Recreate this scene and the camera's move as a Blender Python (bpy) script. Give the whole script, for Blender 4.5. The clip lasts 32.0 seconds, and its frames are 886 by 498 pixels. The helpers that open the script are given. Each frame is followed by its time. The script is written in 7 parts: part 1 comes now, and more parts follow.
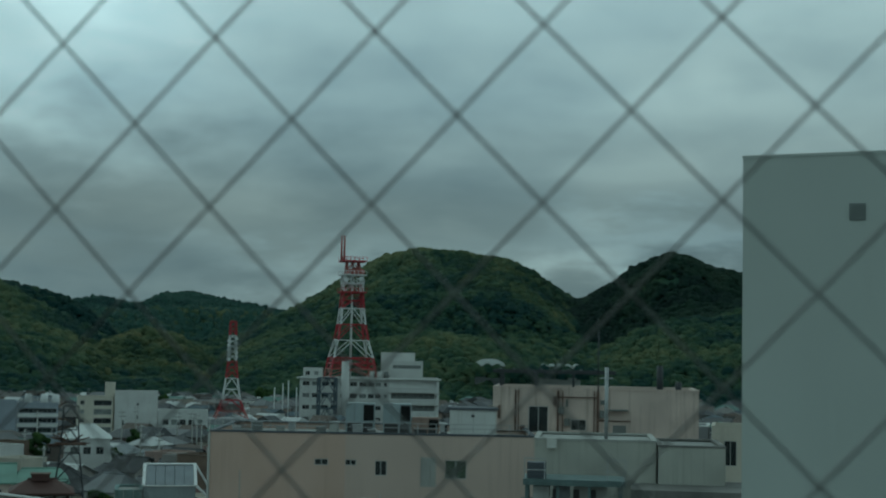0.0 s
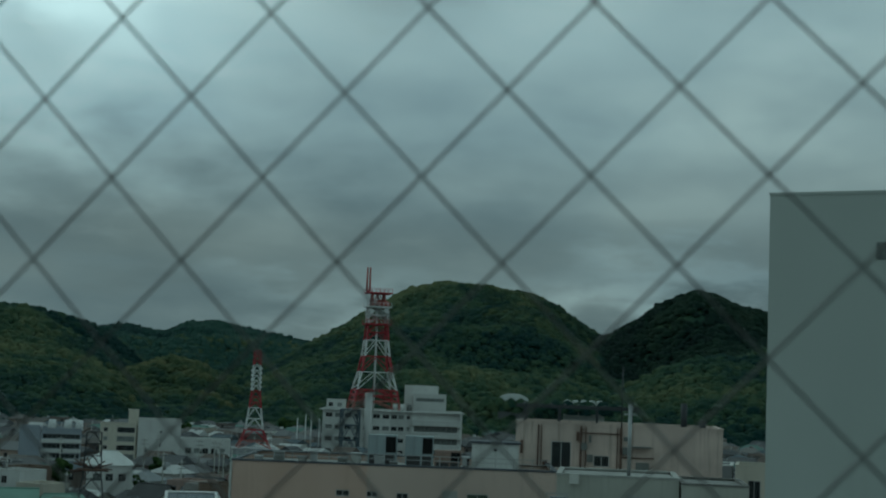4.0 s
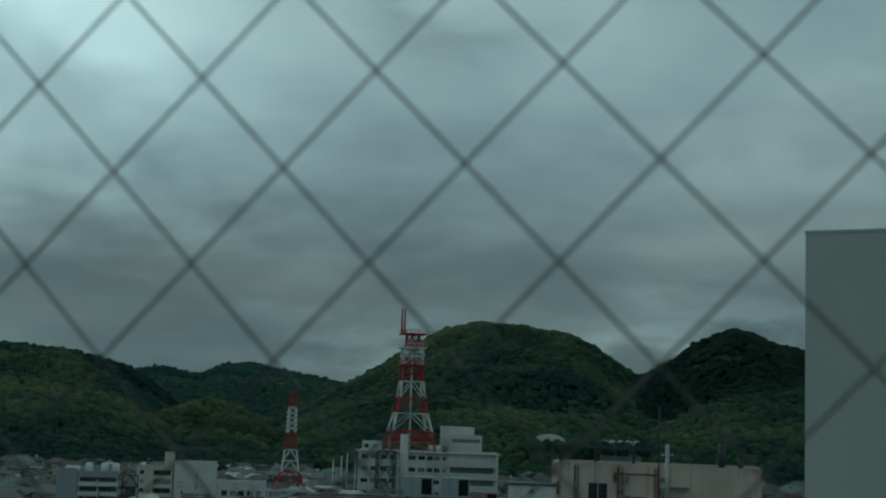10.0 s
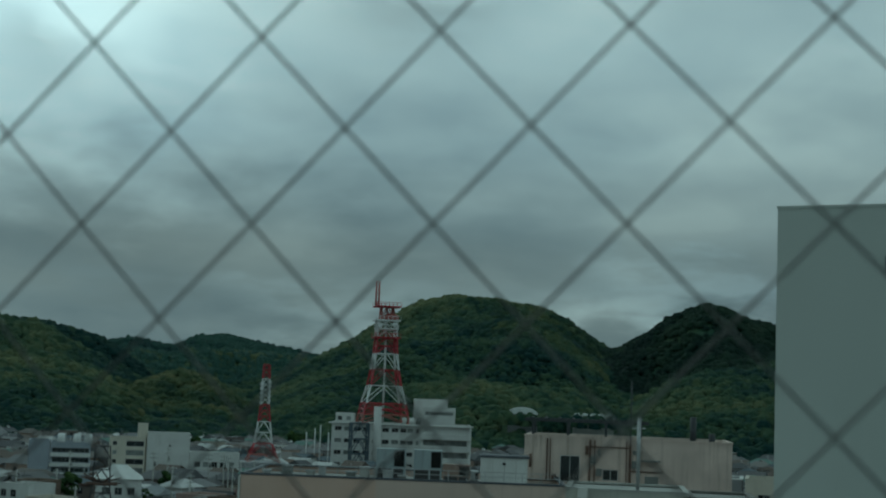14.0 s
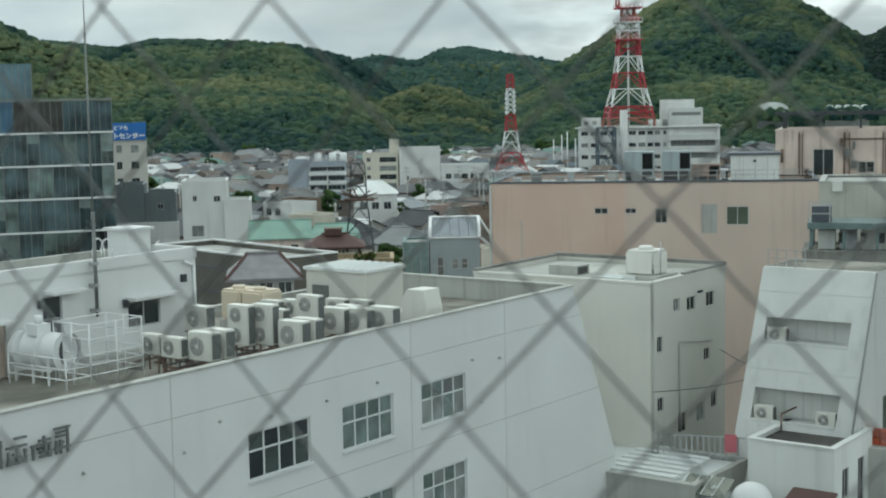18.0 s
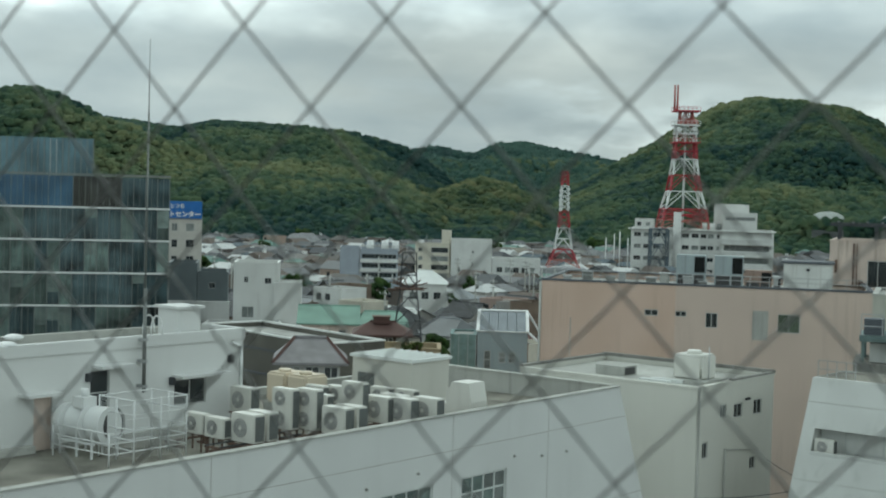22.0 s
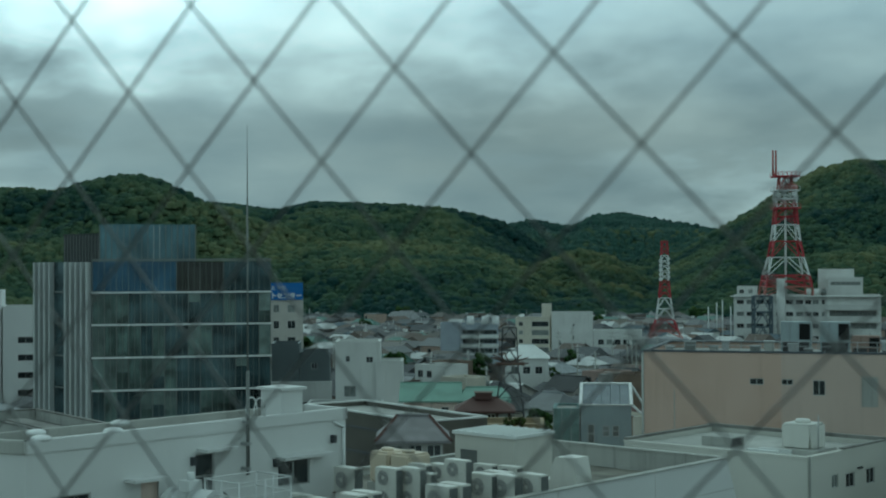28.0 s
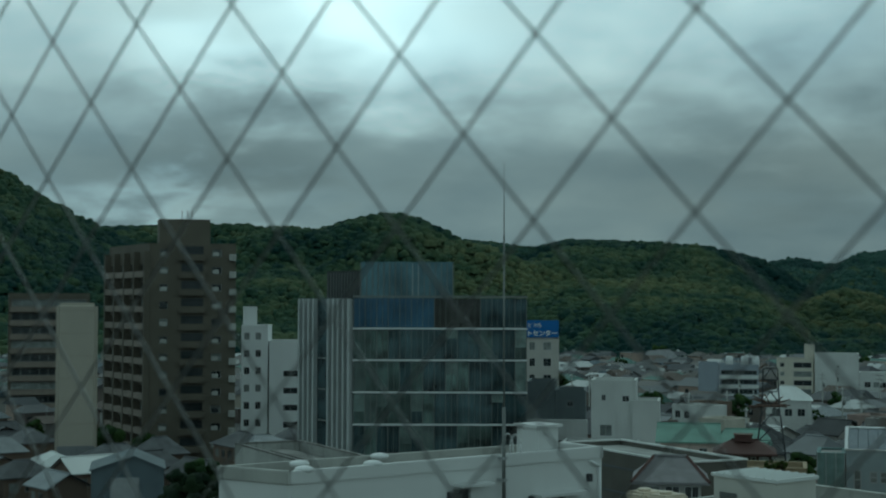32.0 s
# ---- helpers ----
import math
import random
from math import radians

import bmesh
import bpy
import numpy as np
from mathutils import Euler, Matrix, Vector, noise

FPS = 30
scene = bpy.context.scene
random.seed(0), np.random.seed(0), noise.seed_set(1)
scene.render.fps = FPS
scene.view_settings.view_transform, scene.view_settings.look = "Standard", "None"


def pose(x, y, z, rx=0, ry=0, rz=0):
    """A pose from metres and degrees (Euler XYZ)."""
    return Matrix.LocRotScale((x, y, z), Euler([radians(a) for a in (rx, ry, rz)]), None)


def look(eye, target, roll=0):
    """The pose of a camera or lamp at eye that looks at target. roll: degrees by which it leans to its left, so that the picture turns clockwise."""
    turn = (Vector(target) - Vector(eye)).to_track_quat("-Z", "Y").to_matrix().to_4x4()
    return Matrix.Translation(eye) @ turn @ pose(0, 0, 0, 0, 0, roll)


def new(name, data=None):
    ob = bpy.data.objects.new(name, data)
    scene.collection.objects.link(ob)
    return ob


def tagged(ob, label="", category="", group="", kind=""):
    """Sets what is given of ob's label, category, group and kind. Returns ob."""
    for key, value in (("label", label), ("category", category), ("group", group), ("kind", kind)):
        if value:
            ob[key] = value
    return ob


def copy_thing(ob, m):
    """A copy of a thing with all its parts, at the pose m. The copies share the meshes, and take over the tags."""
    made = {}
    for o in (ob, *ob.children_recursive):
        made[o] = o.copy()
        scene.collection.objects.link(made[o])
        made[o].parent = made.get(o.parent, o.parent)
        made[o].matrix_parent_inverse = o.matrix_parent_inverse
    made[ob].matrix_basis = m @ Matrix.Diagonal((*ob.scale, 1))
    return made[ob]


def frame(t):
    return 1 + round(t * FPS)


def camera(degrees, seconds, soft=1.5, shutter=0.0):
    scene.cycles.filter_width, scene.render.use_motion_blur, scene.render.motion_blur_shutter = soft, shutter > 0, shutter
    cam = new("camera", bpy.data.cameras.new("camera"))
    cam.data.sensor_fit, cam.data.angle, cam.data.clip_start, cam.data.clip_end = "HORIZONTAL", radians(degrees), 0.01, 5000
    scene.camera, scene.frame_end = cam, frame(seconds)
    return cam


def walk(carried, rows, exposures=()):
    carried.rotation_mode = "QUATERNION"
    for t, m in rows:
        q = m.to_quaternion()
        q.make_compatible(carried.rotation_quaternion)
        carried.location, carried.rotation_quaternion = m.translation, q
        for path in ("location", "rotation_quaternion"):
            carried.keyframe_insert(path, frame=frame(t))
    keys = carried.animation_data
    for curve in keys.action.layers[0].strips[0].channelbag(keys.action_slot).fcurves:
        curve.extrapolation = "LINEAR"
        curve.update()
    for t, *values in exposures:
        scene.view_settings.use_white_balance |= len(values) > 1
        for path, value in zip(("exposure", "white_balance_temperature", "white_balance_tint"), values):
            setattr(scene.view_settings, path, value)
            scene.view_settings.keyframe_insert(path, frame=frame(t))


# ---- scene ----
# ---- camera and walk ----
cam = camera(34.09, 32.0, soft=2.0)
cam.data.dof.use_dof = True
cam.data.dof.focus_distance = 90.0
cam.data.dof.aperture_fstop = 20.0

EYE_Z = 25.0


def aim(x, y, z, yaw, tilt, roll):
    a, b = radians(yaw), radians(tilt)
    way = Vector((math.sin(a) * math.cos(b), math.cos(a) * math.cos(b), math.sin(b)))
    return look((x, y, z), Vector((x, y, z)) + way * 10.0, roll)


# seconds, eye x y z, yaw to the right, tilt up, roll
PATH = [
    (0, -0.1238, -0.4641, 24.9804, 0.35, 3.90, 1.11),
    (0.5, -0.1179, -0.4590, 24.9725, 0.60, 4.10, 1.29),
    (1, -0.1187, -0.4767, 24.9489, 0.89, 4.35, 1.21),
    (1.5, -0.1074, -0.4825, 24.9293, 0.90, 4.74, 1.10),
    (2, -0.1169, -0.4838, 24.9368, 0.91, 4.84, 1.28),
    (2.5, -0.1079, -0.4779, 24.9130, 0.72, 4.93, 1.32),
    (3, -0.0975, -0.4738, 24.9256, 0.31, 4.96, 1.58),
    (3.5, -0.1027, -0.4755, 24.9272, -0.43, 5.11, 1.94),
    (5.5, -0.0858, -0.4864, 24.9410, -0.92, 5.58, 2.47),
    (6, -0.0766, -0.4727, 24.9632, -0.99, 6.15, 2.40),
    (6.5, -0.0742, -0.4713, 24.9634, -0.98, 6.62, 2.07),
    (7, -0.0743, -0.4679, 24.9561, -1.01, 6.81, 2.15),
    (7.5, -0.0647, -0.4586, 24.9586, -1.12, 6.84, 1.96),
    (8, -0.0707, -0.4483, 24.9583, -1.88, 6.68, 1.98),
    (8.5, -0.0642, -0.4309, 24.9556, -2.34, 6.71, 1.83),
    (9, -0.0831, -0.4266, 24.9518, -2.75, 6.79, 1.77),
    (9.5, -0.0915, -0.4246, 24.9484, -2.69, 6.75, 1.91),
    (10, -0.0771, -0.4169, 24.9513, -2.15, 6.75, 1.92),
    (10.5, -0.0859, -0.4205, 24.9534, -1.72, 6.72, 1.79),
    (11, -0.0824, -0.4182, 24.9479, -1.52, 6.52, 1.88),
    (11.5, -0.0776, -0.4278, 24.9474, -1.39, 6.30, 1.77),
    (12, -0.0723, -0.4267, 24.9346, -1.38, 6.11, 1.65),
    (12.5, -0.0579, -0.4273, 24.9335, -1.42, 5.98, 1.59),
    (13, -0.0498, -0.4228, 24.9363, -1.35, 6.03, 1.85),
    (13.5, -0.0454, -0.4304, 24.9478, -1.31, 6.01, 2.16),
    (15.5, -0.0590, -0.4270, 24.9400, -0.51, 3.73, 1.95),
    (16, -0.0630, -0.4317, 24.9367, -2.01, 2.99, 0.76),
    (16.5, -0.0570, -0.3990, 24.9630, -3.90, 0.67, 0.05),
    (17, -0.0590, -0.3694, 24.9559, -5.96, -2.18, -0.62),
    (17.5, -0.0500, -0.3710, 24.9440, -8.52, -3.86, -1.02),
    (18, -0.0456, -0.3748, 24.9677, -10.62, -5.96, -1.15),
    (18.5, -0.0500, -0.3820, 24.9780, -11.94, -6.54, -0.86),
    (19, -0.0542, -0.3992, 24.9886, -13.00, -6.17, -0.24),
    (19.5, -0.0610, -0.4070, 24.9960, -13.67, -5.39, 0.24),
    (20, -0.0680, -0.4258, 25.0050, -13.46, -4.97, 0.71),
    (20.5, -0.0670, -0.4290, 25.0010, -13.44, -4.51, 1.08),
    (21, -0.0663, -0.4411, 24.9961, -13.28, -4.08, 1.23),
    (21.5, -0.0617, -0.4595, 24.9861, -12.88, -2.98, 1.48),
    (22, -0.0424, -0.4491, 25.0007, -12.60, -2.33, 1.58),
    (22.5, -0.0365, -0.4276, 25.0018, -12.76, -1.53, 1.63),
    (23, -0.0264, -0.4309, 25.0165, -13.10, -0.96, 1.60),
    (23.5, -0.0233, -0.4296, 24.9987, -13.25, -0.28, 1.68),
    (24, -0.0317, -0.4303, 25.0163, -13.25, -0.10, 1.73),
    (24.5, -0.0423, -0.4443, 25.0178, -13.02, 0.62, 1.81),
    (26.5, -0.0327, -0.4965, 25.0041, -11.94, 0.82, 1.28),
    (27, -0.0099, -0.4755, 25.0273, -11.98, 0.38, 0.86),
    (27.5, 0.0005, -0.4348, 25.0037, -14.63, 0.25, 0.14),
    (28, 0.0099, -0.4289, 25.0241, -16.57, 0.60, -0.23),
    (28.5, 0.0106, -0.4153, 25.0264, -18.43, 0.98, -0.18),
    (29, 0.0131, -0.4189, 25.0039, -20.11, 1.23, -0.05),
    (29.5, -0.0102, -0.4063, 25.0011, -21.50, 1.46, 0.03),
    (30, -0.0107, -0.3878, 25.0030, -22.55, 1.69, -0.22),
    (30.5, -0.0202, -0.3927, 25.0034, -23.75, 1.95, -0.09),
    (31, -0.0141, -0.3865, 25.0072, -25.05, 2.17, -0.07),
    (31.5, -0.0153, -0.3939, 25.0161, -26.30, 2.05, -0.02),
    (32, -0.0201, -0.3816, 25.0026, -26.69, 2.11, 0.14),
]
EXPOSURES = [
    (0.0, -1.1, 5720, -8), (3.0, -1.35, 5720, -8), (6.0, -1.45, 5720, -8), (9.0, -1.65, 5720, -8), (12.0, -1.4, 5730, -8), (13.5, -1.3, 5740, -8), (15.5, -1.05, 5820, -6), (16.0, -0.9, 5820, -6), (16.5, -0.2, 5900, -2), (17.0, 0.24, 6150, 0),
    (18.0, 0.50, 6600, 13), (19.0, 0.52, 6800, 15), (20.0, 0.50, 6800, 15), (21.0, 0.47, 6700, 13), (22.0, 0.22, 6600, 10), (23.0, -0.24, 6100, 3),
    (24.0, -0.5, 5900, -3), (27.0, -0.6, 5820, -6), (28.0, -0.63, 5740, -8), (29.5, -0.85, 5740, -8), (31.0, -1.12, 5720, -8), (32.0, -1.12, 5720, -8),
]
walk(cam, [(r[0], aim(*r[1:])) for r in PATH], EXPOSURES)

# ---- world, sun ----
world = bpy.data.worlds.new("overcast_sky")
scene.world = world
world.use_nodes = True
wn, wl = world.node_tree.nodes, world.node_tree.links
wn.clear()
SUN_EL, SUN_AZ = 48.0, -35.0


def wnode(kind, **kw):
    nd = wn.new(kind)
    for key, value in kw.items():
        nd.inputs[key].default_value = value
    return nd


def wmath(op, a, b):
    nd = wn.new("ShaderNodeMath")
    nd.operation = op
    for i, v in enumerate((a, b)):
        if isinstance(v, (int, float)):
            nd.inputs[i].default_value = v
        else:
            wl.new(v, nd.inputs[i])
    return nd.outputs[0]


sky = wn.new("ShaderNodeTexSky")
sky.sky_type = "NISHITA"
sky.sun_disc = False
sky.sun_elevation, sky.sun_rotation = radians(SUN_EL), radians(SUN_AZ)
tc = wn.new("ShaderNodeTexCoord")
sep = wn.new("ShaderNodeSeparateXYZ")
wl.new(tc.outputs["Generated"], sep.inputs[0])
rise = wmath("ADD", wmath("MAXIMUM", sep.outputs[2], 0.0), 0.30)
comb = wn.new("ShaderNodeCombineXYZ")
# the cloud pattern is turned about the zenith
TURN = radians(11)
east = wmath("ADD", wmath("MULTIPLY", sep.outputs[0], math.cos(TURN)), wmath("MULTIPLY", sep.outputs[1], math.sin(TURN)))
north = wmath("SUBTRACT", wmath("MULTIPLY", sep.outputs[1], math.cos(TURN)), wmath("MULTIPLY", sep.outputs[0], math.sin(TURN)))
wl.new(wmath("DIVIDE", east, rise), comb.inputs[0])
wl.new(wmath("DIVIDE", north, rise), comb.inputs[1])
comb.inputs[2].default_value = 3.7
banks = wnode("ShaderNodeTexNoise", Scale=2.3, Detail=4.0, Roughness=0.48, Distortion=0.15)
wl.new(comb.outputs[0], banks.inputs["Vector"])
wisps = wnode("ShaderNodeTexNoise", Scale=6.5, Detail=5.0, Roughness=0.5, Distortion=0.1)
wl.new(comb.outputs[0], wisps.inputs["Vector"])
both = wmath("ADD", wmath("MULTIPLY", banks.outputs["Fac"], 0.68), wmath("MULTIPLY", wisps.outputs["Fac"], 0.32))
ramp = wn.new("ShaderNodeValToRGB")
wl.new(both, ramp.inputs[0])
ramp.color_ramp.elements[0].position, ramp.color_ramp.elements[0].color = 0.34, (0.68, 0.78, 0.85, 1)
ramp.color_ramp.elements[1].position, ramp.color_ramp.elements[1].color = 0.66, (1.20, 1.27, 1.28, 1)
mid = ramp.color_ramp.elements.new(0.50)
mid.color = (0.91, 1.0, 1.045, 1)
faint = wn.new("ShaderNodeVectorMath")
faint.operation = "SCALE"
faint.inputs["Scale"].default_value = 0.10
wl.new(sky.outputs[0], faint.inputs[0])
cover = wn.new("ShaderNodeMix")
cover.data_type = "RGBA"
cover.inputs["Factor"].default_value = 0.97
wl.new(faint.outputs[0], cover.inputs["A"])
wl.new(ramp.outputs[0], cover.inputs["B"])
# the cloud sheet thins out above the hills and closes again overhead
lift = wn.new("ShaderNodeValToRGB")
wl.new(sep.outputs[2], lift.inputs[0])
lift.color_ramp.interpolation = "EASE"
els = lift.color_ramp.elements
els[0].position, els[0].color = 0.0, (0.48, 0.48, 0.48, 1)
els[1].position, els[1].color = 1.0, (0.72, 0.72, 0.72, 1)
for at, v in ((0.05, 0.49), (0.09, 0.50), (0.13, 0.72), (0.18, 0.96), (0.25, 1.20), (0.33, 1.30), (0.60, 0.82)):
    e = els.new(at)
    e.color = (v, v, v, 1)
back = wnode("ShaderNodeBackground", Strength=1.0)
# brighter towards the hidden sun
sunward = wmath("ADD", wmath("MULTIPLY", sep.outputs[0], math.sin(radians(SUN_AZ - 12))), wmath("MULTIPLY", sep.outputs[1], math.cos(radians(SUN_AZ - 12))))
gain = wmath("ADD", 0.86, wmath("MULTIPLY", wmath("POWER", wmath("MAXIMUM", sunward, 0.0), 5.0), 0.45))
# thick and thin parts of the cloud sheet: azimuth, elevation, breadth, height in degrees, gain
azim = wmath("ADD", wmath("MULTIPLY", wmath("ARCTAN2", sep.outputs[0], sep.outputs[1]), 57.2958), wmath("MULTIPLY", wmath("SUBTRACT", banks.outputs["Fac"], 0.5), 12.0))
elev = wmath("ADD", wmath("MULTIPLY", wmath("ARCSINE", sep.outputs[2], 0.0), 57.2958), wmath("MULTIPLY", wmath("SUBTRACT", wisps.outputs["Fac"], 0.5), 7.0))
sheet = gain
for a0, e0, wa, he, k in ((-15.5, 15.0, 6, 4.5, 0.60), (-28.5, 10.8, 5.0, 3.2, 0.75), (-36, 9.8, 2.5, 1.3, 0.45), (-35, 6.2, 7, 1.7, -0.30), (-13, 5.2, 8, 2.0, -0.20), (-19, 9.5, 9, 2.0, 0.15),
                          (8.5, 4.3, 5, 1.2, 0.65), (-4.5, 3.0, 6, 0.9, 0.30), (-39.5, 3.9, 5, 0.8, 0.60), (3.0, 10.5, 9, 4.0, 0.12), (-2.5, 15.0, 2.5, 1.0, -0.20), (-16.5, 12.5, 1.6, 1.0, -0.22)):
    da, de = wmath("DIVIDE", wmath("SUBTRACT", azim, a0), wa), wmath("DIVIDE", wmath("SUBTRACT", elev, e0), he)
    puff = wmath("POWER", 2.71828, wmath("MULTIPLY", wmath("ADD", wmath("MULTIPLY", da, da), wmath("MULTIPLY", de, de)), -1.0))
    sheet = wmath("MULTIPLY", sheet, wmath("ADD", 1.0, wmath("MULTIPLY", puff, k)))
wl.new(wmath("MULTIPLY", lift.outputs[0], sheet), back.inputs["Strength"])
wl.new(cover.outputs["Result"], back.inputs["Color"])
wout = wn.new("ShaderNodeOutputWorld")
wl.new(back.outputs[0], wout.inputs[0])

sun = new("sun", bpy.data.lights.new("sun", "SUN"))
sun.data.energy, sun.data.angle, sun.data.color = 0.55, radians(25), (1.0, 0.97, 0.92)
sa, se = radians(SUN_AZ), radians(SUN_EL)
sun.matrix_world = look((0, 0, 200), (-math.sin(sa) * math.cos(se) * 10, -math.cos(sa) * math.cos(se) * 10, 200 - math.sin(se) * 10))


# ---- materials ----
def mat(name, color, rough=0.8, metal=0.0, var=0.12, scale=0.6, streak=0.0, bump=0.1, bscale=12.0, spread=0.0, tint=None, spec=0.4):
    """Colour with blotches, fine grain, dirt runs down the wall and a spread from thing to thing."""
    m = bpy.data.materials.new(name)
    m.use_nodes = True
    nt = m.node_tree
    N, L = nt.nodes, nt.links
    bs = N["Principled BSDF"]
    bs.inputs["Roughness"].default_value, bs.inputs["Metallic"].default_value = rough, metal
    bs.inputs["Specular IOR Level"].default_value = spec
    co = N.new("ShaderNodeTexCoord")
    big = N.new("ShaderNodeTexNoise")
    big.inputs["Scale"].default_value, big.inputs["Detail"].default_value = scale, 5.0
    L.new(co.outputs["Object"], big.inputs["Vector"])
    rp = N.new("ShaderNodeValToRGB")
    lo, hi = 1 - var, 1 + var
    dark = tint or (1, 1, 1)
    rp.color_ramp.elements[0].position, rp.color_ramp.elements[0].color = 0.32, (color[0] * lo * dark[0], color[1] * lo * dark[1], color[2] * lo * dark[2], 1)
    rp.color_ramp.elements[1].position, rp.color_ramp.elements[1].color = 0.68, (color[0] * hi, color[1] * hi, color[2] * hi, 1)
    L.new(big.outputs["Fac"], rp.inputs[0])
    out = rp.outputs[0]
    if streak:
        mp = N.new("ShaderNodeMapping")
        mp.inputs["Scale"].default_value = (2.2, 2.2, 0.12)
        L.new(co.outputs["Object"], mp.inputs["Vector"])
        st = N.new("ShaderNodeTexNoise")
        st.inputs["Scale"].default_value, st.inputs["Detail"].default_value = 1.3, 6.0
        L.new(mp.outputs[0], st.inputs["Vector"])
        sr = N.new("ShaderNodeValToRGB")
        sr.color_ramp.elements[0].position, sr.color_ramp.elements[0].color = 0.52, (1, 1, 1, 1)
        sr.color_ramp.elements[1].position, sr.color_ramp.elements[1].color = 0.78, (1 - streak, 1 - streak, 1 - streak * 1.05, 1)
        L.new(st.outputs["Fac"], sr.inputs[0])
        mx = N.new("ShaderNodeMix")
        mx.data_type, mx.blend_type = "RGBA", "MULTIPLY"
        mx.inputs["Factor"].default_value = 1.0
        L.new(out, mx.inputs["A"])
        L.new(sr.outputs[0], mx.inputs["B"])
        out = mx.outputs["Result"]
    if spread:
        oi = N.new("ShaderNodeObjectInfo")
        hs = N.new("ShaderNodeHueSaturation")
        mr = N.new("ShaderNodeMapRange")
        mr.inputs["To Min"].default_value, mr.inputs["To Max"].default_value = 1 - spread, 1 + spread
        L.new(oi.outputs["Random"], mr.inputs["Value"])
        L.new(mr.outputs[0], hs.inputs["Value"])
        L.new(out, hs.inputs["Color"])
        out = hs.outputs[0]
    L.new(out, bs.inputs["Base Color"])
    if bump:
        fine = N.new("ShaderNodeTexNoise")
        fine.inputs["Scale"].default_value, fine.inputs["Detail"].default_value = bscale, 4.0
        L.new(co.outputs["Object"], fine.inputs["Vector"])
        bp = N.new("ShaderNodeBump")
        bp.inputs["Strength"].default_value, bp.inputs["Distance"].default_value = bump, 0.03
        L.new(fine.outputs["Fac"], bp.inputs["Height"])
        L.new(bp.outputs[0], bs.inputs["Normal"])
    return m


def leaf_mat(name, lo, hi, hue_noise=0.004):
    """Foliage: each crown its own green, lighter stands drifting over the slope, leafy mottling."""
    m = bpy.data.materials.new(name)
    m.use_nodes = True
    N, L = m.node_tree.nodes, m.node_tree.links
    bs = N["Principled BSDF"]
    bs.inputs["Roughness"].default_value = 0.85
    bs.inputs["Specular IOR Level"].default_value = 0.15
    co = N.new("ShaderNodeTexCoord")
    stand = N.new("ShaderNodeTexNoise")
    stand.inputs["Scale"].default_value, stand.inputs["Detail"].default_value = hue_noise, 3.0
    L.new(co.outputs["Object"], stand.inputs["Vector"])
    geo = N.new("ShaderNodeNewGeometry")
    leafy = N.new("ShaderNodeTexNoise")
    leafy.inputs["Scale"].default_value, leafy.inputs["Detail"].default_value = 0.55, 6.0
    L.new(co.outputs["Object"], leafy.inputs["Vector"])

    def mth(op, a, b):
        nd = N.new("ShaderNodeMath")
        nd.operation = op
        for i, v in enumerate((a, b)):
            if isinstance(v, (int, float)):
                nd.inputs[i].default_value = v
            else:
                L.new(v, nd.inputs[i])
        return nd.outputs[0]
    small = N.new("ShaderNodeTexNoise")
    small.inputs["Scale"].default_value, small.inputs["Detail"].default_value = hue_noise * 4.5, 3.0
    L.new(co.outputs["Object"], small.inputs["Vector"])
    s1 = mth("ADD", mth("MULTIPLY", mth("SUBTRACT", stand.outputs["Fac"], 0.5), 2.5), mth("MULTIPLY", mth("SUBTRACT", small.outputs["Fac"], 0.5), 1.8))
    s2 = mth("MULTIPLY", geo.outputs["Random Per Island"], 0.46)
    s3 = mth("MULTIPLY", mth("SUBTRACT", leafy.outputs["Fac"], 0.5), 0.7)
    fac = mth("ADD", mth("ADD", s1, s2), mth("ADD", s3, 0.12))
    rp = N.new("ShaderNodeValToRGB")
    rp.color_ramp.elements[0].position, rp.color_ramp.elements[0].color = 0.0, (*lo, 1)
    rp.color_ramp.elements[1].position, rp.color_ramp.elements[1].color = 1.0, (*hi, 1)
    for pos_, k, green in ((0.30, 0.20, 1.16), (0.55, 0.42, 1.14), (0.78, 0.68, 1.04)):
        md = rp.color_ramp.elements.new(pos_)
        mixd = [(a * (1 - k) + b * k) for a, b in zip(lo, hi)]
        md.color = (mixd[0], mixd[1] * green, mixd[2], 1)
    L.new(fac, rp.inputs[0])
    L.new(rp.outputs[0], bs.inputs["Base Color"])
    bp = N.new("ShaderNodeBump")
    bp.inputs["Strength"].default_value, bp.inputs["Distance"].default_value = 0.9, 1.6
    L.new(leafy.outputs["Fac"], bp.inputs["Height"])
    L.new(bp.outputs[0], bs.inputs["Normal"])
    return m


def island_mat(name, colors, rough=0.8, bump=0.0):
    """One of the given colours for each separate piece."""
    m = bpy.data.materials.new(name)
    m.use_nodes = True
    N, L = m.node_tree.nodes, m.node_tree.links
    bs = N["Principled BSDF"]
    bs.inputs["Roughness"].default_value = rough
    geo = N.new("ShaderNodeNewGeometry")
    rp = N.new("ShaderNodeValToRGB")
    rp.color_ramp.interpolation = "CONSTANT"
    els = rp.color_ramp.elements
    els[0].color = (*colors[0], 1)
    els[1].position, els[1].color = 1 / len(colors), (*colors[1], 1)
    for i, c in enumerate(colors[2:], 2):
        e = els.new(i / len(colors))
        e.color = (*c, 1)
    L.new(geo.outputs["Random Per Island"], rp.inputs[0])
    L.new(rp.outputs[0], bs.inputs["Base Color"])
    return m


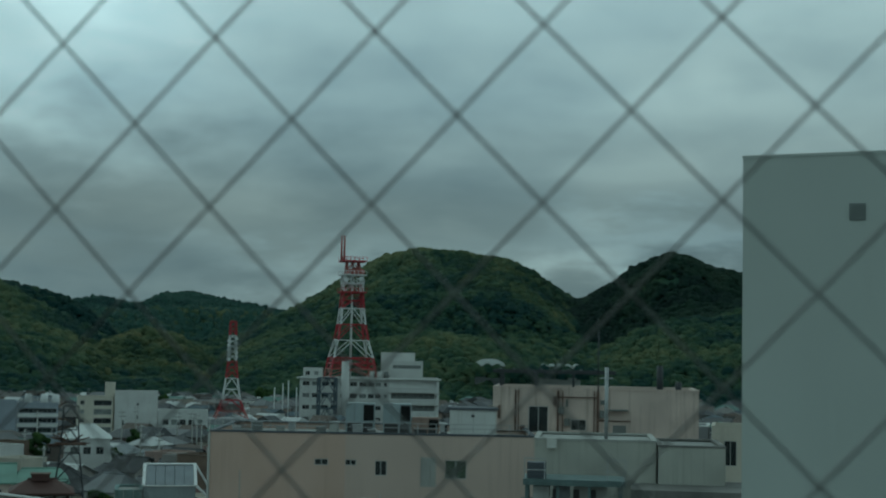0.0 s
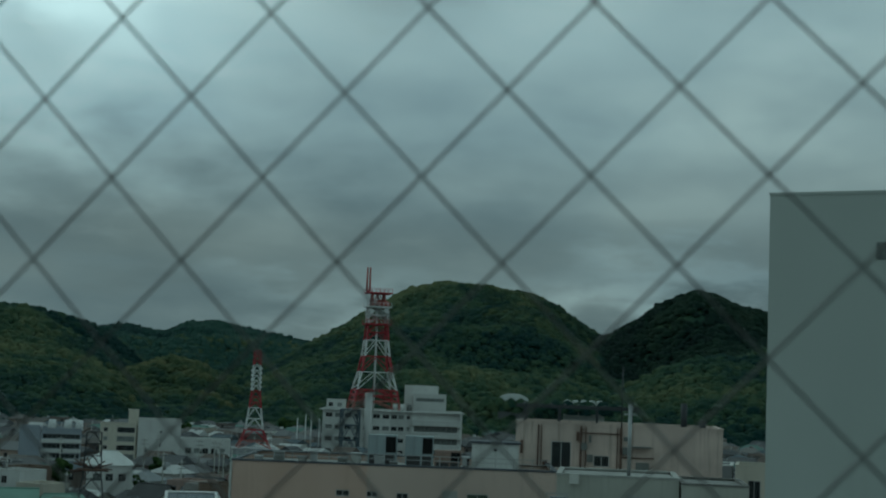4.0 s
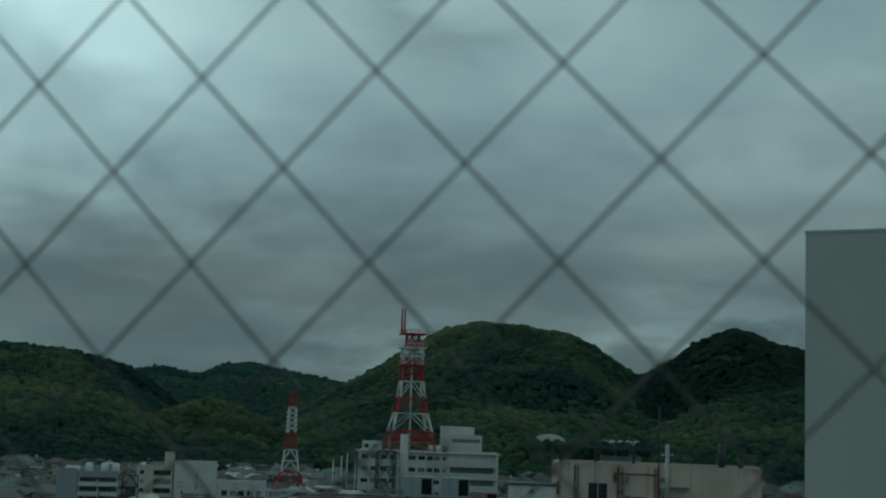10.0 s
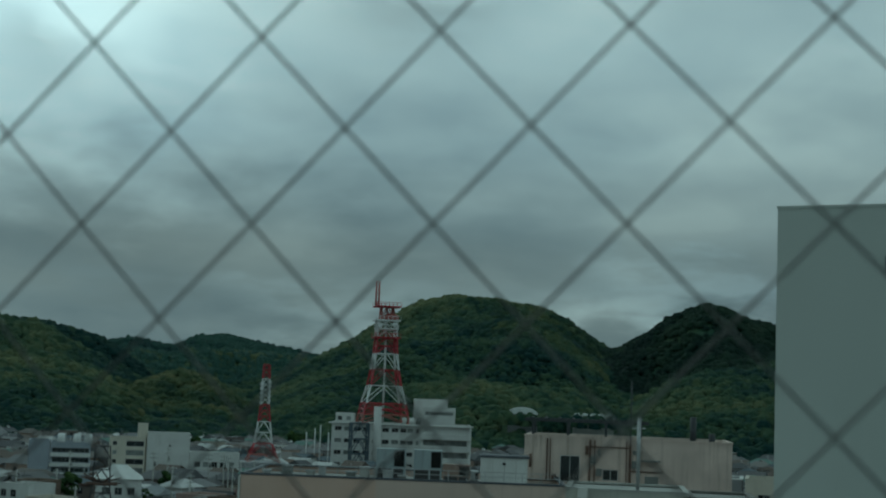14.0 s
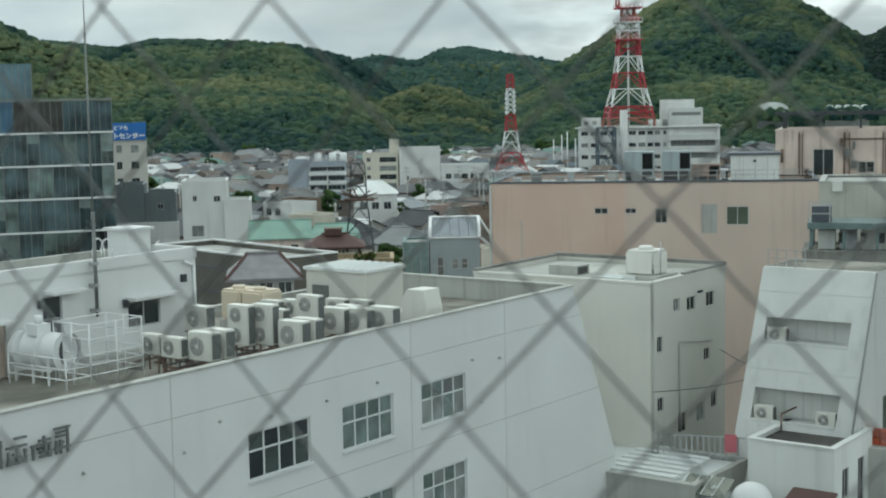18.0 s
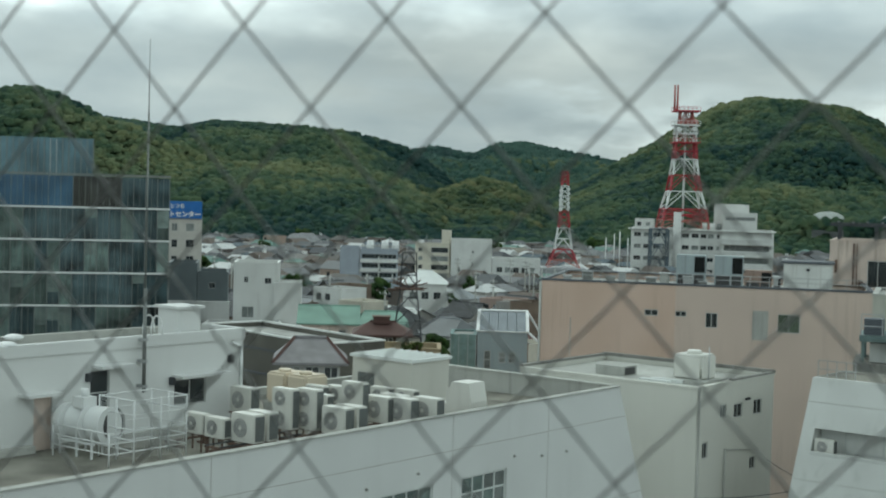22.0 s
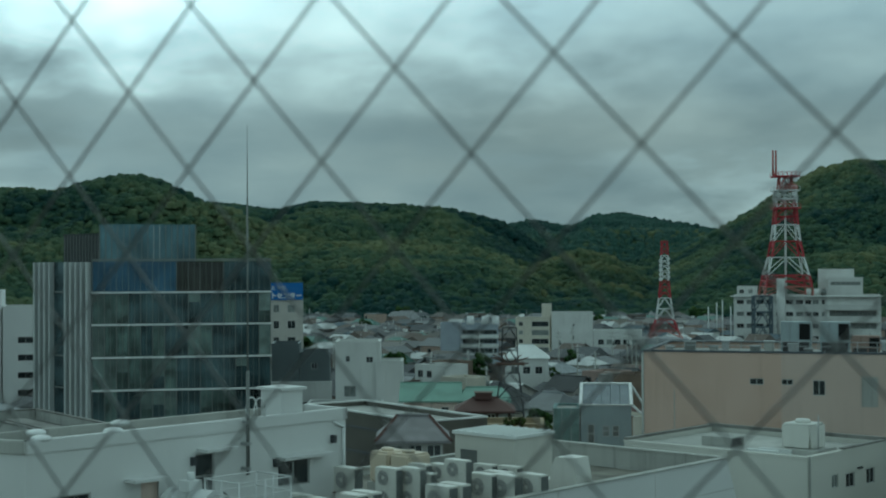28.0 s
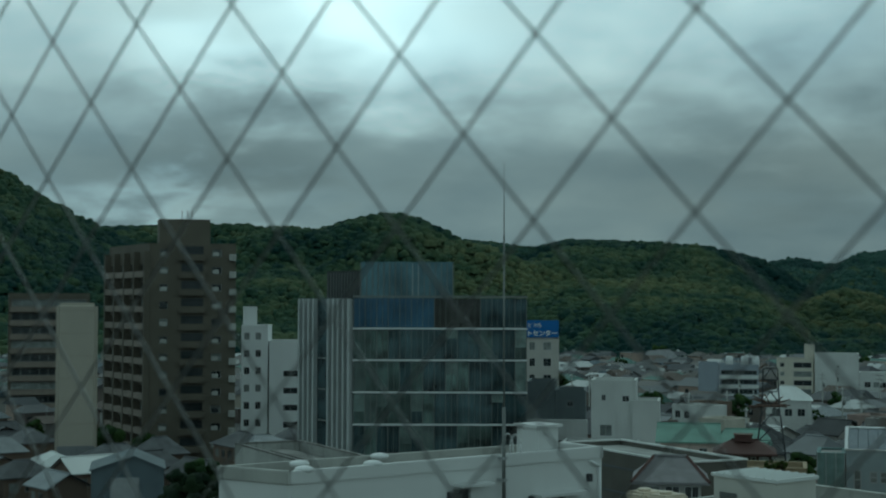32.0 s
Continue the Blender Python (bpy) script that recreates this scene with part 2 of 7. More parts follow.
def pane_mat(name, tint, shine=0.02):
    """Clear tinted glass: lets the view through, mirrors a little."""
    m = bpy.data.materials.new(name)
    m.use_nodes = True
    N, L = m.node_tree.nodes, m.node_tree.links
    N.remove(N["Principled BSDF"])
    tr = N.new("ShaderNodeBsdfTransparent")
    tr.inputs["Color"].default_value = (*tint, 1)
    gl = N.new("ShaderNodeBsdfGlossy")
    gl.inputs["Roughness"].default_value = 0.02
    mx = N.new("ShaderNodeMixShader")
    mx.inputs[0].default_value = shine
    L.new(tr.outputs[0], mx.inputs[1])
    L.new(gl.outputs[0], mx.inputs[2])
    L.new(mx.outputs[0], N["Material Output"].inputs[0])
    return m


WHITE = mat("white_painted_render", (0.66, 0.665, 0.65), 0.75, var=0.05, scale=0.35, streak=0.07, bump=0.06)
WHITE2 = mat("chalky_white_render", (0.64, 0.645, 0.62), 0.8, var=0.09, scale=0.3, streak=0.18, spread=0.12)
CREAM = mat("cream_render", (0.60, 0.56, 0.47), 0.8, var=0.08, scale=0.4, streak=0.2, spread=0.1)
GREYGREEN = mat("pale_grey_green_render", (0.57, 0.56, 0.51), 0.8, var=0.07, scale=0.3, streak=0.08)
SALMON = mat("salmon_beige_render", (0.61, 0.450, 0.370), 0.85, var=0.08, scale=0.22, streak=0.15, tint=(1.0, 0.96, 0.92))
PINKISH = mat("stained_pinkish_beige_render", (0.62, 0.505, 0.44), 0.85, var=0.16, scale=0.5, streak=0.42)
SLAB = mat("smooth_grey_green_wall", (0.52, 0.56, 0.52), 0.75, var=0.05, scale=0.2, streak=0.06, bump=0.03)
CONCRETE = mat("weathered_concrete", (0.20, 0.195, 0.18), 0.9, var=0.25, scale=0.5, streak=0.5, bump=0.2)
PALECON = mat("pale_concrete", (0.42, 0.42, 0.39), 0.9, var=0.18, scale=0.4, streak=0.35, bump=0.15)
DECK = mat("stained_roof_deck", (0.205, 0.195, 0.165), 0.9, var=0.5, scale=0.6, bump=0.2)
DARKDECK = mat("dark_bitumen_roof", (0.055, 0.052, 0.048), 0.9, var=0.3, scale=0.6, bump=0.15)
BROWNTILE = mat("brown_tile_cladding", (0.122, 0.108, 0.082), 0.7, var=0.12, scale=0.3, streak=0.15)
BROWNBALC = mat("pale_brown_balcony", (0.25, 0.21, 0.175), 0.75, var=0.1, scale=0.5, streak=0.2)
PILL = mat("beige_metal_cladding", (0.44, 0.40, 0.33), 0.6, var=0.05, scale=0.2, streak=0.12)
GREY = mat("grey_cladding", (0.27, 0.28, 0.29), 0.7, var=0.1, scale=0.4, streak=0.15, spread=0.15)
DARKGREY = mat("dark_slate_cladding", (0.09, 0.10, 0.115), 0.6, var=0.12, scale=0.4)
HOUSEWALL = mat("house_wall", (0.41, 0.395, 0.37), 0.85, var=0.1, scale=0.4, streak=0.25, spread=0.38)
TILE_ROOF = mat("grey_tile_roof", (0.115, 0.118, 0.122), 0.85, var=0.25, scale=0.8, bump=0.5, bscale=4, spread=0.5)
BROWN_ROOF = mat("red_brown_metal_roof", (0.10, 0.053, 0.046), 0.8, var=0.2, scale=0.5, bump=0.2, bscale=3)
GREEN_ROOF = mat("green_metal_roof", (0.19, 0.315, 0.26), 0.8, var=0.14, scale=0.5, streak=0.2)
PALE_ROOF = mat("pale_metal_roof", (0.68, 0.70, 0.68), 0.5, var=0.08, scale=0.3)
FLATROOF = mat("flat_roof", (0.33, 0.33, 0.31), 0.9, var=0.22, scale=0.5, spread=0.2)
ACWHITE = mat("off_white_enamel", (0.66, 0.65, 0.60), 0.45, var=0.06, scale=1.2, streak=0.12, bump=0.0)
ACGRILL = mat("dark_grille_and_void", (0.05, 0.05, 0.05), 0.5, bump=0.0)
FINS = mat("dark_heat_exchanger_fins", (0.13, 0.14, 0.135), 0.5, var=0.2, scale=8, bump=0.0)
RUST = mat("rusty_steel", (0.14, 0.09, 0.07), 0.85, var=0.35, scale=3.0)
STEEL = mat("galvanised_steel", (0.42, 0.43, 0.43), 0.45, metal=0.6, var=0.12, scale=2.0, bump=0.05)
WIRE = mat("wire_steel", (0.62, 0.64, 0.62), 0.5, metal=0.15, var=0.1, scale=20.0, bump=0.0)
WHITESTEEL = mat("white_painted_steel", (0.70, 0.71, 0.70), 0.5, var=0.06, scale=1.5, bump=0.0)
REDSTEEL = mat("red_painted_steel", (0.40, 0.026, 0.042), 0.5, var=0.12, scale=0.8, bump=0.0)
BLACKSTEEL = mat("dark_painted_steel", (0.045, 0.05, 0.055), 0.5, var=0.15, scale=1.0, bump=0.0)
TEAL = mat("teal_enamel", (0.02, 0.30, 0.30), 0.4, var=0.03, bump=0.0)
SIGNBLUE = mat("blue_sign_face", (0.012, 0.13, 0.40), 0.4, var=0.05, scale=0.4, bump=0.0)
SIGNGREY = mat("grey_sign_metal", (0.20, 0.21, 0.20), 0.45, metal=0.5, var=0.1, scale=1.0, bump=0.0)
PINKBOX = mat("faded_pink_plastic", (0.52, 0.14, 0.17), 0.6, var=0.1, scale=2.0, bump=0.0)
ORANGE = mat("orange_crate_plastic", (0.50, 0.10, 0.05), 0.6, var=0.1, bump=0.0)
TANPANEL = mat("tan_tank_panel", (0.62, 0.53, 0.41), 0.6, var=0.08, scale=0.6, bump=0.03)
GLASS = mat("dark_window_glass", (0.025, 0.032, 0.034), 0.06, var=0.3, scale=0.8, bump=0.0, spec=0.6)
CURTAIN = mat("curtained_window_glass", (0.22, 0.24, 0.23), 0.12, var=0.25, scale=1.6, bump=0.0, spread=0.35, spec=0.6)
BLUEGLASS = mat("blue_spandrel_glass", (0.075, 0.165, 0.26), 0.07, metal=0.5, var=0.4, scale=0.3, bump=0.0, spec=0.7)
# strong blotches in the office glass colour stand for reflected buildings and interiors
CURTWALL = mat("curtain_wall_glass", (0.065, 0.105, 0.115), 0.04, metal=0.45, var=0.75, scale=0.42, bump=0.0, spec=0.7)
CURTAIN2 = mat("half_curtained_office_glass", (0.115, 0.165, 0.152), 0.07, metal=0.35, var=0.7, scale=0.5, bump=0.0, spread=0.5, spec=0.7)
GREENGLASS = mat("green_obscure_glass", (0.085, 0.11, 0.08), 0.25, var=0.2, scale=2.0, bump=0.0)
FRAME = mat("aluminium_frame", (0.45, 0.46, 0.45), 0.4, metal=0.4, var=0.05, bump=0.0)
FANGREY = mat("grey_fan_guard", (0.46, 0.46, 0.44), 0.5, var=0.2, scale=9, bump=0.0)
GROUND = mat("town_ground", (0.13, 0.13, 0.125), 0.95, var=0.3, scale=0.03, bump=0.1)
ASPHALT = mat("asphalt", (0.055, 0.055, 0.058), 0.9, var=0.2, scale=0.3)
SOIL = mat("forest_floor", (0.030, 0.050, 0.018), 0.95, var=0.3, scale=0.02)
ROOMWALL = mat("plain_room_wall", (0.42, 0.42, 0.40), 0.9, var=0.05, scale=0.5)
FOREST = leaf_mat("broadleaf_forest", (0.011, 0.041, 0.037), (0.140, 0.162, 0.078))
FOREST_FLOOR = leaf_mat("undergrowth", (0.013, 0.046, 0.040), (0.115, 0.145, 0.072))
# bluer, flatter greens: the haze of distance is put into this colour
FOREST_FAR = leaf_mat("hazed_conifer_forest", (0.022, 0.054, 0.052), (0.055, 0.105, 0.085))
FOREST_GOLD = leaf_mat("flowering_broadleaf_forest", (0.018, 0.044, 0.029), (0.160, 0.158, 0.074), 0.008)
# darker copy of the leaf greens, with the far hill's shade in the colour
FOREST_DARK = leaf_mat("shaded_conifer_forest", (0.007, 0.022, 0.018), (0.036, 0.058, 0.036))
TOWNLEAF = leaf_mat("garden_foliage", (0.018, 0.04, 0.012), (0.09, 0.12, 0.03), 0.05)
BARK = mat("bark", (0.08, 0.06, 0.045), 0.9, var=0.3, scale=2.0)
WINWHITE = mat("white_window_frame", (0.62, 0.64, 0.62), 0.5, var=0.05, bump=0.0)
OBSCURE = mat("greenish_obscure_glass", (0.15, 0.195, 0.18), 0.14, var=0.35, scale=1.5, bump=0.0, spread=0.3, spec=0.6)
DIMGLASS = mat("dim_green_window_glass", (0.055, 0.075, 0.068), 0.08, var=0.35, scale=1.2, bump=0.0, spec=0.6)
PANE = pane_mat("wired_window_glass", (0.93, 0.985, 0.97))


# ---- shaping helpers ----
def box(bm, x0, x1, y0, y1, z0, z1):
    v = [bm.verts.new(c) for c in ((x0, y0, z0), (x1, y0, z0), (x1, y1, z0), (x0, y1, z0), (x0, y0, z1), (x1, y0, z1), (x1, y1, z1), (x0, y1, z1))]
    for f in ((3, 2, 1, 0), (4, 5, 6, 7), (0, 1, 5, 4), (1, 2, 6, 5), (2, 3, 7, 6), (3, 0, 4, 7)):
        bm.faces.new([v[i] for i in f])


def tube(bm, a, b, r, n=8, r2=None, caps=True):
    a, b = Vector(a), Vector(b)
    q = (b - a).to_track_quat("Z", "Y")
    r2 = r if r2 is None else r2
    rings = []
    for p, rad in ((a, r), (b, r2)):
        rings.append([bm.verts.new(p + q @ Vector((math.cos(i * 2 * math.pi / n) * rad, math.sin(i * 2 * math.pi / n) * rad, 0))) for i in range(n)])
    for i in range(n):
        f = bm.faces.new((rings[0][i], rings[0][(i + 1) % n], rings[1][(i + 1) % n], rings[1][i]))
        f.smooth = n > 5
    if caps:
        bm.faces.new(list(reversed(rings[0])))
        bm.faces.new(rings[1])


def beam(bm, a, b, w):
    tube(bm, a, b, w * 0.7071, 4)


def finish(bm, name):
    me = bpy.data.meshes.new(name)
    bm.to_mesh(me)
    bm.free()
    return me


def part(name, bm, material, parent, label="", m=None, mesh=None):
    if mesh is None:
        mesh = finish(bm, name)
    if material is not None and not mesh.materials:
        mesh.materials.append(material)
    ob = new(name, mesh)
    ob.parent = parent
    if m is not None:
        ob.matrix_basis = m
    if label:
        ob["label"] = label
    return ob


def thing(name, label, category, m, group="", kind=""):
    ob = new(name)
    ob.empty_display_size = 0.2
    ob.matrix_basis = m
    return tagged(ob, label, category, group, kind)


def boxpart(name, dims, material, parent, label="", m=None):
    bm = bmesh.new()
    box(bm, *dims)
    return part(name, bm, material, parent, label, m)


def ringbox(bm, x0, x1, y0, y1, z0, z1, t):
    """Four walls round an open top: a parapet."""
    box(bm, x0, x1, y0, y0 + t, z0, z1)
    box(bm, x0, x1, y1 - t, y1, z0, z1)
    box(bm, x0, x0 + t, y0 + t, y1 - t, z0, z1)
    box(bm, x1 - t, x1, y0 + t, y1 - t, z0, z1)


GRID = -25.78  # turn of the street grid


def face_m(face, w, d, s, z, out=0.0):
    """Pose on a wall of a w by d block: s along it, seen from outside left to right; +y goes into the wall."""
    if face == "front":
        return pose(s, -out, z)
    if face == "right":
        return pose(w + out, s, z, 0, 0, 90)
    if face == "left":
        return pose(-out, d - s, z, 0, 0, -90)
    return pose(w - s, d + out, z, 0, 0, 180)


def wall_face(bm, m, w, h, holes, depth=0.12, z0=0.0):
    """One wall face with recesses: holes are (s0, s1, z0, z1)."""
    xs = sorted({0.0, w, *[a for o in holes for a in o[:2]]})
    zs = sorted({z0, h, *[a for o in holes for a in o[2:]]})

    def quad(*pts):
        bm.faces.new([bm.verts.new(m @ Vector(p)) for p in pts])
    for i in range(len(xs) - 1):
        for j in range(len(zs) - 1):
            cx, cz = (xs[i] + xs[i + 1]) / 2, (zs[j] + zs[j + 1]) / 2
            if not any(o[0] < cx < o[1] and o[2] < cz < o[3] for o in holes):
                quad((xs[i], 0, zs[j]), (xs[i + 1], 0, zs[j]), (xs[i + 1], 0, zs[j + 1]), (xs[i], 0, zs[j + 1]))
    for a, b, c, e in holes:
        quad((a, 0, c), (b, 0, c), (b, depth, c), (a, depth, c))
        quad((a, depth, e), (b, depth, e), (b, 0, e), (a, 0, e))
        quad((a, 0, c), (a, depth, c), (a, depth, e), (a, 0, e))
        quad((b, depth, c), (b, 0, c), (b, 0, e), (b, depth, e))
        quad((a, depth, c), (b, depth, c), (b, depth, e), (a, depth, e))


_wins = {}


def window(parent, m, w, h, cols=2, rows=1, glass=None, depth=0.12, frame=0.05, label="", name="window", panes=True):
    """A window set into its recess: frame with mullions, and a pane under it."""
    glass = glass or GLASS
    key = (round(w, 2), round(h, 2), cols, rows, glass.name, round(depth, 2), frame)
    if key not in _wins:
        bm = bmesh.new()
        y0, y1 = depth * 0.35, depth * 0.35 + 0.05
        box(bm, 0, w, y0, y1, 0, frame)
        box(bm, 0, w, y0, y1, h - frame, h)
        for i in range(cols + 1):
            x = (w - frame) * i / cols
            box(bm, x, x + frame, y0 + 0.003, y1 - 0.003, frame, h - frame)
        for j in range(1, rows):
            z = h * j / rows
            box(bm, frame, w - frame, y0 + 0.006, y1 - 0.006, z - frame / 2, z + frame / 2)
        fm = finish(bm, "window_frame")
        fm.materials.append(FRAME)
        bm = bmesh.new()
        y = y0 + 0.024
        bm.faces.new([bm.verts.new(p) for p in ((0.01, y, 0.01), (w - 0.01, y, 0.01), (w - 0.01, y, h - 0.01), (0.01, y, h - 0.01))])
        pm = finish(bm, "pane")
        pm.materials.append(glass)
        _wins[key] = (fm, pm)
    fm, pm = _wins[key]
    wob = part(name, None, None, parent, label, m, fm)
    if panes:
        part("pane", None, None, wob, "", None, pm)
    return wob


def block(name, label, category, x, y, rz, w, d, h, wall, roofmat=None, z=0.0, fronts=(), rights=(), parapet=0.5, win=(2, 1), glass=None, group="", wallname="wall", panes=True, lefts=(), cap=None):
    """A flat-roofed building: walls with recessed windows on the faces given as (s0, s1, z0, z1), parapet, roof deck."""
    th = thing(name, label, category, pose(x, y, z, 0, 0, rz), group)
    bm = bmesh.new()
    for face, length, holes in (("front", w, fronts), ("right", d, rights), ("left", d, lefts), ("back", w, ())):
        wall_face(bm, face_m(face, w, d, 0, 0), length, h, holes)
    part(wallname, bm, wall, th)
    bm = bmesh.new()
    box(bm, 0.2, w - 0.2, 0.2, d - 0.2, h - parapet - 0.2, h - parapet)
    part("roof", bm, roofmat or FLATROOF, th)
    bm = bmesh.new()
    ringbox(bm, -0.04, w + 0.04, -0.04, d + 0.04, h, h + 0.10, 0.28)
    part("coping", bm, cap or wall, th)
    if parapet > 0.05:
        bm = bmesh.new()
        ringbox(bm, 0.004, w - 0.004, 0.004, d - 0.004, h - parapet, h - 0.004, 0.2)
        part("parapet", bm, wall, th)
    for face, holes in (("front", fronts), ("right", rights), ("left", lefts)):
        for i, (a, b, c, e) in enumerate(holes):
            g = glass or (CURTAIN if (i * 7 + int(c * 3)) % 3 == 0 else GLASS)
            window(th, face_m(face, w, d, a, c), b - a, e - c, win[0], win[1], g, panes=panes)
    return th


def cells(w, n, ww, z0, wh, floors, fh, edge=0.8):
    """Even rows of window holes."""
    out = []
    for f in range(floors):
        for i in range(n):
            c = edge + (w - 2 * edge) * (i + 0.5) / n
            out.append((c - ww / 2, c + ww / 2, z0 + f * fh, z0 + f * fh + wh))
    return out


# ---- window and room round the camera ----
PSI, LEAN, TWIST = 13.484, -2.055, 0.536
gm = Matrix.Translation((0, 0, EYE_Z)) @ Matrix.Rotation(-radians(PSI), 4, "Z") @ Matrix.Rotation(radians(LEAN), 4, "X") @ Matrix.Rotation(-radians(TWIST), 4, "Y")
win1 = tagged(new("window_1"), "wired safety glass window with a diamond wire mesh", "window", kind="structure")
win1.matrix_basis = gm
PX0, PX1, PZ0, PZ1 = -1.35, 0.55, -0.55, 0.55
ob = boxpart("pane", (PX0, PX1, -0.0034, 0.0034, PZ0, PZ1), PANE, win1, "clear wired glass")
ob.visible_shadow = False
HX, HZ = 0.030, 0.030 * 1.0262


def wire(c, sign):
    """One straight wire of the mesh: x / HX + sign * z / HZ = 2 c, cut off at the pane's edge."""
    pts = []
    for x in (PX0, PX1):
        z = sign * (2 * c - x / HX) * HZ
        if PZ0 <= z <= PZ1:
            pts.append((x, z))
    for z in (PZ0, PZ1):
        x = (2 * c - sign * z / HZ) * HX
        if PX0 < x < PX1:
            pts.append((x, z))
    if len(pts) < 2 or (Vector(pts[0]) - Vector(pts[1])).length < 0.02:
        return
    bm = bmesh.new()
    off = 0.0005 * sign
    tube(bm, (pts[0][0], off, pts[0][1]), (pts[1][0], off, pts[1][1]), 0.00053, 8)
    part("wire", bm, WIRE, win1)


for c in range(-45, 46):
    for sign in (1, -1):
        wire(c, sign)
for nm, dims in (("sill", (PX0 - 0.05, PX1 + 0.05, -0.05, 0.05, PZ0 - 0.05, PZ0)), ("head", (PX0 - 0.05, PX1 + 0.05, -0.05, 0.05, PZ1, PZ1 + 0.05)),
                 ("jamb", (PX0 - 0.05, PX0, -0.05, 0.05, PZ0, PZ1)), ("jamb", (PX1, PX1 + 0.05, -0.05, 0.05, PZ0, PZ1))):
    boxpart(nm, dims, FRAME, win1)

room = Matrix.Translation((0, 0, EYE_Z)) @ Matrix.Rotation(-radians(PSI), 4, "Z")


def shell(name, dims, material=ROOMWALL):
    bm = bmesh.new()
    box(bm, *dims)
    o = new(name, finish(bm, name))
    o.data.materials.append(material)
    o.matrix_basis = room
    return tagged(o, "plain painted room wall behind the window", "wall", kind="structure")


shell("wall_window_below", (-2.6, 1.8, -0.10, 0.10, -1.5, PZ0 - 0.06))
shell("wall_window_above", (-2.6, 1.8, -0.10, 0.10, PZ1 + 0.06, 1.2))
shell("wall_window_west", (-2.6, PX0 - 0.06, -0.10, 0.10, PZ0 - 0.06, PZ1 + 0.06))
shell("wall_window_east", (PX1 + 0.06, 1.8, -0.10, 0.10, PZ0 - 0.06, PZ1 + 0.06))
shell("wall_west", (-2.8, -2.6, -4.0, 0.10, -1.5, 1.2))
shell("wall_east", (1.8, 2.0, -4.0, 0.10, -1.5, 1.2))
shell("wall_back", (-2.8, 2.0, -4.2, -4.0, -1.5, 1.2))
shell("ceiling", (-2.8, 2.0, -4.2, 0.10, 1.2, 1.4))
shell("floor", (-2.8, 2.0, -4.2, 0.10, -1.7, -1.5), PALECON)
shell("wall_below_room", (-8.0, 6.0, -12.0, 0.08, -EYE_Z, -1.7), PALECON)

# ---- ground ----
bm = bmesh.new()
rim = [bm.verts.new((math.sin(i * math.tau / 96) * 4600, math.cos(i * math.tau / 96) * 4600, 0)) for i in range(96)]
mid_v = bm.verts.new((0, 0, 0))
for i in range(96):
    bm.faces.new((mid_v, rim[(i + 1) % 96], rim[i]))
g = new("ground", finish(bm, "ground"))
g.data.materials.append(GROUND)
tagged(g, "flat built-up valley floor between the town's houses", "ground", kind="structure")

# ---- wooded hills ----
# each ridge: distance of its crest, distance of its foot, crest as (azimuth, elevation) in degrees
RIDGES = [
    (2000, 1300, ((-17, 0.6), (-14.6, 1.5), (-13.0, 1.75), (-11.5, 1.46), (-10.6, 1.93), (-9.5, 2.07), (-8.3, 1.83), (-5.9, 1.38), (-3, 0.6))),
    (1550, 560, ((-46, 2.5), (-40, 2.8), (-34.1, 2.99), (-31.7, 2.74), (-29.9, 3.29), (-28.8, 3.43), (-27.6, 3.2), (-26.3, 2.58), (-24.8, 2.40), (-23.2, 2.1), (-21.7, 2.42), (-18.2, 2.27), (-16.4, 2.1), (-14.6, 1.72), (-13, 1.0), (-11, -0.4))),
    (1060, 530, ((-34, -0.6), (-27, 0.4), (-23.9, 1.2), (-21.3, 1.9), (-19.1, 1.95), (-17.3, 1.6), (-15.9, 1.45), (-14.4, 0.95), (-12.8, 0.1), (-11, -1.4))),
    (860, 530, ((-14.5, -1.2), (-12.9, 0.05), (-12.1, 0.42), (-11, 0.64), (-9.9, 0.38), (-8.8, -0.4), (-7.6, -1.3))),
    (1280, 560, ((-9.5, -1.0), (-7.4, 0.35), (-5.9, 1.3), (-4.6, 2.02), (-3.3, 2.95), (-2.0, 3.65), (-0.6, 3.97), (0.7, 3.86), (2.1, 3.62), (3.0, 3.47), (4.1, 2.98), (5.2, 2.3), (6.3, 1.6), (8.5, 0.5), (12, -0.6))),
    (1650, 600, ((3.5, 0.8), (5.2, 1.9), (6.1, 2.18), (7.2, 2.8), (8.1, 3.41), (9.4, 3.78), (10.3, 3.57), (10.9, 3.2), (12, 3.03), (16, 2.6), (21, 1.6))),
    (1000, 520, ((-52, 7.0), (-46, 6.2), (-43.8, 5.17), (-41.9, 3.97), (-40, 2.9), (-38, 2.1), (-35, 0.6), (-32, -1.2))),
]
TREE = 5.0


def crest(ridge, az):
    pts = ridge[2]
    if az <= pts[0][0] or az >= pts[-1][0]:
        return -4.0
    for (a0, e0), (a1, e1) in zip(pts, pts[1:]):
        if az <= a1:
            s = (az - a0) / (a1 - a0)
            return e0 + (e1 - e0) * s


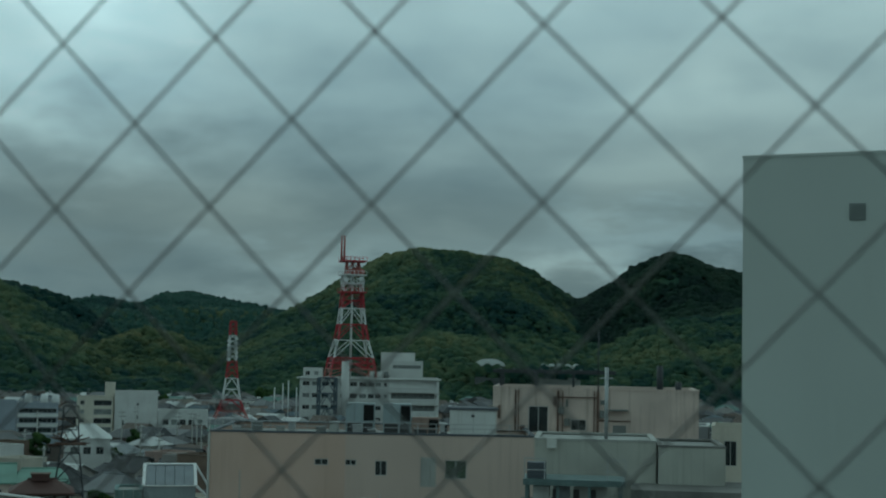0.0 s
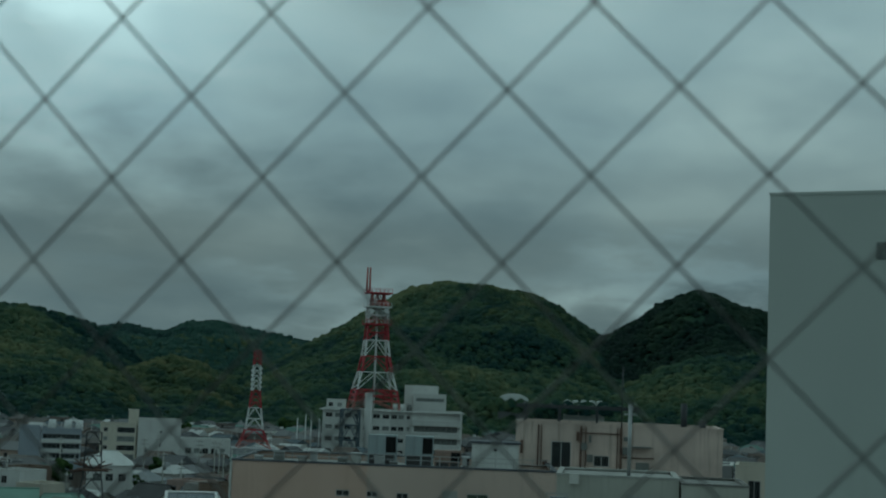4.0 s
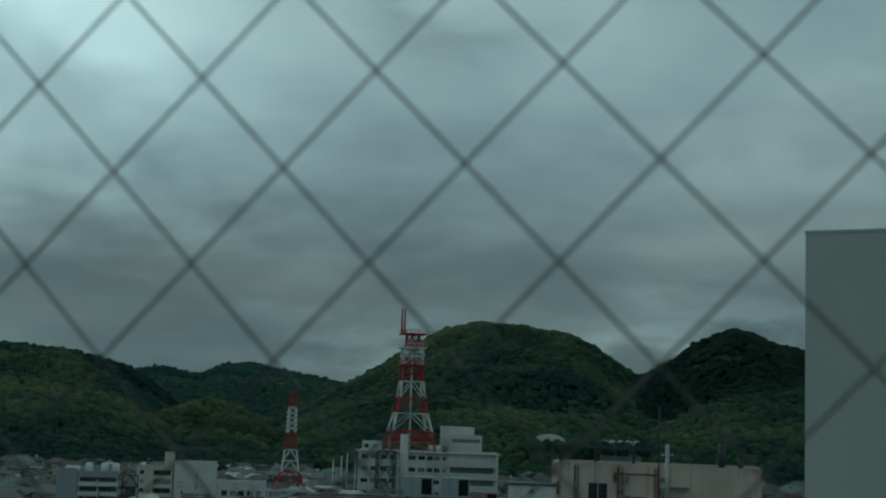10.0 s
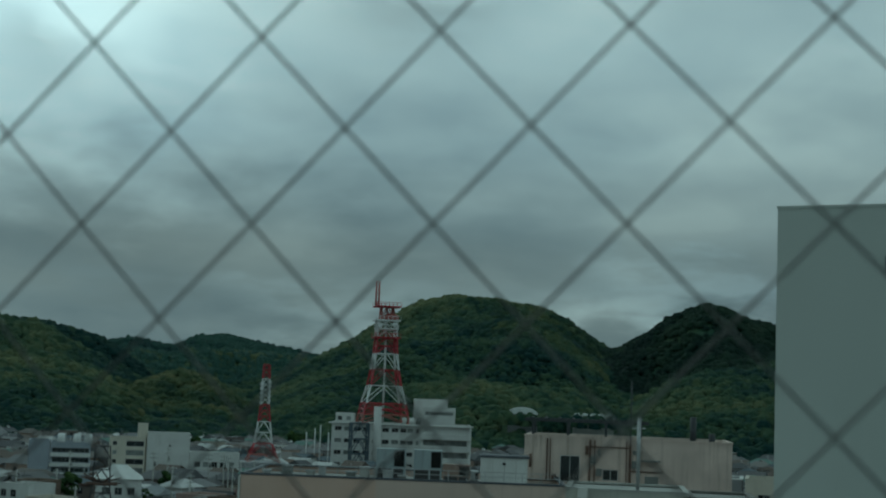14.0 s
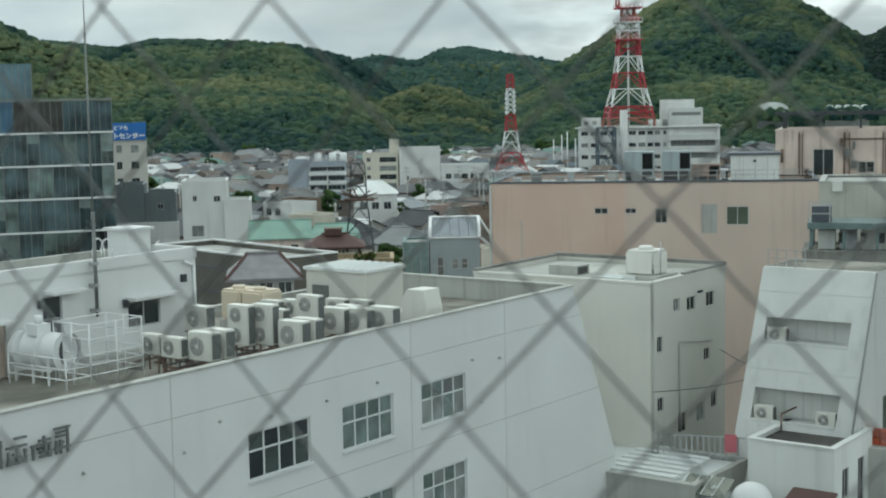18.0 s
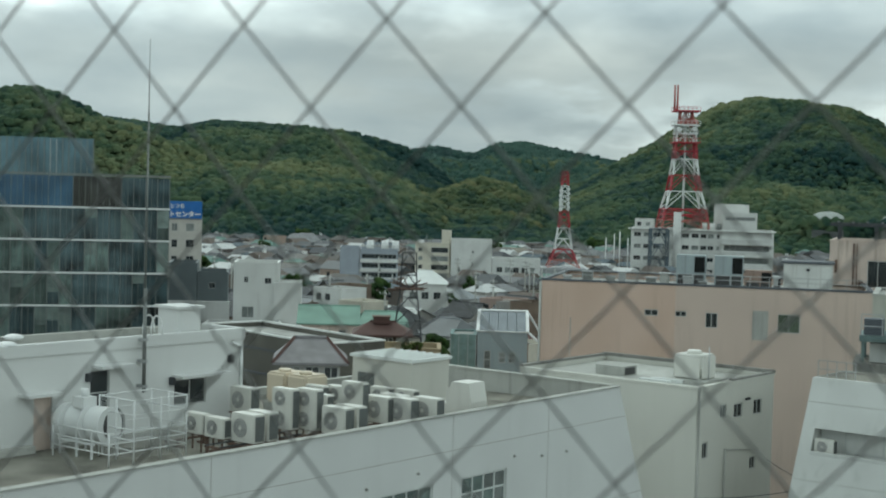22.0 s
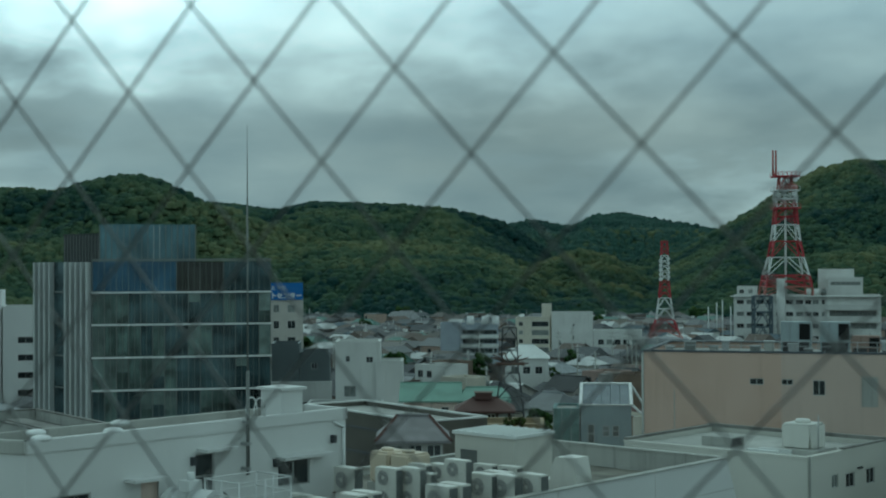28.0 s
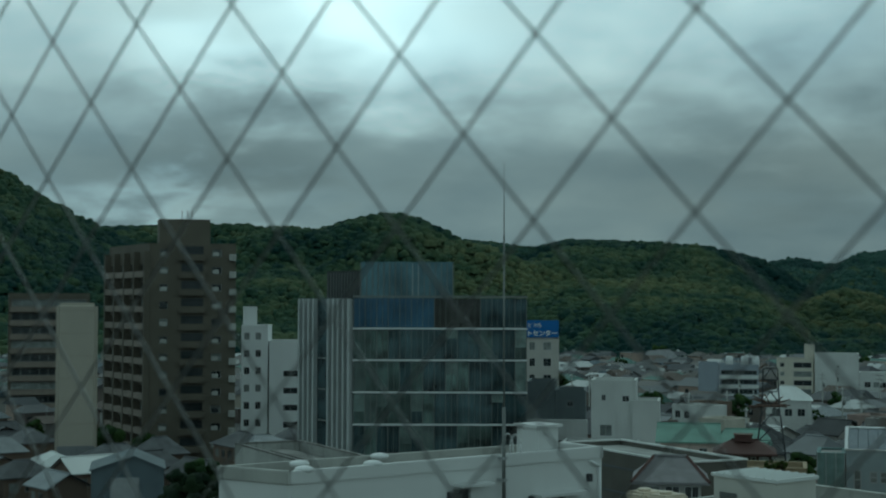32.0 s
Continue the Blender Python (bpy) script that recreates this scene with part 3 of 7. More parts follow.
def relief(az, r):
    """Height of the land at an azimuth (degrees) and distance."""
    a = radians(az)
    p = Vector((math.sin(a) * r, math.cos(a) * r, 0))
    best = -3.0
    for i, ridge in enumerate(RIDGES):
        rc, rf, _ = ridge
        e = crest(ridge, az)
        top = EYE_Z + math.tan(radians(e)) * rc - TREE
        if top < 1:
            continue
        if r <= rc:
            s = max(0.0, (r - rf) / (rc - rf))
            spur = noise.noise(p * 0.0052 + Vector((i * 7.3, 0, 0))) * 0.55 + noise.noise(p * 0.014 + Vector((0, i * 3.1, 0))) * 0.20
            k = s ** 0.80
            h = top * (k + spur * math.sin(math.pi * s) * 0.9) if s > 0 else -3.0
            h = min(h, (EYE_Z + math.tan(radians(e)) * r * 1.0) - TREE + 2)
        else:
            h = top * (1 - ((r - rc) / 500.0))
        best = max(best, h)
    return best


AZ0, AZ1, NA = -54.0, 24.0, 300
R0, R1, NR = 490.0, 2250.0, 70
co, fs = [], []
for j in range(NR + 1):
    r = R0 + (R1 - R0) * (j / NR) ** 1.2
    for i in range(NA + 1):
        az = AZ0 + (AZ1 - AZ0) * i / NA
        a = radians(az)
        co.append((math.sin(a) * r, math.cos(a) * r, relief(az, r)))
for j in range(NR):
    for i in range(NA):
        k = j * (NA + 1) + i
        fs.append((k, k + 1, k + NA + 2, k + NA + 1))
me = bpy.data.meshes.new("hillside")
me.from_pydata(co, [], fs)
me.materials.append(FOREST_FLOOR)
for pol in me.polygons:
    pol.use_smooth = True
hill = tagged(new("hillside", me), "steep wooded hills behind the town", "hill", kind="structure")

def ico(sub):
    bm = bmesh.new()
    bmesh.ops.create_icosphere(bm, subdivisions=sub, radius=1.0)
    bm.verts.index_update()
    out = np.array([v.co[:] for v in bm.verts]), np.array([[v.index for v in f.verts] for f in bm.faces])
    bm.free()
    return out


def dome(seg=9, polar=(24, 50, 76, 104)):
    """A leafy cap, open underneath."""
    vs, fs = [(0.0, 0.0, 1.0)], []
    for j, p in enumerate(polar):
        for i in range(seg):
            a = (i + 0.5 * (j % 2)) * math.tau / seg
            vs.append((math.sin(radians(p)) * math.cos(a), math.sin(radians(p)) * math.sin(a), math.cos(radians(p))))
    for i in range(seg):
        fs.append((0, 1 + i, 1 + (i + 1) % seg))
    for j in range(len(polar) - 1):
        for i in range(seg):
            p, q = 1 + j * seg + i, 1 + j * seg + (i + 1) % seg
            fs += [(p, p + seg, q), (q, p + seg, q + seg)]
    return np.array(vs), np.array(fs)


ICOS = {1: dome(), 2: ico(2)}


def crowns(name, places, material, label, rng, sub=2):
    """Many tree crowns in one mesh: places are rows of x, y, z, radius, height."""
    ICO_V, ICO_F = ICOS[sub]
    nv, nf = len(ICO_V), len(ICO_F)
    n = len(places)
    P = np.asarray(places)
    jit = 1.0 + rng.normal(0, 0.17 if sub == 2 else 0.10, (n, nv, 1))
    turn = rng.uniform(0, math.tau, n)
    c, s = np.cos(turn)[:, None], np.sin(turn)[:, None]
    v = ICO_V[None] * jit
    x, y = v[..., 0] * c - v[..., 1] * s, v[..., 0] * s + v[..., 1] * c
    out = np.stack([x * P[:, 3:4] + P[:, 0:1], y * P[:, 3:4] + P[:, 1:2], v[..., 2] * P[:, 4:5] + P[:, 2:3]], -1).reshape(-1, 3)
    faces = (ICO_F[None] + (np.arange(n) * nv)[:, None, None]).reshape(-1, 3)
    me = bpy.data.meshes.new(name)
    me.vertices.add(len(out))
    me.vertices.foreach_set("co", out.astype(np.float32).ravel())
    me.loops.add(faces.size)
    me.loops.foreach_set("vertex_index", faces.astype(np.int32).ravel())
    me.polygons.add(len(faces))
    me.polygons.foreach_set("loop_start", np.arange(0, faces.size, 3, dtype=np.int32))
    me.polygons.foreach_set("use_smooth", np.ones(len(faces), dtype=bool))
    me.update(calc_edges=True)
    me.materials.append(material)
    return tagged(new(name, me), label, "forest", kind="stuff")


rng = np.random.default_rng(5)
CLEAR = ((1.3, 3.3, 586, 608), (4.0, 6.2, 586, 608), (-20.6, -17.4, 500, 532))  # yards before the halls on the slope
GRIDZ = np.array([c[2] for c in co]).reshape(NR + 1, NA + 1)
GRIDR = R0 + (R1 - R0) * (np.arange(NR + 1) / NR) ** 1.2
TOPS = np.degrees(np.arctan2(GRIDZ + 3.0 - EYE_Z, GRIDR[:, None]))
SEEN = np.vstack([np.full((1, NA + 1), -9.0), np.maximum.accumulate(TOPS, 0)[:-1]])


def plant(n, r_lo, r_hi, az_lo, az_hi, size, need, sharp=1.0):
    """Crowns strewn evenly over the slopes, left out where a nearer crest hides them."""
    az = rng.uniform(az_lo, az_hi, n)
    r = rng.uniform(r_lo, r_hi, n)
    u = (az - AZ0) / (AZ1 - AZ0) * NA
    v = ((r - R0) / (R1 - R0)) ** (1 / 1.2) * NR
    i0, j0 = np.clip(u.astype(int), 0, NA - 1), np.clip(v.astype(int), 0, NR - 1)
    fu, fv = u - i0, v - j0
    h = (GRIDZ[j0, i0] * (1 - fu) + GRIDZ[j0, i0 + 1] * fu) * (1 - fv) + (GRIDZ[j0 + 1, i0] * (1 - fu) + GRIDZ[j0 + 1, i0 + 1] * fu) * fv
    el = np.degrees(np.arctan2(np.maximum(h, 0) + 6 - EYE_Z, r))
    keep = (h > need) & (el > SEEN[np.maximum(j0 - 1, 0), i0])
    for b0, b1, c0, c1 in CLEAR:
        keep &= ~((az > b0) & (az < b1) & (r > c0) & (r < c1))
    az, r, h = az[keep], r[keep], np.maximum(h[keep], 0)
    m = len(az)
    rad = size * np.minimum(rng.lognormal(0, 0.32, m), 1.7)
    a = np.radians(az)
    return np.stack([np.sin(a) * r, np.cos(a) * r, h + rng.uniform(-0.8, 2.2, m), rad, rad * rng.uniform(0.7, 1.0, m) * sharp], 1)


GOLD = (-13.6, -8.3, 560, 878)  # knoll in blossom
low_wood = plant(60000, 515, 900, -50, 20, 2.05, -2.0)
low_az = np.degrees(np.arctan2(low_wood[:, 0], low_wood[:, 1]))
low_r = np.hypot(low_wood[:, 0], low_wood[:, 1])
on_knoll = (low_az > GOLD[0]) & (low_az < GOLD[1]) & (low_r > GOLD[2]) & (low_wood[:, 2] > 9 + 3 * np.sin(low_az * 5))
screen = [(math.sin(radians(a)) * 583, math.cos(radians(a)) * 583, 15.0 + 1.2 * math.sin(a * 23), 2.6, 2.8) for a in np.arange(1.2, 6.4, 0.17)]
crowns("knoll_forest", low_wood[on_knoll], FOREST_GOLD, "yellow-green blossoming broadleaf trees on a low knoll", rng, 1)
crowns("hill_forest", np.vstack([low_wood[~on_knoll], screen]), FOREST, "dense broadleaf forest in fresh and dark greens on the hills", rng, 1)
high_wood = plant(100000, 880, 1720, -50, 20, 2.8, 1.0)
# crowns right of here get the green with the shade painted in
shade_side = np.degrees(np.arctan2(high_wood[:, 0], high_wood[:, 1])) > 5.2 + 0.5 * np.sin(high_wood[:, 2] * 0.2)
crowns("upper_forest", high_wood[~shade_side], FOREST, "broadleaf forest on the upper slopes and crests", rng, 1)
crowns("dark_forest", high_wood[shade_side], FOREST_DARK, "dark conifer forest on the farther hill, shade put into its green", rng, 1)
# crest and far ridge both carry the haze-tinted green
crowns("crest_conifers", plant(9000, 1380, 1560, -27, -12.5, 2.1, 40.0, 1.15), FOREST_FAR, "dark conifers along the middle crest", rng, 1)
crowns("gold_stand", plant(5200, 900, 1180, 1.0, 5.5, 2.6, 25.0), FOREST_GOLD, "lighter blossoming trees high on the near hill", rng, 1)
crowns("ridge_forest", plant(14000, 1500, 2010, -19, -2, 3.2, 5.0, 1.3), FOREST_FAR, "bluish conifer forest on the far ridge, haze put into its green", rng, 1)


def quadf(bm, *pts):
    return bm.faces.new([bm.verts.new(p) for p in pts])


# ---- the white bank building with plant on its roof ----
bank = thing("bank_building", "white rendered bank building with a flat roof full of plant", "building", pose(-5.37, 55.3, 0, 0, 0, GRID))
BT, BD = 17.6, 16.8  # parapet top, roof deck
bm = bmesh.new()
fm = pose(0, -48, 0, 0, 0, 90)
bank_holes = [(48 + a, 48 + b, z0, z1) for z0, z1 in ((13.98, 15.42), (10.87, 12.33), (7.76, 9.22), (4.65, 6.11)) for a, b in ((-18.16, -15.46), (-13.95, -11.38), (-9.85, -7.30))]
wall_face(bm, fm, 48, BT, bank_holes, 0.16)


quadf(bm, (0, 0, 0), (0, 3.2, 0), (0, 3.2, 10.3), (0, 0, BT))
quadf(bm, (0, 3.2, 0), (-11.5, 3.2, 0), (-11.5, 3.2, 10.3), (0, 3.2, 10.3))
quadf(bm, (0, 3.2, 10.3), (-11.5, 3.2, 10.3), (-11.5, 0, BT), (0, 0, BT))
quadf(bm, (-11.5, 3.2, 0), (-11.5, -48, 0), (-11.5, -48, BD + 0.2), (-11.5, 0.3, BD + 0.2), (-11.5, 3.2, 10.3))
quadf(bm, (-11.5, -48, 0), (0, -48, 0), (0, -48, BT), (-11.5, -48, BT))
part("wall", bm, WHITE, bank)
random.seed(61)


def bank_window(m, w, h, kind):
    """Four sashes under a row of shorter top lights, each with its own pane."""
    bm = bmesh.new()
    f, zt = 0.06, h * 0.60
    box(bm, 0, w, 0.05, 0.11, 0, f)
    box(bm, 0, w, 0.05, 0.11, h - f, h)
    box(bm, f, w - f, 0.053, 0.107, zt - f / 2, zt + f / 2)
    for i in range(5):
        x = (w - f) * i / 4
        box(bm, x, x + f, 0.056, 0.104, f, h - f)
    wob = part("window", bm, WINWHITE, bank, "white framed window with four sashes", m)
    for i in range(4):
        for za, zb, top in ((f, zt, False), (zt, h - f, True)):
            x0 = (w - f) * i / 4
            bm = bmesh.new()
            quadf(bm, (x0, 0.08, za), (x0 + w / 4, 0.08, za), (x0 + w / 4, 0.08, zb), (x0, 0.08, zb))
            u = random.random()
            open_ = kind == 0 and (i in (1, 3)) == top and u < 0.8
            part("pane", bm, GLASS if open_ else DIMGLASS if kind == 0 else OBSCURE if kind == 1 or u < 0.3 else CURTAIN, wob)


for i, (a, b, z0, z1) in enumerate(bank_holes):
    bank_window(fm @ pose(a, 0, z0), b - a, z1 - z0, i % 3)
    boxpart("sill", (0, b - a + 0.12, -0.07, 0.01, -0.06, 0.0), WHITE, bank, "", fm @ pose(a - 0.06, 0, z0))
boxpart("roof", (-11.3, -0.22, -47.8, -0.22, BD - 0.3, BD), DECK, bank, "stained concrete roof deck")
bm = bmesh.new()
box(bm, -0.22, -0.003, -47.99, -0.01, BD - 0.3, BT - 0.003)
box(bm, -11.49, -0.22, -0.22, -0.01, BD - 0.3, BT - 0.003)
box(bm, -11.49, -11.28, -47.99, -0.22, BD - 0.3, BD + 0.25)
part("parapet", bm, PALECON, bank, "grey inner face of the parapet")
bm = bmesh.new()
box(bm, -0.26, 0.05, -48, 0.04, BT, BT + 0.045)
box(bm, -11.5, -0.26, -0.26, 0.04, BT, BT + 0.07)
box(bm, -11.52, -11.24, -48, -0.26, BD + 0.25, BD + 0.30)
part("coping", bm, PALECON, bank)
for z in (16.42, 13.3, 10.2):
    boxpart("joint", (0.0, 0.004, -46, 0.02 + (BT - z) * 0.43, z - 0.012, z + 0.012), PALECON, bank)
for y in (-42.5, -31.8, -21.1, -10.4, -4.8):
    boxpart("joint", (0.0, 0.0045, y - 0.012, y + 0.012, 2, BT), PALECON, bank)
# wall bosses
for y, z in ((-19.3, 16.0), (-20.7, 15.4), (-14.7, 15.75), (-12.2, 15.9), (-17.2, 15.75), (-6.4, 14.2), (-5.2, 15.6), (-3.6, 15.55), (-24.2, 15.6), (-26.6, 14.9), (-22.3, 14.2), (-6.9, 15.8)):
    bm = bmesh.new()
    tube(bm, (0, y, z), (0.09, y, z - 0.01), 0.045, 8, 0.03)
    part("vent_cap", bm, PALECON, bank)
# raised lettering of the bank's name, as plain strokes
sign = thing("bank_sign", "row of grey metal stroke shapes standing off the white wall", "sign", pose(-5.37, 55.3, 0, 0, 0, GRID))
random.seed(11)
for i in range(6):
    y0 = -28.75 + i * 0.72
    bm = bmesh.new()
    for zz in sorted(random.sample((16.32, 16.42, 16.52, 16.62, 16.72, 16.82, 16.92), random.choice((3, 4, 5)))):
        a, b = random.choice(((0.0, 0.6), (0.05, 0.35), (0.25, 0.6), (0.0, 0.5)))
        box(bm, 0.10, 0.17, y0 + a, y0 + b, zz, zz + 0.055)
    for yy in random.sample((0.03, 0.16, 0.27, 0.38, 0.52), random.choice((2, 3))):
        lo_z = 16.3 + random.choice((0.0, 0.0, 0.2))
        box(bm, 0.104, 0.166, y0 + yy, y0 + yy + 0.06, lo_z, lo_z + random.choice((0.35, 0.5, 0.68)))
    for s in random.choice(((-1,), (1,), (-1, 1))):
        tube(bm, (0.135, y0 + 0.3, 16.6), (0.135, y0 + 0.3 + 0.26 * s, 16.31), 0.035, 4)
    box(bm, 0.0, 0.10, y0 + 0.25, y0 + 0.31, 16.5, 16.56)
    part("letter_shape", bm, SIGNGREY, sign)
bm = bmesh.new()
tube(bm, (0.0, -29.25, 16.66), (0.14, -29.25, 16.66), 0.3, 20)
part("emblem", bm, TEAL, sign, "round teal emblem")

# rooftop house on the bank
PX = -7.32
bm = bmesh.new()
pm = pose(PX, -28.0, 0, 0, 0, 90)
ph = [(6.43, 7.10, BD, 18.40), (8.5, 9.26, 17.62, 19.08), (11.93, 13.34, 17.62, 18.50), (2.6, 4.65, 17.3, 18.35)]
RH = 19.95  # wall top under the coping
wall_face(bm, pose(PX, -25.5, 0, 0, 0, 90), 12.53, RH, [(s0 - 2.5, s1 - 2.5, z0, z1) for s0, s1, z0, z1 in ph], 0.12, BD - 0.1)
rim_pts = [(PX, -25.5), (PX, -12.97), (-9.45, -12.97), (-9.85, -26.45)]
for p, q in zip(rim_pts[1:], rim_pts[2:] + rim_pts[:1]):
    quadf(bm, (*p, BD - 0.1), (*q, BD - 0.1), (*q, RH), (*p, RH))
part("rooftop_house_wall", bm, WHITE, bank)
bm = bmesh.new()
quadf(bm, *[(x, y, RH - 0.28) for x, y in rim_pts])
part("rooftop_house_roof", bm, FLATROOF, bank, "stained flat roof behind a low parapet")
for p, q in zip(rim_pts, rim_pts[1:] + rim_pts[:1]):
    bm = bmesh.new()
    box(bm, -0.06, math.dist(p, q) + 0.06, -0.06, 0.20, RH - 0.30, RH + 0.10)
    bmesh.ops.bevel(bm, geom=bm.edges[:], offset=0.03, segments=2, affect="EDGES")
    part("roof_coping", bm, PALECON if p[0] < -9 else WHITE, bank, "weathered parapet coping", pose(p[0], p[1], 0.002 * (p[1] < -20), 0, 0, math.degrees(math.atan2(q[1] - p[1], q[0] - p[0]))))
for x, y in ((-7.5, -24.9), (-8.9, -24.2), (-7.55, -22.4), (-9.2, -21.0)):
    bm = bmesh.new()
    bmesh.ops.create_uvsphere(bm, u_segments=14, v_segments=8, radius=0.26)
    bmesh.ops.scale(bm, verts=bm.verts, vec=(1.2, 1.2, 0.45))
    part("roof_vent", bm, WHITESTEEL, bank, "low rounded roof vent", pose(x, y, RH + 0.10))
window(bank, pm @ pose(8.5, 0, 17.62), 0.76, 1.46, 1, 2, GLASS)
window(bank, pm @ pose(11.93, 0, 17.62), 1.41, 0.88, 2, 1, GLASS)
window(bank, pm @ pose(2.6, 0, 17.3), 2.05, 1.05, 2, 1, GLASS)
boxpart("door", (0.02, 0.65, 0.05, 0.10, 0.0, 1.6), PINKISH, bank, "pinkish steel door", pm @ pose(6.43, 0, BD))
for a, b, z in ((5.85, 7.15, 18.50), (8.55, 9.85, 19.16), (11.8, 14.0, 18.58)):
    boxpart("hood", (a, b, -0.55, 0.0, z, z + 0.09), WHITE, bank, "", pm)
for s, z in ((8.3, 18.75), (11.7, 18.35), (14.3, 18.9)):
    boxpart("wall_lamp", (s, s + 0.16, -0.16, 0, z, z + 0.26), BLACKSTEEL, bank, "", pm)
boxpart("kerb", (2.5, 6.3, -0.30, 0.0, BD + 0.002, BD + 0.22), PALECON, bank, "", pm)
boxpart("kerb", (7.3, 15.0, -0.20, 0.0, BD + 0.002, BD + 0.14), PALECON, bank, "", pm)
bm = bmesh.new()
tube(bm, (PX + 0.08, -13.15, 17.1), (PX + 0.08, -13.15, 19.4), 0.05, 8)
tube(bm, (PX + 0.08, -13.15, 19.4), (PX + 0.08, -13.6, 19.6), 0.05, 8)
part("downpipe", bm, WHITESTEEL, bank)

ant = thing("lightning_rod", "tall thin grey lightning rod bracketed to the rooftop house", "lightning rod", pose(-5.37, 55.3, 0, 0, 0, GRID))
bm = bmesh.new()
tube(bm, (PX + 0.25, -17.57, 18.25), (PX + 0.25, -17.57, 21.6), 0.062, 10)
part("mast", bm, SIGNGREY, ant)
bm = bmesh.new()
tube(bm, (PX + 0.25, -17.57, 21.6), (PX + 0.25, -17.57, 27.2), 0.030, 8)
part("upper_mast", bm, SIGNGREY, ant)
bm = bmesh.new()
tube(bm, (PX + 0.25, -17.57, 27.2), (PX + 0.25, -17.57, 29.55), 0.018, 6, 0.008)
part("rod_tip", bm, SIGNGREY, ant)
for z in (18.4, 19.2, 19.9):
    boxpart("bracket", (PX, PX + 0.33, -17.66, -17.48, z, z + 0.10), STEEL, ant)

lad = thing("roof_ladder", "white steel hoops at the head of a roof ladder", "ladder", pose(-5.37, 55.3, 0, 0, 0, GRID))
for x in (PX + 0.05, PX - 0.35):
    bm = bmesh.new()
    pts = [(x, -17.15 + 0.24 * (1 - math.cos(k * math.pi / 8)), 20.05 + 0.62 * math.sin(k * math.pi / 8) ** 0.7) for k in range(9)]
    for p, q in zip(pts, pts[1:]):
        tube(bm, p, q, 0.025, 6)
    part("hoop", bm, WHITESTEEL, lad)
stack = thing("roof_stack", "white rendered chimney box on the rooftop house", "chimney", pose(-5.37, 55.3, 19.68, 0, 0, GRID))
boxpart("shaft", (PX - 1.3, PX - 0.25, -15.7, -14.75, 0.0, 1.12), WHITE, stack)
boxpart("cap", (PX - 1.4, PX - 0.15, -15.8, -14.65, 1.12, 1.21), WHITE, stack)
BANK = pose(-5.37, 55.3, 0, 0, 0, GRID)


# outdoor units on steel stands, facing -y
def ac_unit(label, w=0.86, d=0.36, h=0.62, fans=1, stand=0.55):
    th = thing("air_conditioner", label, "air conditioner", Matrix(), "outdoor units on the bank roof")
    z0 = stand
    bm = bmesh.new()
    box(bm, 0, w, 0, d, z0, z0 + h)
    bmesh.ops.bevel(bm, geom=bm.edges[:], offset=0.025, segments=2, affect="EDGES")
    part("casing", bm, ACWHITE, th)
    for k in range(fans):
        cz = z0 + h * (k + 0.5) / fans
        r = min(w * 0.27, h / fans * 0.34)
        cx = w * 0.42
        bm = bmesh.new()
        tube(bm, (cx, 0.03, cz), (cx, -0.012, cz), r, 20)
        fan = part("fan_guard", bm, FANGREY, th)
        for rr in (1.0, 0.72, 0.45):
            bm = bmesh.new()
            n = 20
            ring = [(cx + math.cos(i * math.tau / n) * r * rr, -0.02, cz + math.sin(i * math.tau / n) * r * rr) for i in range(n)]
            for i in range(n):
                tube(bm, ring[i], ring[(i + 1) % n], 0.008, 4, caps=False)
            part("guard_ring", bm, ACGRILL, fan)
        bm = bmesh.new()
        tube(bm, (cx, -0.015, cz), (cx, -0.03, cz), r * 0.22, 10)
        part("hub", bm, ACWHITE, fan)
    bm = bmesh.new()
    box(bm, w, w + 0.012, 0.05, d - 0.03, z0 + 0.06, z0 + h - 0.06)
    for k in range(9):
        z = z0 + 0.08 + (h - 0.16) * k / 8
        box(bm, w + 0.012, w + 0.02, 0.05, d - 0.03, z - 0.006, z + 0.006)
    part("coil", bm, FINS, th, "dark finned coil")
    if stand > 0.1:
        for x in (0.06, w - 0.1):
            for y in (0.02, d - 0.06):
                boxpart("stand_leg", (x, x + 0.04, y, y + 0.04, 0, z0 - 0.04), RUST, th)
            boxpart("stand_rail", (x - 0.01, x + 0.05, -0.08, d + 0.08, z0 - 0.04, z0), RUST, th)
    bm = bmesh.new()
    tube(bm, (w + 0.05, d - 0.08, z0 + 0.2), (w + 0.05, d - 0.08, 0.02), 0.02, 6)
    part("pipe", bm, PALECON, th)
    return th


ac1 = ac_unit("cream outdoor unit with one fan on a rusty stand")
ac1.matrix_basis = BANK @ pose(-3.55, -18.16, BD)
ac2 = ac_unit("tall cream outdoor unit with two stacked fans", 0.9, 0.36, 1.28, 2)
ac2.matrix_basis = BANK @ pose(-3.38, -15.48, BD)
ac3 = ac_unit("large cream outdoor unit with one fan on a stand", 1.0, 0.45, 0.86, 1, 0.5)
ac3.matrix_basis = BANK @ pose(-2.70, -17.86, BD)
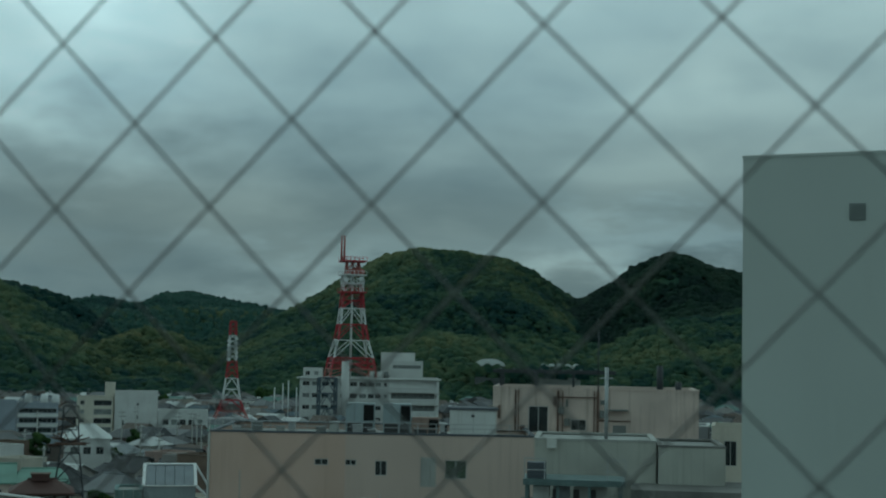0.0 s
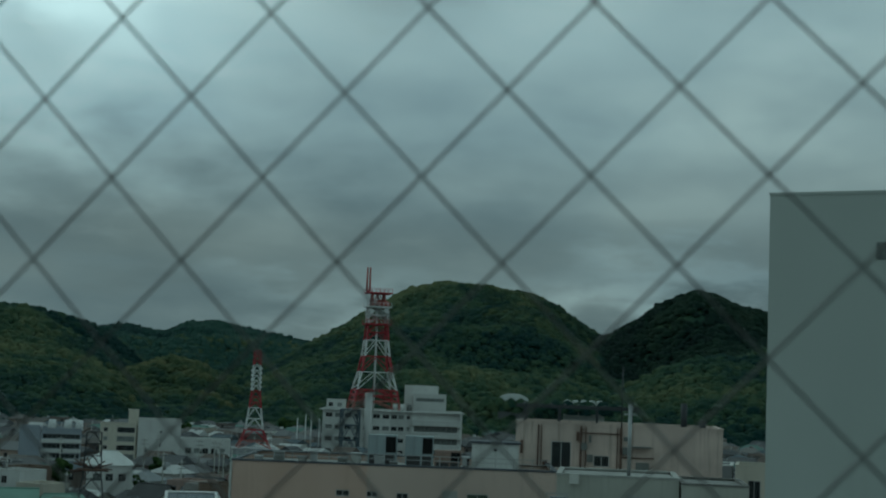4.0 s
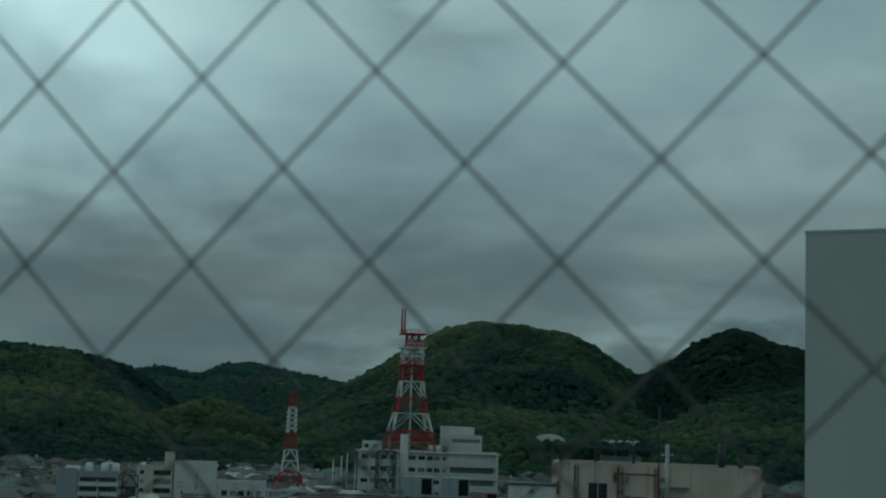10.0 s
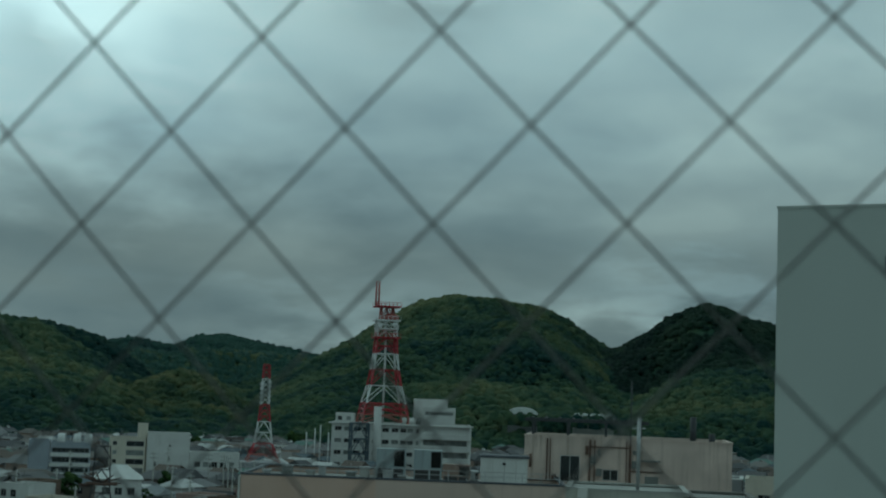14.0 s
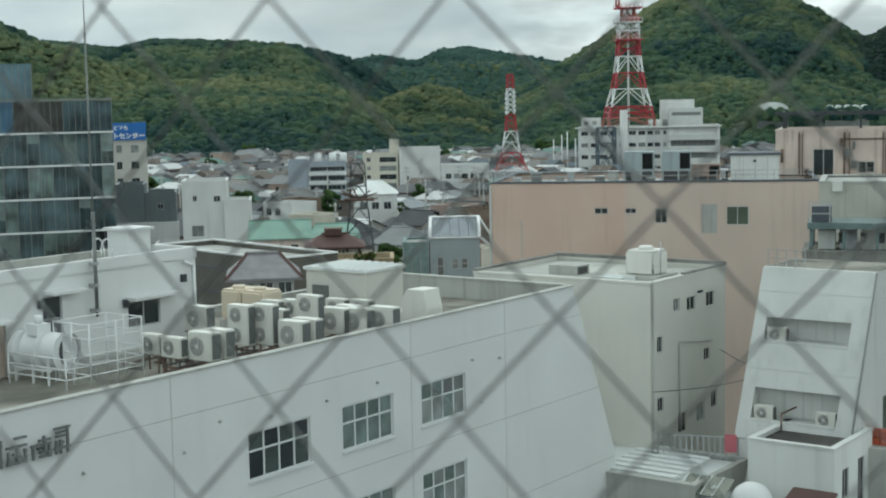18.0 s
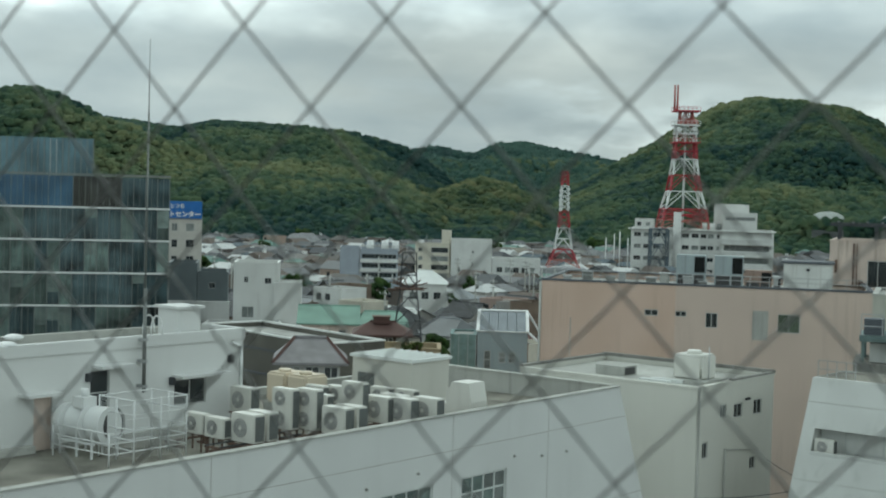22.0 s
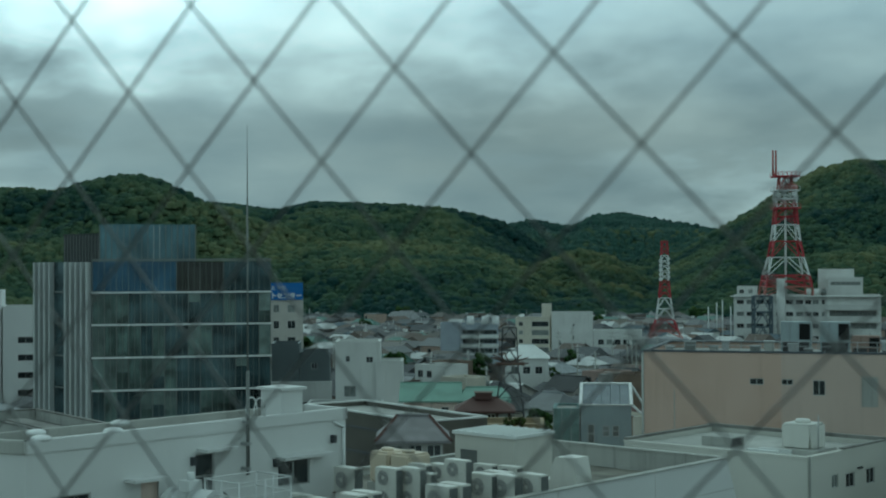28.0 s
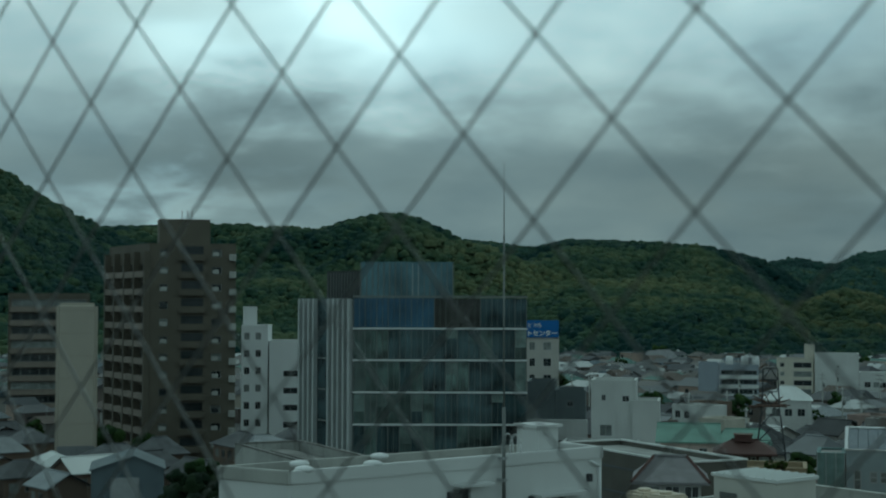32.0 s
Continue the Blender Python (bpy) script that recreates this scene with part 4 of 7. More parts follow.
for x, y, src, rz in ((-4.6, -18.05, ac1, 0), (-2.80, -15.0, ac2, 0), (-1.78, -14.88, ac3, 0), (-2.95, -12.7, ac2, 2), (-2.45, -12.08, ac3, 0), (-1.7, -11.79, ac3, -2), (-1.2, -11.09, ac3, 0),
                      (-6.9, -13.97, ac3, 0), (-6.5, -10.72, ac1, 0), (-5.9, -10.23, ac1, 0), (-4.7, -9.26, ac1, 0), (-3.7, -9.1, ac1, 1), (-2.72, -17.25, ac3, 0), (-1.75, -14.3, ac3, 0), (-4.9, -12.2, ac1, 0), (-2.4, -11.4, ac3, 0)):
    copy_thing(src, BANK @ pose(x, y, BD, 0, 0, rz))

tank = thing("panel_tank", "tan panelled water tank on the bank roof", "water tank", BANK @ pose(-8.6, -10.6, BD))
for k in range(2):
    bm = bmesh.new()
    box(bm, k * 1.05, k * 1.05 + 0.99, 0, 1.2, 0.3, 1.42)
    bmesh.ops.bevel(bm, geom=bm.edges[:], offset=0.09, segments=3, affect="EDGES")
    part("tank_body", bm, TANPANEL, tank)
    bm = bmesh.new()
    tube(bm, (k * 1.05 + 0.5, 0.5, 1.41), (k * 1.05 + 0.5, 0.5, 1.52), 0.24, 12)
    part("hatch", bm, TANPANEL, tank)
boxpart("plinth", (-0.05, 2.1, -0.02, 1.25, 0, 0.3), PALECON, tank)

shed = thing("plant_shed", "cream sheet metal plant shed with a ribbed lid", "shed", BANK @ pose(-7.3, -7.3, BD))
boxpart("wall", (0, 2.9, 0, 2.2, 0, 1.85), GREYGREEN, shed)
boxpart("lid", (-0.08, 2.98, -0.08, 2.28, 1.85, 1.97), PALE_ROOF, shed)
for k in range(8):
    boxpart("lid_rib", (0.15 + k * 0.37, 0.22 + k * 0.37, -0.06, 2.26, 1.97, 2.02), PALE_ROOF, shed)
boxpart("louvre", (0.3, 1.1, -0.03, 0.0, 0.5, 1.3), FINS, shed)

hood = thing("vent_cowl", "cream sheet metal fan cowl with a sloped hood", "vent", BANK @ pose(-1.75, -8.6, BD) @ Matrix.Scale(1.28, 4, (0, 0, 1)))
bm = bmesh.new()
v = [bm.verts.new(p) for p in ((0, 0, 0), (1.1, 0, 0), (1.1, 0.9, 0), (0, 0.9, 0), (0, 0, 0.95), (1.1, 0, 0.75), (1.1, 0.9, 0.75), (0, 0.9, 0.95), (0.25, 0, 1.25), (0.95, 0, 1.25), (0.95, 0.9, 1.25), (0.25, 0.9, 1.25))]
for f in ((3, 2, 1, 0), (0, 1, 5, 9, 8, 4), (1, 2, 6, 5), (2, 3, 7, 11, 10, 6), (3, 0, 4, 7), (4, 8, 11, 7), (5, 6, 10, 9), (8, 9, 10, 11)):
    bm.faces.new([v[i] for i in f])
part("cowl", bm, ACWHITE, hood)
boxpart("duct", (-0.55, 0.0, 0.15, 0.75, 0.1, 0.6), ACWHITE, hood)

drum = thing("ventilation_drum", "white cylindrical fan drum on a steel cradle", "fan", BANK @ pose(-5.75, -20.75, BD))
bm = bmesh.new()
tube(bm, (-1.1, 0.0, 0.95), (0.75, 0.35, 0.95), 0.52, 28, caps=False)
tube(bm, (-1.35, -0.05, 0.95), (-1.1, 0.0, 0.95), 0.34, 28, 0.52)
part("drum_body", bm, WHITESTEEL, drum)
# dark disc inside the rim stands for the drum's unlit interior
bm = bmesh.new()
tube(bm, (0.70, 0.34, 0.95), (0.72, 0.345, 0.95), 0.47, 28)
part("fan_mouth", bm, ACGRILL, drum, "dark fan mouth")
for a in (-0.75, 0.0, 0.72):
    bm = bmesh.new()
    tube(bm, (a, 0.02 + a * 0.19, 0.95), (a + 0.05, 0.03 + a * 0.19, 0.95), 0.56, 28)
    part("band", bm, WHITESTEEL, drum)
bm = bmesh.new()
box(bm, -0.45, 0.05, -0.25, 0.25, 1.42, 1.75)
tube(bm, (-0.2, 0, 1.75), (-0.2, 0, 1.98), 0.12, 10)
part("motor_box", bm, WHITESTEEL, drum)
for x in (-0.9, -0.1, 0.6):
    for y in (-0.4, 0.55):
        boxpart("cradle_leg", (x, x + 0.06, y, y + 0.06, 0.0, 0.8), WHITESTEEL, drum)
for y in (-0.4, 0.55):
    boxpart("cradle_rail", (-0.95, 0.75, y - 0.005, y + 0.065, 0.42, 0.48), WHITESTEEL, drum)

cage = thing("white_railing", "white tubular steel railing round the roof plant", "railing", BANK @ pose(-3.85, -20.6, BD))
for x, y in ((0, 0), (0, 1.0), (0, 2.0), (-1.6, 0), (-1.6, 2.0), (-0.8, 0), (-0.8, 2.0), (-2.6, 0), (0, -0.9), (-2.6, -0.9)):
    bm = bmesh.new()
    tube(bm, (x, y, 0), (x, y, 1.85 if y >= 0 and x > -2 else 0.95), 0.028, 6)
    part("post", bm, WHITESTEEL, cage)
for z in (0.35, 0.65, 0.95):
    for a, b in (((0, -0.9), (0, 2)), ((0, 2), (-1.6, 2)), ((0, 0), (-2.6, 0)), ((-1.6, 0), (-1.6, 2)), ((0, -0.9), (-2.6, -0.9))):
        bm = bmesh.new()
        tube(bm, (*a, z), (*b, z), 0.022, 6)
        part("rail", bm, WHITESTEEL, cage)
for a, b in (((0, 0), (0, 2)), ((0, 2), (-1.6, 2)), ((0, 0), (-1.6, 0)), ((-1.6, 0), (-1.6, 2))):
    for z in (1.4, 1.82):
        bm = bmesh.new()
        tube(bm, (*a, z), (*b, z), 0.022, 6)
        part("rail", bm, WHITESTEEL, cage)
    n = int(math.dist(a, b) / 0.1)
    bm = bmesh.new()
    for i in range(1, n):
        px, py = a[0] + (b[0] - a[0]) * i / n, a[1] + (b[1] - a[1]) * i / n
        tube(bm, (px, py, 0.1), (px, py, 1.82), 0.005, 3, caps=False)
    part("mesh_panel", bm, WHITESTEEL, cage, "fine white wire mesh panel")
box2 = thing("roof_pipe_run", "thin rusty steel pipe run along the roof stands", "pipe", BANK @ pose(0, 0, BD))
for x, y0, y1, z in ((-1.2, -19.5, -7, 0.28), (-2.9, -18.5, -9, 0.22), (-4.9, -18.5, -9, 0.25), (-1.9, -19, -8, 0.12)):
    bm = bmesh.new()
    tube(bm, (x, y0, z), (x, y1, z), 0.035, 6)
    for k in range(9):
        yy = y0 + (y1 - y0) * (k + 0.5) / 9
        box(bm, x - 0.3, x + 0.3, yy - 0.025, yy + 0.025, 0.0, 0.06)
        box(bm, x - 0.03, x + 0.03, yy - 0.03, yy + 0.03, 0.05, z)
    part("pipe", bm, RUST, box2)

# steel racks and cable trays round the outdoor units
for k, (x, y, w, d) in enumerate(((-2.6, -18.9, 1.9, 0.9), (-2.7, -16.4, 2.1, 0.8), (-1.6, -13.6, 1.3, 0.9), (-4.6, -16.6, 1.4, 1.2), (-1.4, -10.3, 1.2, 1.0), (-3.4, -10.4, 1.6, 0.9), (-5.6, -12.6, 1.5, 1.0))):
    rk = thing("steel_rack", "low rusty steel rack beside the outdoor units", "rack", BANK @ pose(x, y, BD), "racks on the bank roof")
    for px in (0, w):
        for py in (0, d):
            boxpart("rack_leg", (px, px + 0.05, py, py + 0.05, 0, 0.42), RUST, rk)
    for py in (0, d):
        boxpart("rack_rail", (-0.1, w + 0.15, py, py + 0.05, 0.42, 0.48), RUST, rk)
    for j in range(4):
        boxpart("rack_bar", (w * j / 3.2, w * j / 3.2 + 0.04, -0.05, d + 0.1, 0.48, 0.52), BLACKSTEEL, rk)
for k, (x, y, l) in enumerate(((-2.2, -19.3, 1.6), (-4.2, -17.3, 2.0), (-2.0, -15.9, 2.2), (-3.6, -13.5, 1.8), (-1.2, -12.9, 2.4), (-5.3, -11.4, 1.5))):
    hz = thing("refrigerant_hose", "pale wrapped refrigerant pipe looping over the deck", "pipe", BANK @ pose(x, y, BD), "hoses on the bank roof")
    bm = bmesh.new()
    pts = [(0.35 * math.sin(i * 0.9 + k), l * i / 8, 0.05 + 0.22 * max(0.0, math.cos(i * 0.8 + k))) for i in range(9)]
    for p, q in zip(pts, pts[1:]):
        tube(bm, p, q, 0.03, 6, caps=False)
    part("hose", bm, PALECON, hz)


# ---- near buildings beside and behind the bank ----
b2 = block("office_block", "pale grey-green rendered office block with small windows", "building", -11.05, 66.0, GRID, 9.3, 7.4, 16.78, GREYGREEN, PALECON,
           rights=((2.13, 2.73, 15.32, 15.90), (3.43, 4.28, 15.18, 15.82), (5.38, 6.22, 15.13, 15.83), (0.58, 1.08, 13.69, 14.41), (5.15, 5.75, 12.64, 13.22), (0.61, 1.17, 11.06, 11.70), (2.55, 3.37, 9.72, 10.65), (4.39, 5.21, 9.90, 10.78), (5.90, 6.50, 10.28, 11.08)),
           parapet=0.12, win=(2, 1), cap=GREYGREEN)
bm = bmesh.new()
tube(bm, (9.36, 2.6, 10.5), (9.36, 2.6, 13.9), 0.04, 6)
tube(bm, (9.36, 2.6, 13.9), (9.36, 5.8, 13.5), 0.03, 6)
tube(bm, (9.34, 0.12, 3), (9.34, 0.12, 16.9), 0.06, 6)
part("wall_pipe", bm, PALECON, b2)
for y in (4.5, 4.75):
    boxpart("wall_lamp", (9.3, 9.42, y, y + 0.1, 15.9, 16.0), BLACKSTEEL, b2)
for dims in ((-0.045, 9.345, 7.2, 7.445, 16.885, 17.05), (-0.045, 0.2, 0.0, 7.195, 16.885, 17.0), (9.12, 9.345, 3.2, 7.195, 16.885, 16.97)):
    boxpart("roof_rim", dims, CONCRETE, b2, "dark weathered roof rim")
wt = thing("water_tank", "white plastic water tank on a concrete plinth", "water tank", pose(-3.95, 65.2, 16.66, 0, 0, GRID))
bm = bmesh.new()
box(bm, 0, 1.45, 0, 1.4, 0.15, 1.3)
bmesh.ops.bevel(bm, geom=bm.edges[:], offset=0.10, segments=4, affect="EDGES")
for f in bm.faces:
    f.smooth = f.calc_area() < 0.3
part("tank_body", bm, ACWHITE, wt)
bm = bmesh.new()
tube(bm, (0.7, 0.7, 1.28), (0.7, 0.7, 1.45), 0.38, 16, 0.3)
part("hatch", bm, ACWHITE, wt)
boxpart("plinth", (-0.3, 1.8, -0.4, 1.7, 0, 0.2), PALECON, wt)
bm = bmesh.new()
tube(bm, (1.6, 0.4, 0.1), (1.6, 0.4, 1.7), 0.03, 6)
part("pipe", bm, STEEL, wt)
rh = thing("roof_hatch", "low concrete roof hatch with a dark opening", "roof hatch", pose(-7.6, 66.7, 16.65, 0, 0, GRID))
boxpart("kerb", (0, 1.5, 0, 1.2, 0, 0.45), PALECON, rh)
# flat dark plate on the kerb, painted as the hatch's unlit inside
boxpart("opening", (1.5, 1.51, 0.15, 1.05, 0.05, 0.38), ACGRILL, rh)
for k in range(3):
    o = thing("roof_duct", "flat pale duct lying on the office roof", "duct", pose(-5.4 + k * 0.5, 64.5 + k * 0.35, 16.65, 0, 0, GRID + 8 * k))
    boxpart("duct_body", (0, 1.5, 0, 0.25, 0.0, 0.2), PALE_ROOF, o)

# salmon office block behind it, with its roof plant
beige = thing("salmon_block", "long salmon-beige rendered block with a few small windows", "building", pose(-13.8, 90.0, 0, 0, 0, 0))
bh = [(6.5, 7.35, 17.55, 17.95), (8.4, 9.1, 17.57, 17.93), (10.25, 11.0, 16.97, 17.9), (14.6, 15.95, 16.85, 18.0)]
bm = bmesh.new()
wall_face(bm, pose(0, 0, 0), 8.4, 19.5, [h for h in bh if h[1] < 8.4])
wall_face(bm, face_m("left", 20.2, 12, 0, 0), 12, 19.5, ())
wall_face(bm, face_m("right", 20.2, 12, 0, 0), 12, 19.5, ())
wall_face(bm, face_m("back", 20.2, 12, 0, 0), 20.2, 19.5, ())
part("wall", bm, SALMON, beige)
bm = bmesh.new()
wall_face(bm, pose(8.4, 0, 0), 11.8, 19.5, [(h[0] - 8.4 + 0.02, h[1] - 8.4, h[2], h[3]) for h in bh if h[1] > 8.4])
part("paler_wall", bm, mat("pale_pink_render", (0.60, 0.475, 0.405), 0.85, var=0.07, scale=0.25, streak=0.14), beige, "paler repainted stretch of wall")
for a, b, c, e in bh:
    window(beige, pose(a, 0, c), b - a, e - c, 2, 1, GREENGLASS if a > 14 else GLASS)
boxpart("blocked_window", (13.1, 14.05, -0.03, 0.01, 16.35, 18.15), PALECON, beige, "grey panel over a closed window")
boxpart("roof", (0.2, 20, 0.2, 11.8, 18.9, 19.1), FLATROOF, beige)
bm = bmesh.new()
ringbox(bm, -0.05, 20.25, -0.05, 12.05, 19.5, 19.62, 0.3)
part("coping", bm, DARKGREY, beige, "dark metal parapet capping")
bm = bmesh.new()
tube(bm, (-0.06, -0.06, 2), (-0.06, -0.06, 19.4), 0.08, 8)
tube(bm, (1.9, -0.05, 10), (1.9, -0.05, 17.2), 0.03, 6)
part("downpipe", bm, PALECON, beige)
boxpart("green_awning_edge", (17.3, 20.1, -0.35, 0.0, 13.6, 13.85), GREEN_ROOF, beige, "strip of green metal flashing")

ph2 = block("rooftop_plant_house", "stained pinkish plant house on the salmon roof", "building", 4.13, 99.45, -6.0, 14.0, 7.0, 3.3, PINKISH, FLATROOF, z=19.0,
            fronts=((2.45, 3.8, 0.3, 2.1), (5.35, 6.4, 0.5, 1.25)), parapet=0.25, glass=GLASS)
bm = bmesh.new()
for x, w in ((1.5, 0.10), (1.75, 0.05), (4.4, 0.14), (4.75, 0.07), (6.9, 0.06), (7.1, 0.16)):
    box(bm, x, x + w, -0.14, -0.02, 0.4, 3.2)
part("wall_pipe", bm, RUST, ph2, "rusty wall pipes")
for x, z in ((4.5, 1.6), (4.9, 0.8), (7.3, 1.4)):
    boxpart("junction_box", (x, x + 0.4, -0.3, 0, z, z + 0.5), SIGNGREY, ph2)
boxpart("awning", (7.9, 9.2, -0.8, 0, 1.9, 2.0), SIGNGREY, ph2)
fr = thing("roof_steel_frame", "dark steel frame over the plant house roof", "steel frame", pose(4.4, 100.0, 22.42, 0, 0, -6))
for x in (0.2, 2.6, 5.2, 7.6):
    for y in (0.3, 3.0):
        boxpart("post", (x, x + 0.15, y, y + 0.15, 0, 0.9), BLACKSTEEL, fr)
for y in (0.3, 1.6, 3.0):
    boxpart("beam", (-0.3, 8.2, y, y + 0.18, 0.9, 1.12), BLACKSTEEL, fr)
for k in range(9):
    boxpart("joist", (0.1 + k * 0.95, 0.2 + k * 0.95, 0.0, 3.3, 1.12, 1.2), BLACKSTEEL, fr)
for x, z, w, h in ((0.35, 1.2, 0.16, 0.9), (1.9, 0.3, 0.3, 0.5), (4.15, 2.2, 0.22, 0.6), (5.0, 2.1, 0.16, 0.5), (7.35, 2.3, 0.3, 0.3), (8.2, 0.2, 0.9, 0.7)):
    boxpart("wall_fitting", (x, x + w, -0.18, -0.004, z, z + h), RUST if x < 5 else SIGNGREY, ph2, "rusty wall fitting")
bm = bmesh.new()
for x0, x1, z in ((0.2, 2.3, 0.35), (4.5, 7.1, 2.75), (7.2, 9.4, 1.2)):
    tube(bm, (x0, -0.1, z), (x1, -0.1, z), 0.045, 6)
part("cross_pipe", bm, RUST, ph2)
pole = thing("roof_pole", "grey steel roof mast with a short cross arm", "pole", pose(9.1, 75.9, 20.2))
bm = bmesh.new()
tube(bm, (0, 0, 0), (0, 0, 3.9), 0.10, 8)
part("mast", bm, STEEL, pole)
boxpart("cross_arm", (-0.35, 0.35, -0.04, 0.04, 3.3, 3.38), STEEL, pole)
boxpart("bracket", (-0.2, 0.2, -0.2, 0.2, 0.0, 0.12), SIGNGREY, pole)
pole2 = thing("roof_aerial_pole", "slim dark aerial pole on the plant house", "pole", pose(11.2, 98.0, 22.2))
bm = bmesh.new()
tube(bm, (0, 0, 0), (0, 0, 4.1), 0.045, 6)
part("mast", bm, BLACKSTEEL, pole2)
for x, h in ((15.7, 2.0), (17.0, 0.9)):
    o = thing("roof_flue", "short dark flue on the plant house roof", "flue", pose(x, 100, 22.0))
    bm = bmesh.new()
    tube(bm, (0, 0, 0), (0, 0, h), 0.22, 10)
    part("flue_pipe", bm, BLACKSTEEL, o)
# roof plant standing on the salmon block
RUSTBOX = mat("faded_brown_plant_paint", (0.28, 0.20, 0.165), 0.8, var=0.2, streak=0.3)
PLANTBLUE = mat("pale_blue_grey_plant_paint", (0.32, 0.37, 0.38), 0.6, var=0.12, streak=0.25)
# black for flat plates that stand for the shade inside the duct openings
OPENINGSHADE = mat("black_opening_shade", (0.008, 0.009, 0.009), 0.95, var=0.1, bump=0.0)
for x0, x1, h, m, lab in ((-5.6, -3.75, 2.2, PLANTBLUE, "grey cooling unit with a louvred face"), (-3.2, -1.4, 2.2, PLANTBLUE, "grey cooling unit with a louvred face"), (-1.3, 0.4, 1.35, RUSTBOX, "brown rusted plant box"), (0.5, 0.95, 1.0, STEEL, "grey steel control box on the roof")):
    o = thing("cooling_unit", lab, "cooling unit", pose(x0, 93.0, 19.1), "units on the salmon roof")
    w = x1 - x0
    boxpart("casing", (0, w, 0, 1.4, 0.15, h), m, o)
    boxpart("opening", (w * 0.62, w * 0.97, -0.03, 0.0, h * 0.50, h - 0.1), OPENINGSHADE, o)
    boxpart("base", (-0.05, w + 0.05, -0.05, 1.45, 0, 0.15), PALECON, o)
    for k in range(2):
        boxpart("louvre", (w * (0.06 + 0.54 * k), w * (0.54 + 0.40 * k), -0.035, -0.004, 0.2, h * 0.44), ACGRILL, o)
wb = thing("white_plant_cabin", "white panelled plant cabin on the roof", "cabin", pose(1.15, 95.3, 19.1))
boxpart("wall", (0, 3.05, 0, 2.5, 0, 1.8), WHITE2, wb)
boxpart("roof", (-0.12, 3.17, -0.12, 2.6, 1.8, 1.95), DARKGREY, wb)
boxpart("lamp", (1.4, 1.6, -0.12, 0, 1.35, 1.5), BLACKSTEEL, wb)
for k in range(1, 4):
    boxpart("seam", (k * 0.76, k * 0.76 + 0.03, -0.012, 0, 0.02, 1.78), PALECON, wb)
rl = thing("roof_railing", "thin steel railing along the salmon roof", "railing", pose(-13.6, 90.3, 19.6))
for k in range(18):
    boxpart("post", (k * 1.15, k * 1.15 + 0.05, 0, 0.05, 0, 0.6), STEEL, rl)
for z in (0.3, 0.58):
    boxpart("rail", (0, 19.6, 0.01, 0.04, z, z + 0.04), STEEL, rl)
random.seed(4)
for k in range(9):
    x = -12.5 + k * 1.2 + random.uniform(-0.3, 0.3)
    o = thing("roof_box", "small grey roof vent box", "roof vent", pose(x, 91.5 + random.uniform(0, 2), 19.1), "vents on the salmon roof")
    w, h = random.uniform(0.3, 0.7), random.uniform(0.5, 1.0)
    boxpart("vent_body", (0, w, 0, w, 0, h), (STEEL, SIGNGREY, PALECON)[k % 3], o)
    boxpart("cap", (-0.06, w + 0.06, -0.06, w + 0.06, h, h + 0.08), STEEL, o)

# grey-green service block between
SERVICE = mat("stained_service_render", (0.46, 0.455, 0.40), 0.85, var=0.14, scale=0.5, streak=0.3)
TEALSTEEL = mat("dull_teal_steel", (0.12, 0.17, 0.165), 0.6, var=0.2, scale=1.5, bump=0.0)
sv = block("service_block", "grey-green rendered service block", "building", 5.3, 75.2, -6, 6.27, 6, 20.3, SERVICE, FLATROOF, parapet=0.05, cap=PALECON)
sv2 = block("service_annexe", "dull grey annexe with a stained wall", "building", 11.6, 74.2, -6, 3.4, 6, 20.1, SERVICE, FLATROOF, parapet=0.05, cap=CONCRETE)
wbx = thing("wall_box", "white wall cabinet on the service block", "cabinet", pose(5.9, 74.9, 19.9))
boxpart("cabinet_body", (0, 0.5, -0.2, 0.0, 0, 0.5), ACWHITE, wbx)

# steel platform with equipment
block("plant_block", "stained concrete block under the steel platform", "building", 4.1, 69.0, -6, 5.4, 4.2, 17.43, CONCRETE, DECK, parapet=0.02)
pf = thing("steel_platform", "grey steel roof platform on posts with handrails", "platform", pose(4.34, 69.3, 17.45, 0, 0, -6))
boxpart("deck", (0, 4.9, 0, 3.2, 1.15, 1.32), TEALSTEEL, pf)
for x in (0.1, 1.6, 3.1, 4.6):
    for y in (0.1, 2.9):
        boxpart("post", (x, x + 0.14, y, y + 0.14, 0, 1.15), TEALSTEEL, pf)
for x in (0.05, 1.0, 4.0, 4.85):
    boxpart("rail_post", (x, x + 0.05, 0.02, 0.07, 1.32, 2.35), STEEL, pf)
for z in (1.75, 2.3):
    boxpart("handrail", (0.05, 1.1, 0.02, 0.07, z, z + 0.05), STEEL, pf)
    boxpart("handrail", (3.9, 4.9, 0.02, 0.07, z, z + 0.05), STEEL, pf)
boxpart("floor_beam", (0, 4.9, -0.03, 0.0, 1.05, 1.34), TEALSTEEL, pf)
cab = thing("switch_cabinet", "grey equipment cabinet on the steel platform", "cabinet", pose(4.45, 69.6, 18.78, 0, 0, -6))
boxpart("cabinet_body", (0.1, 1.0, 0.2, 1.2, 0, 0.75), DARKGREY, cab)
und = thing("plant_box", "grey plant boxes beneath the platform", "plant box", pose(4.9, 70.3, 17.45, 0, 0, -6))
for x0, x1, h, m in ((0.0, 0.8, 0.9, WHITE2), (1.0, 1.8, 1.0, GREY), (2.0, 3.6, 0.95, PALECON)):
    boxpart("plant_body", (x0, x1, 0.0, 1.2, 0, h), m, und)
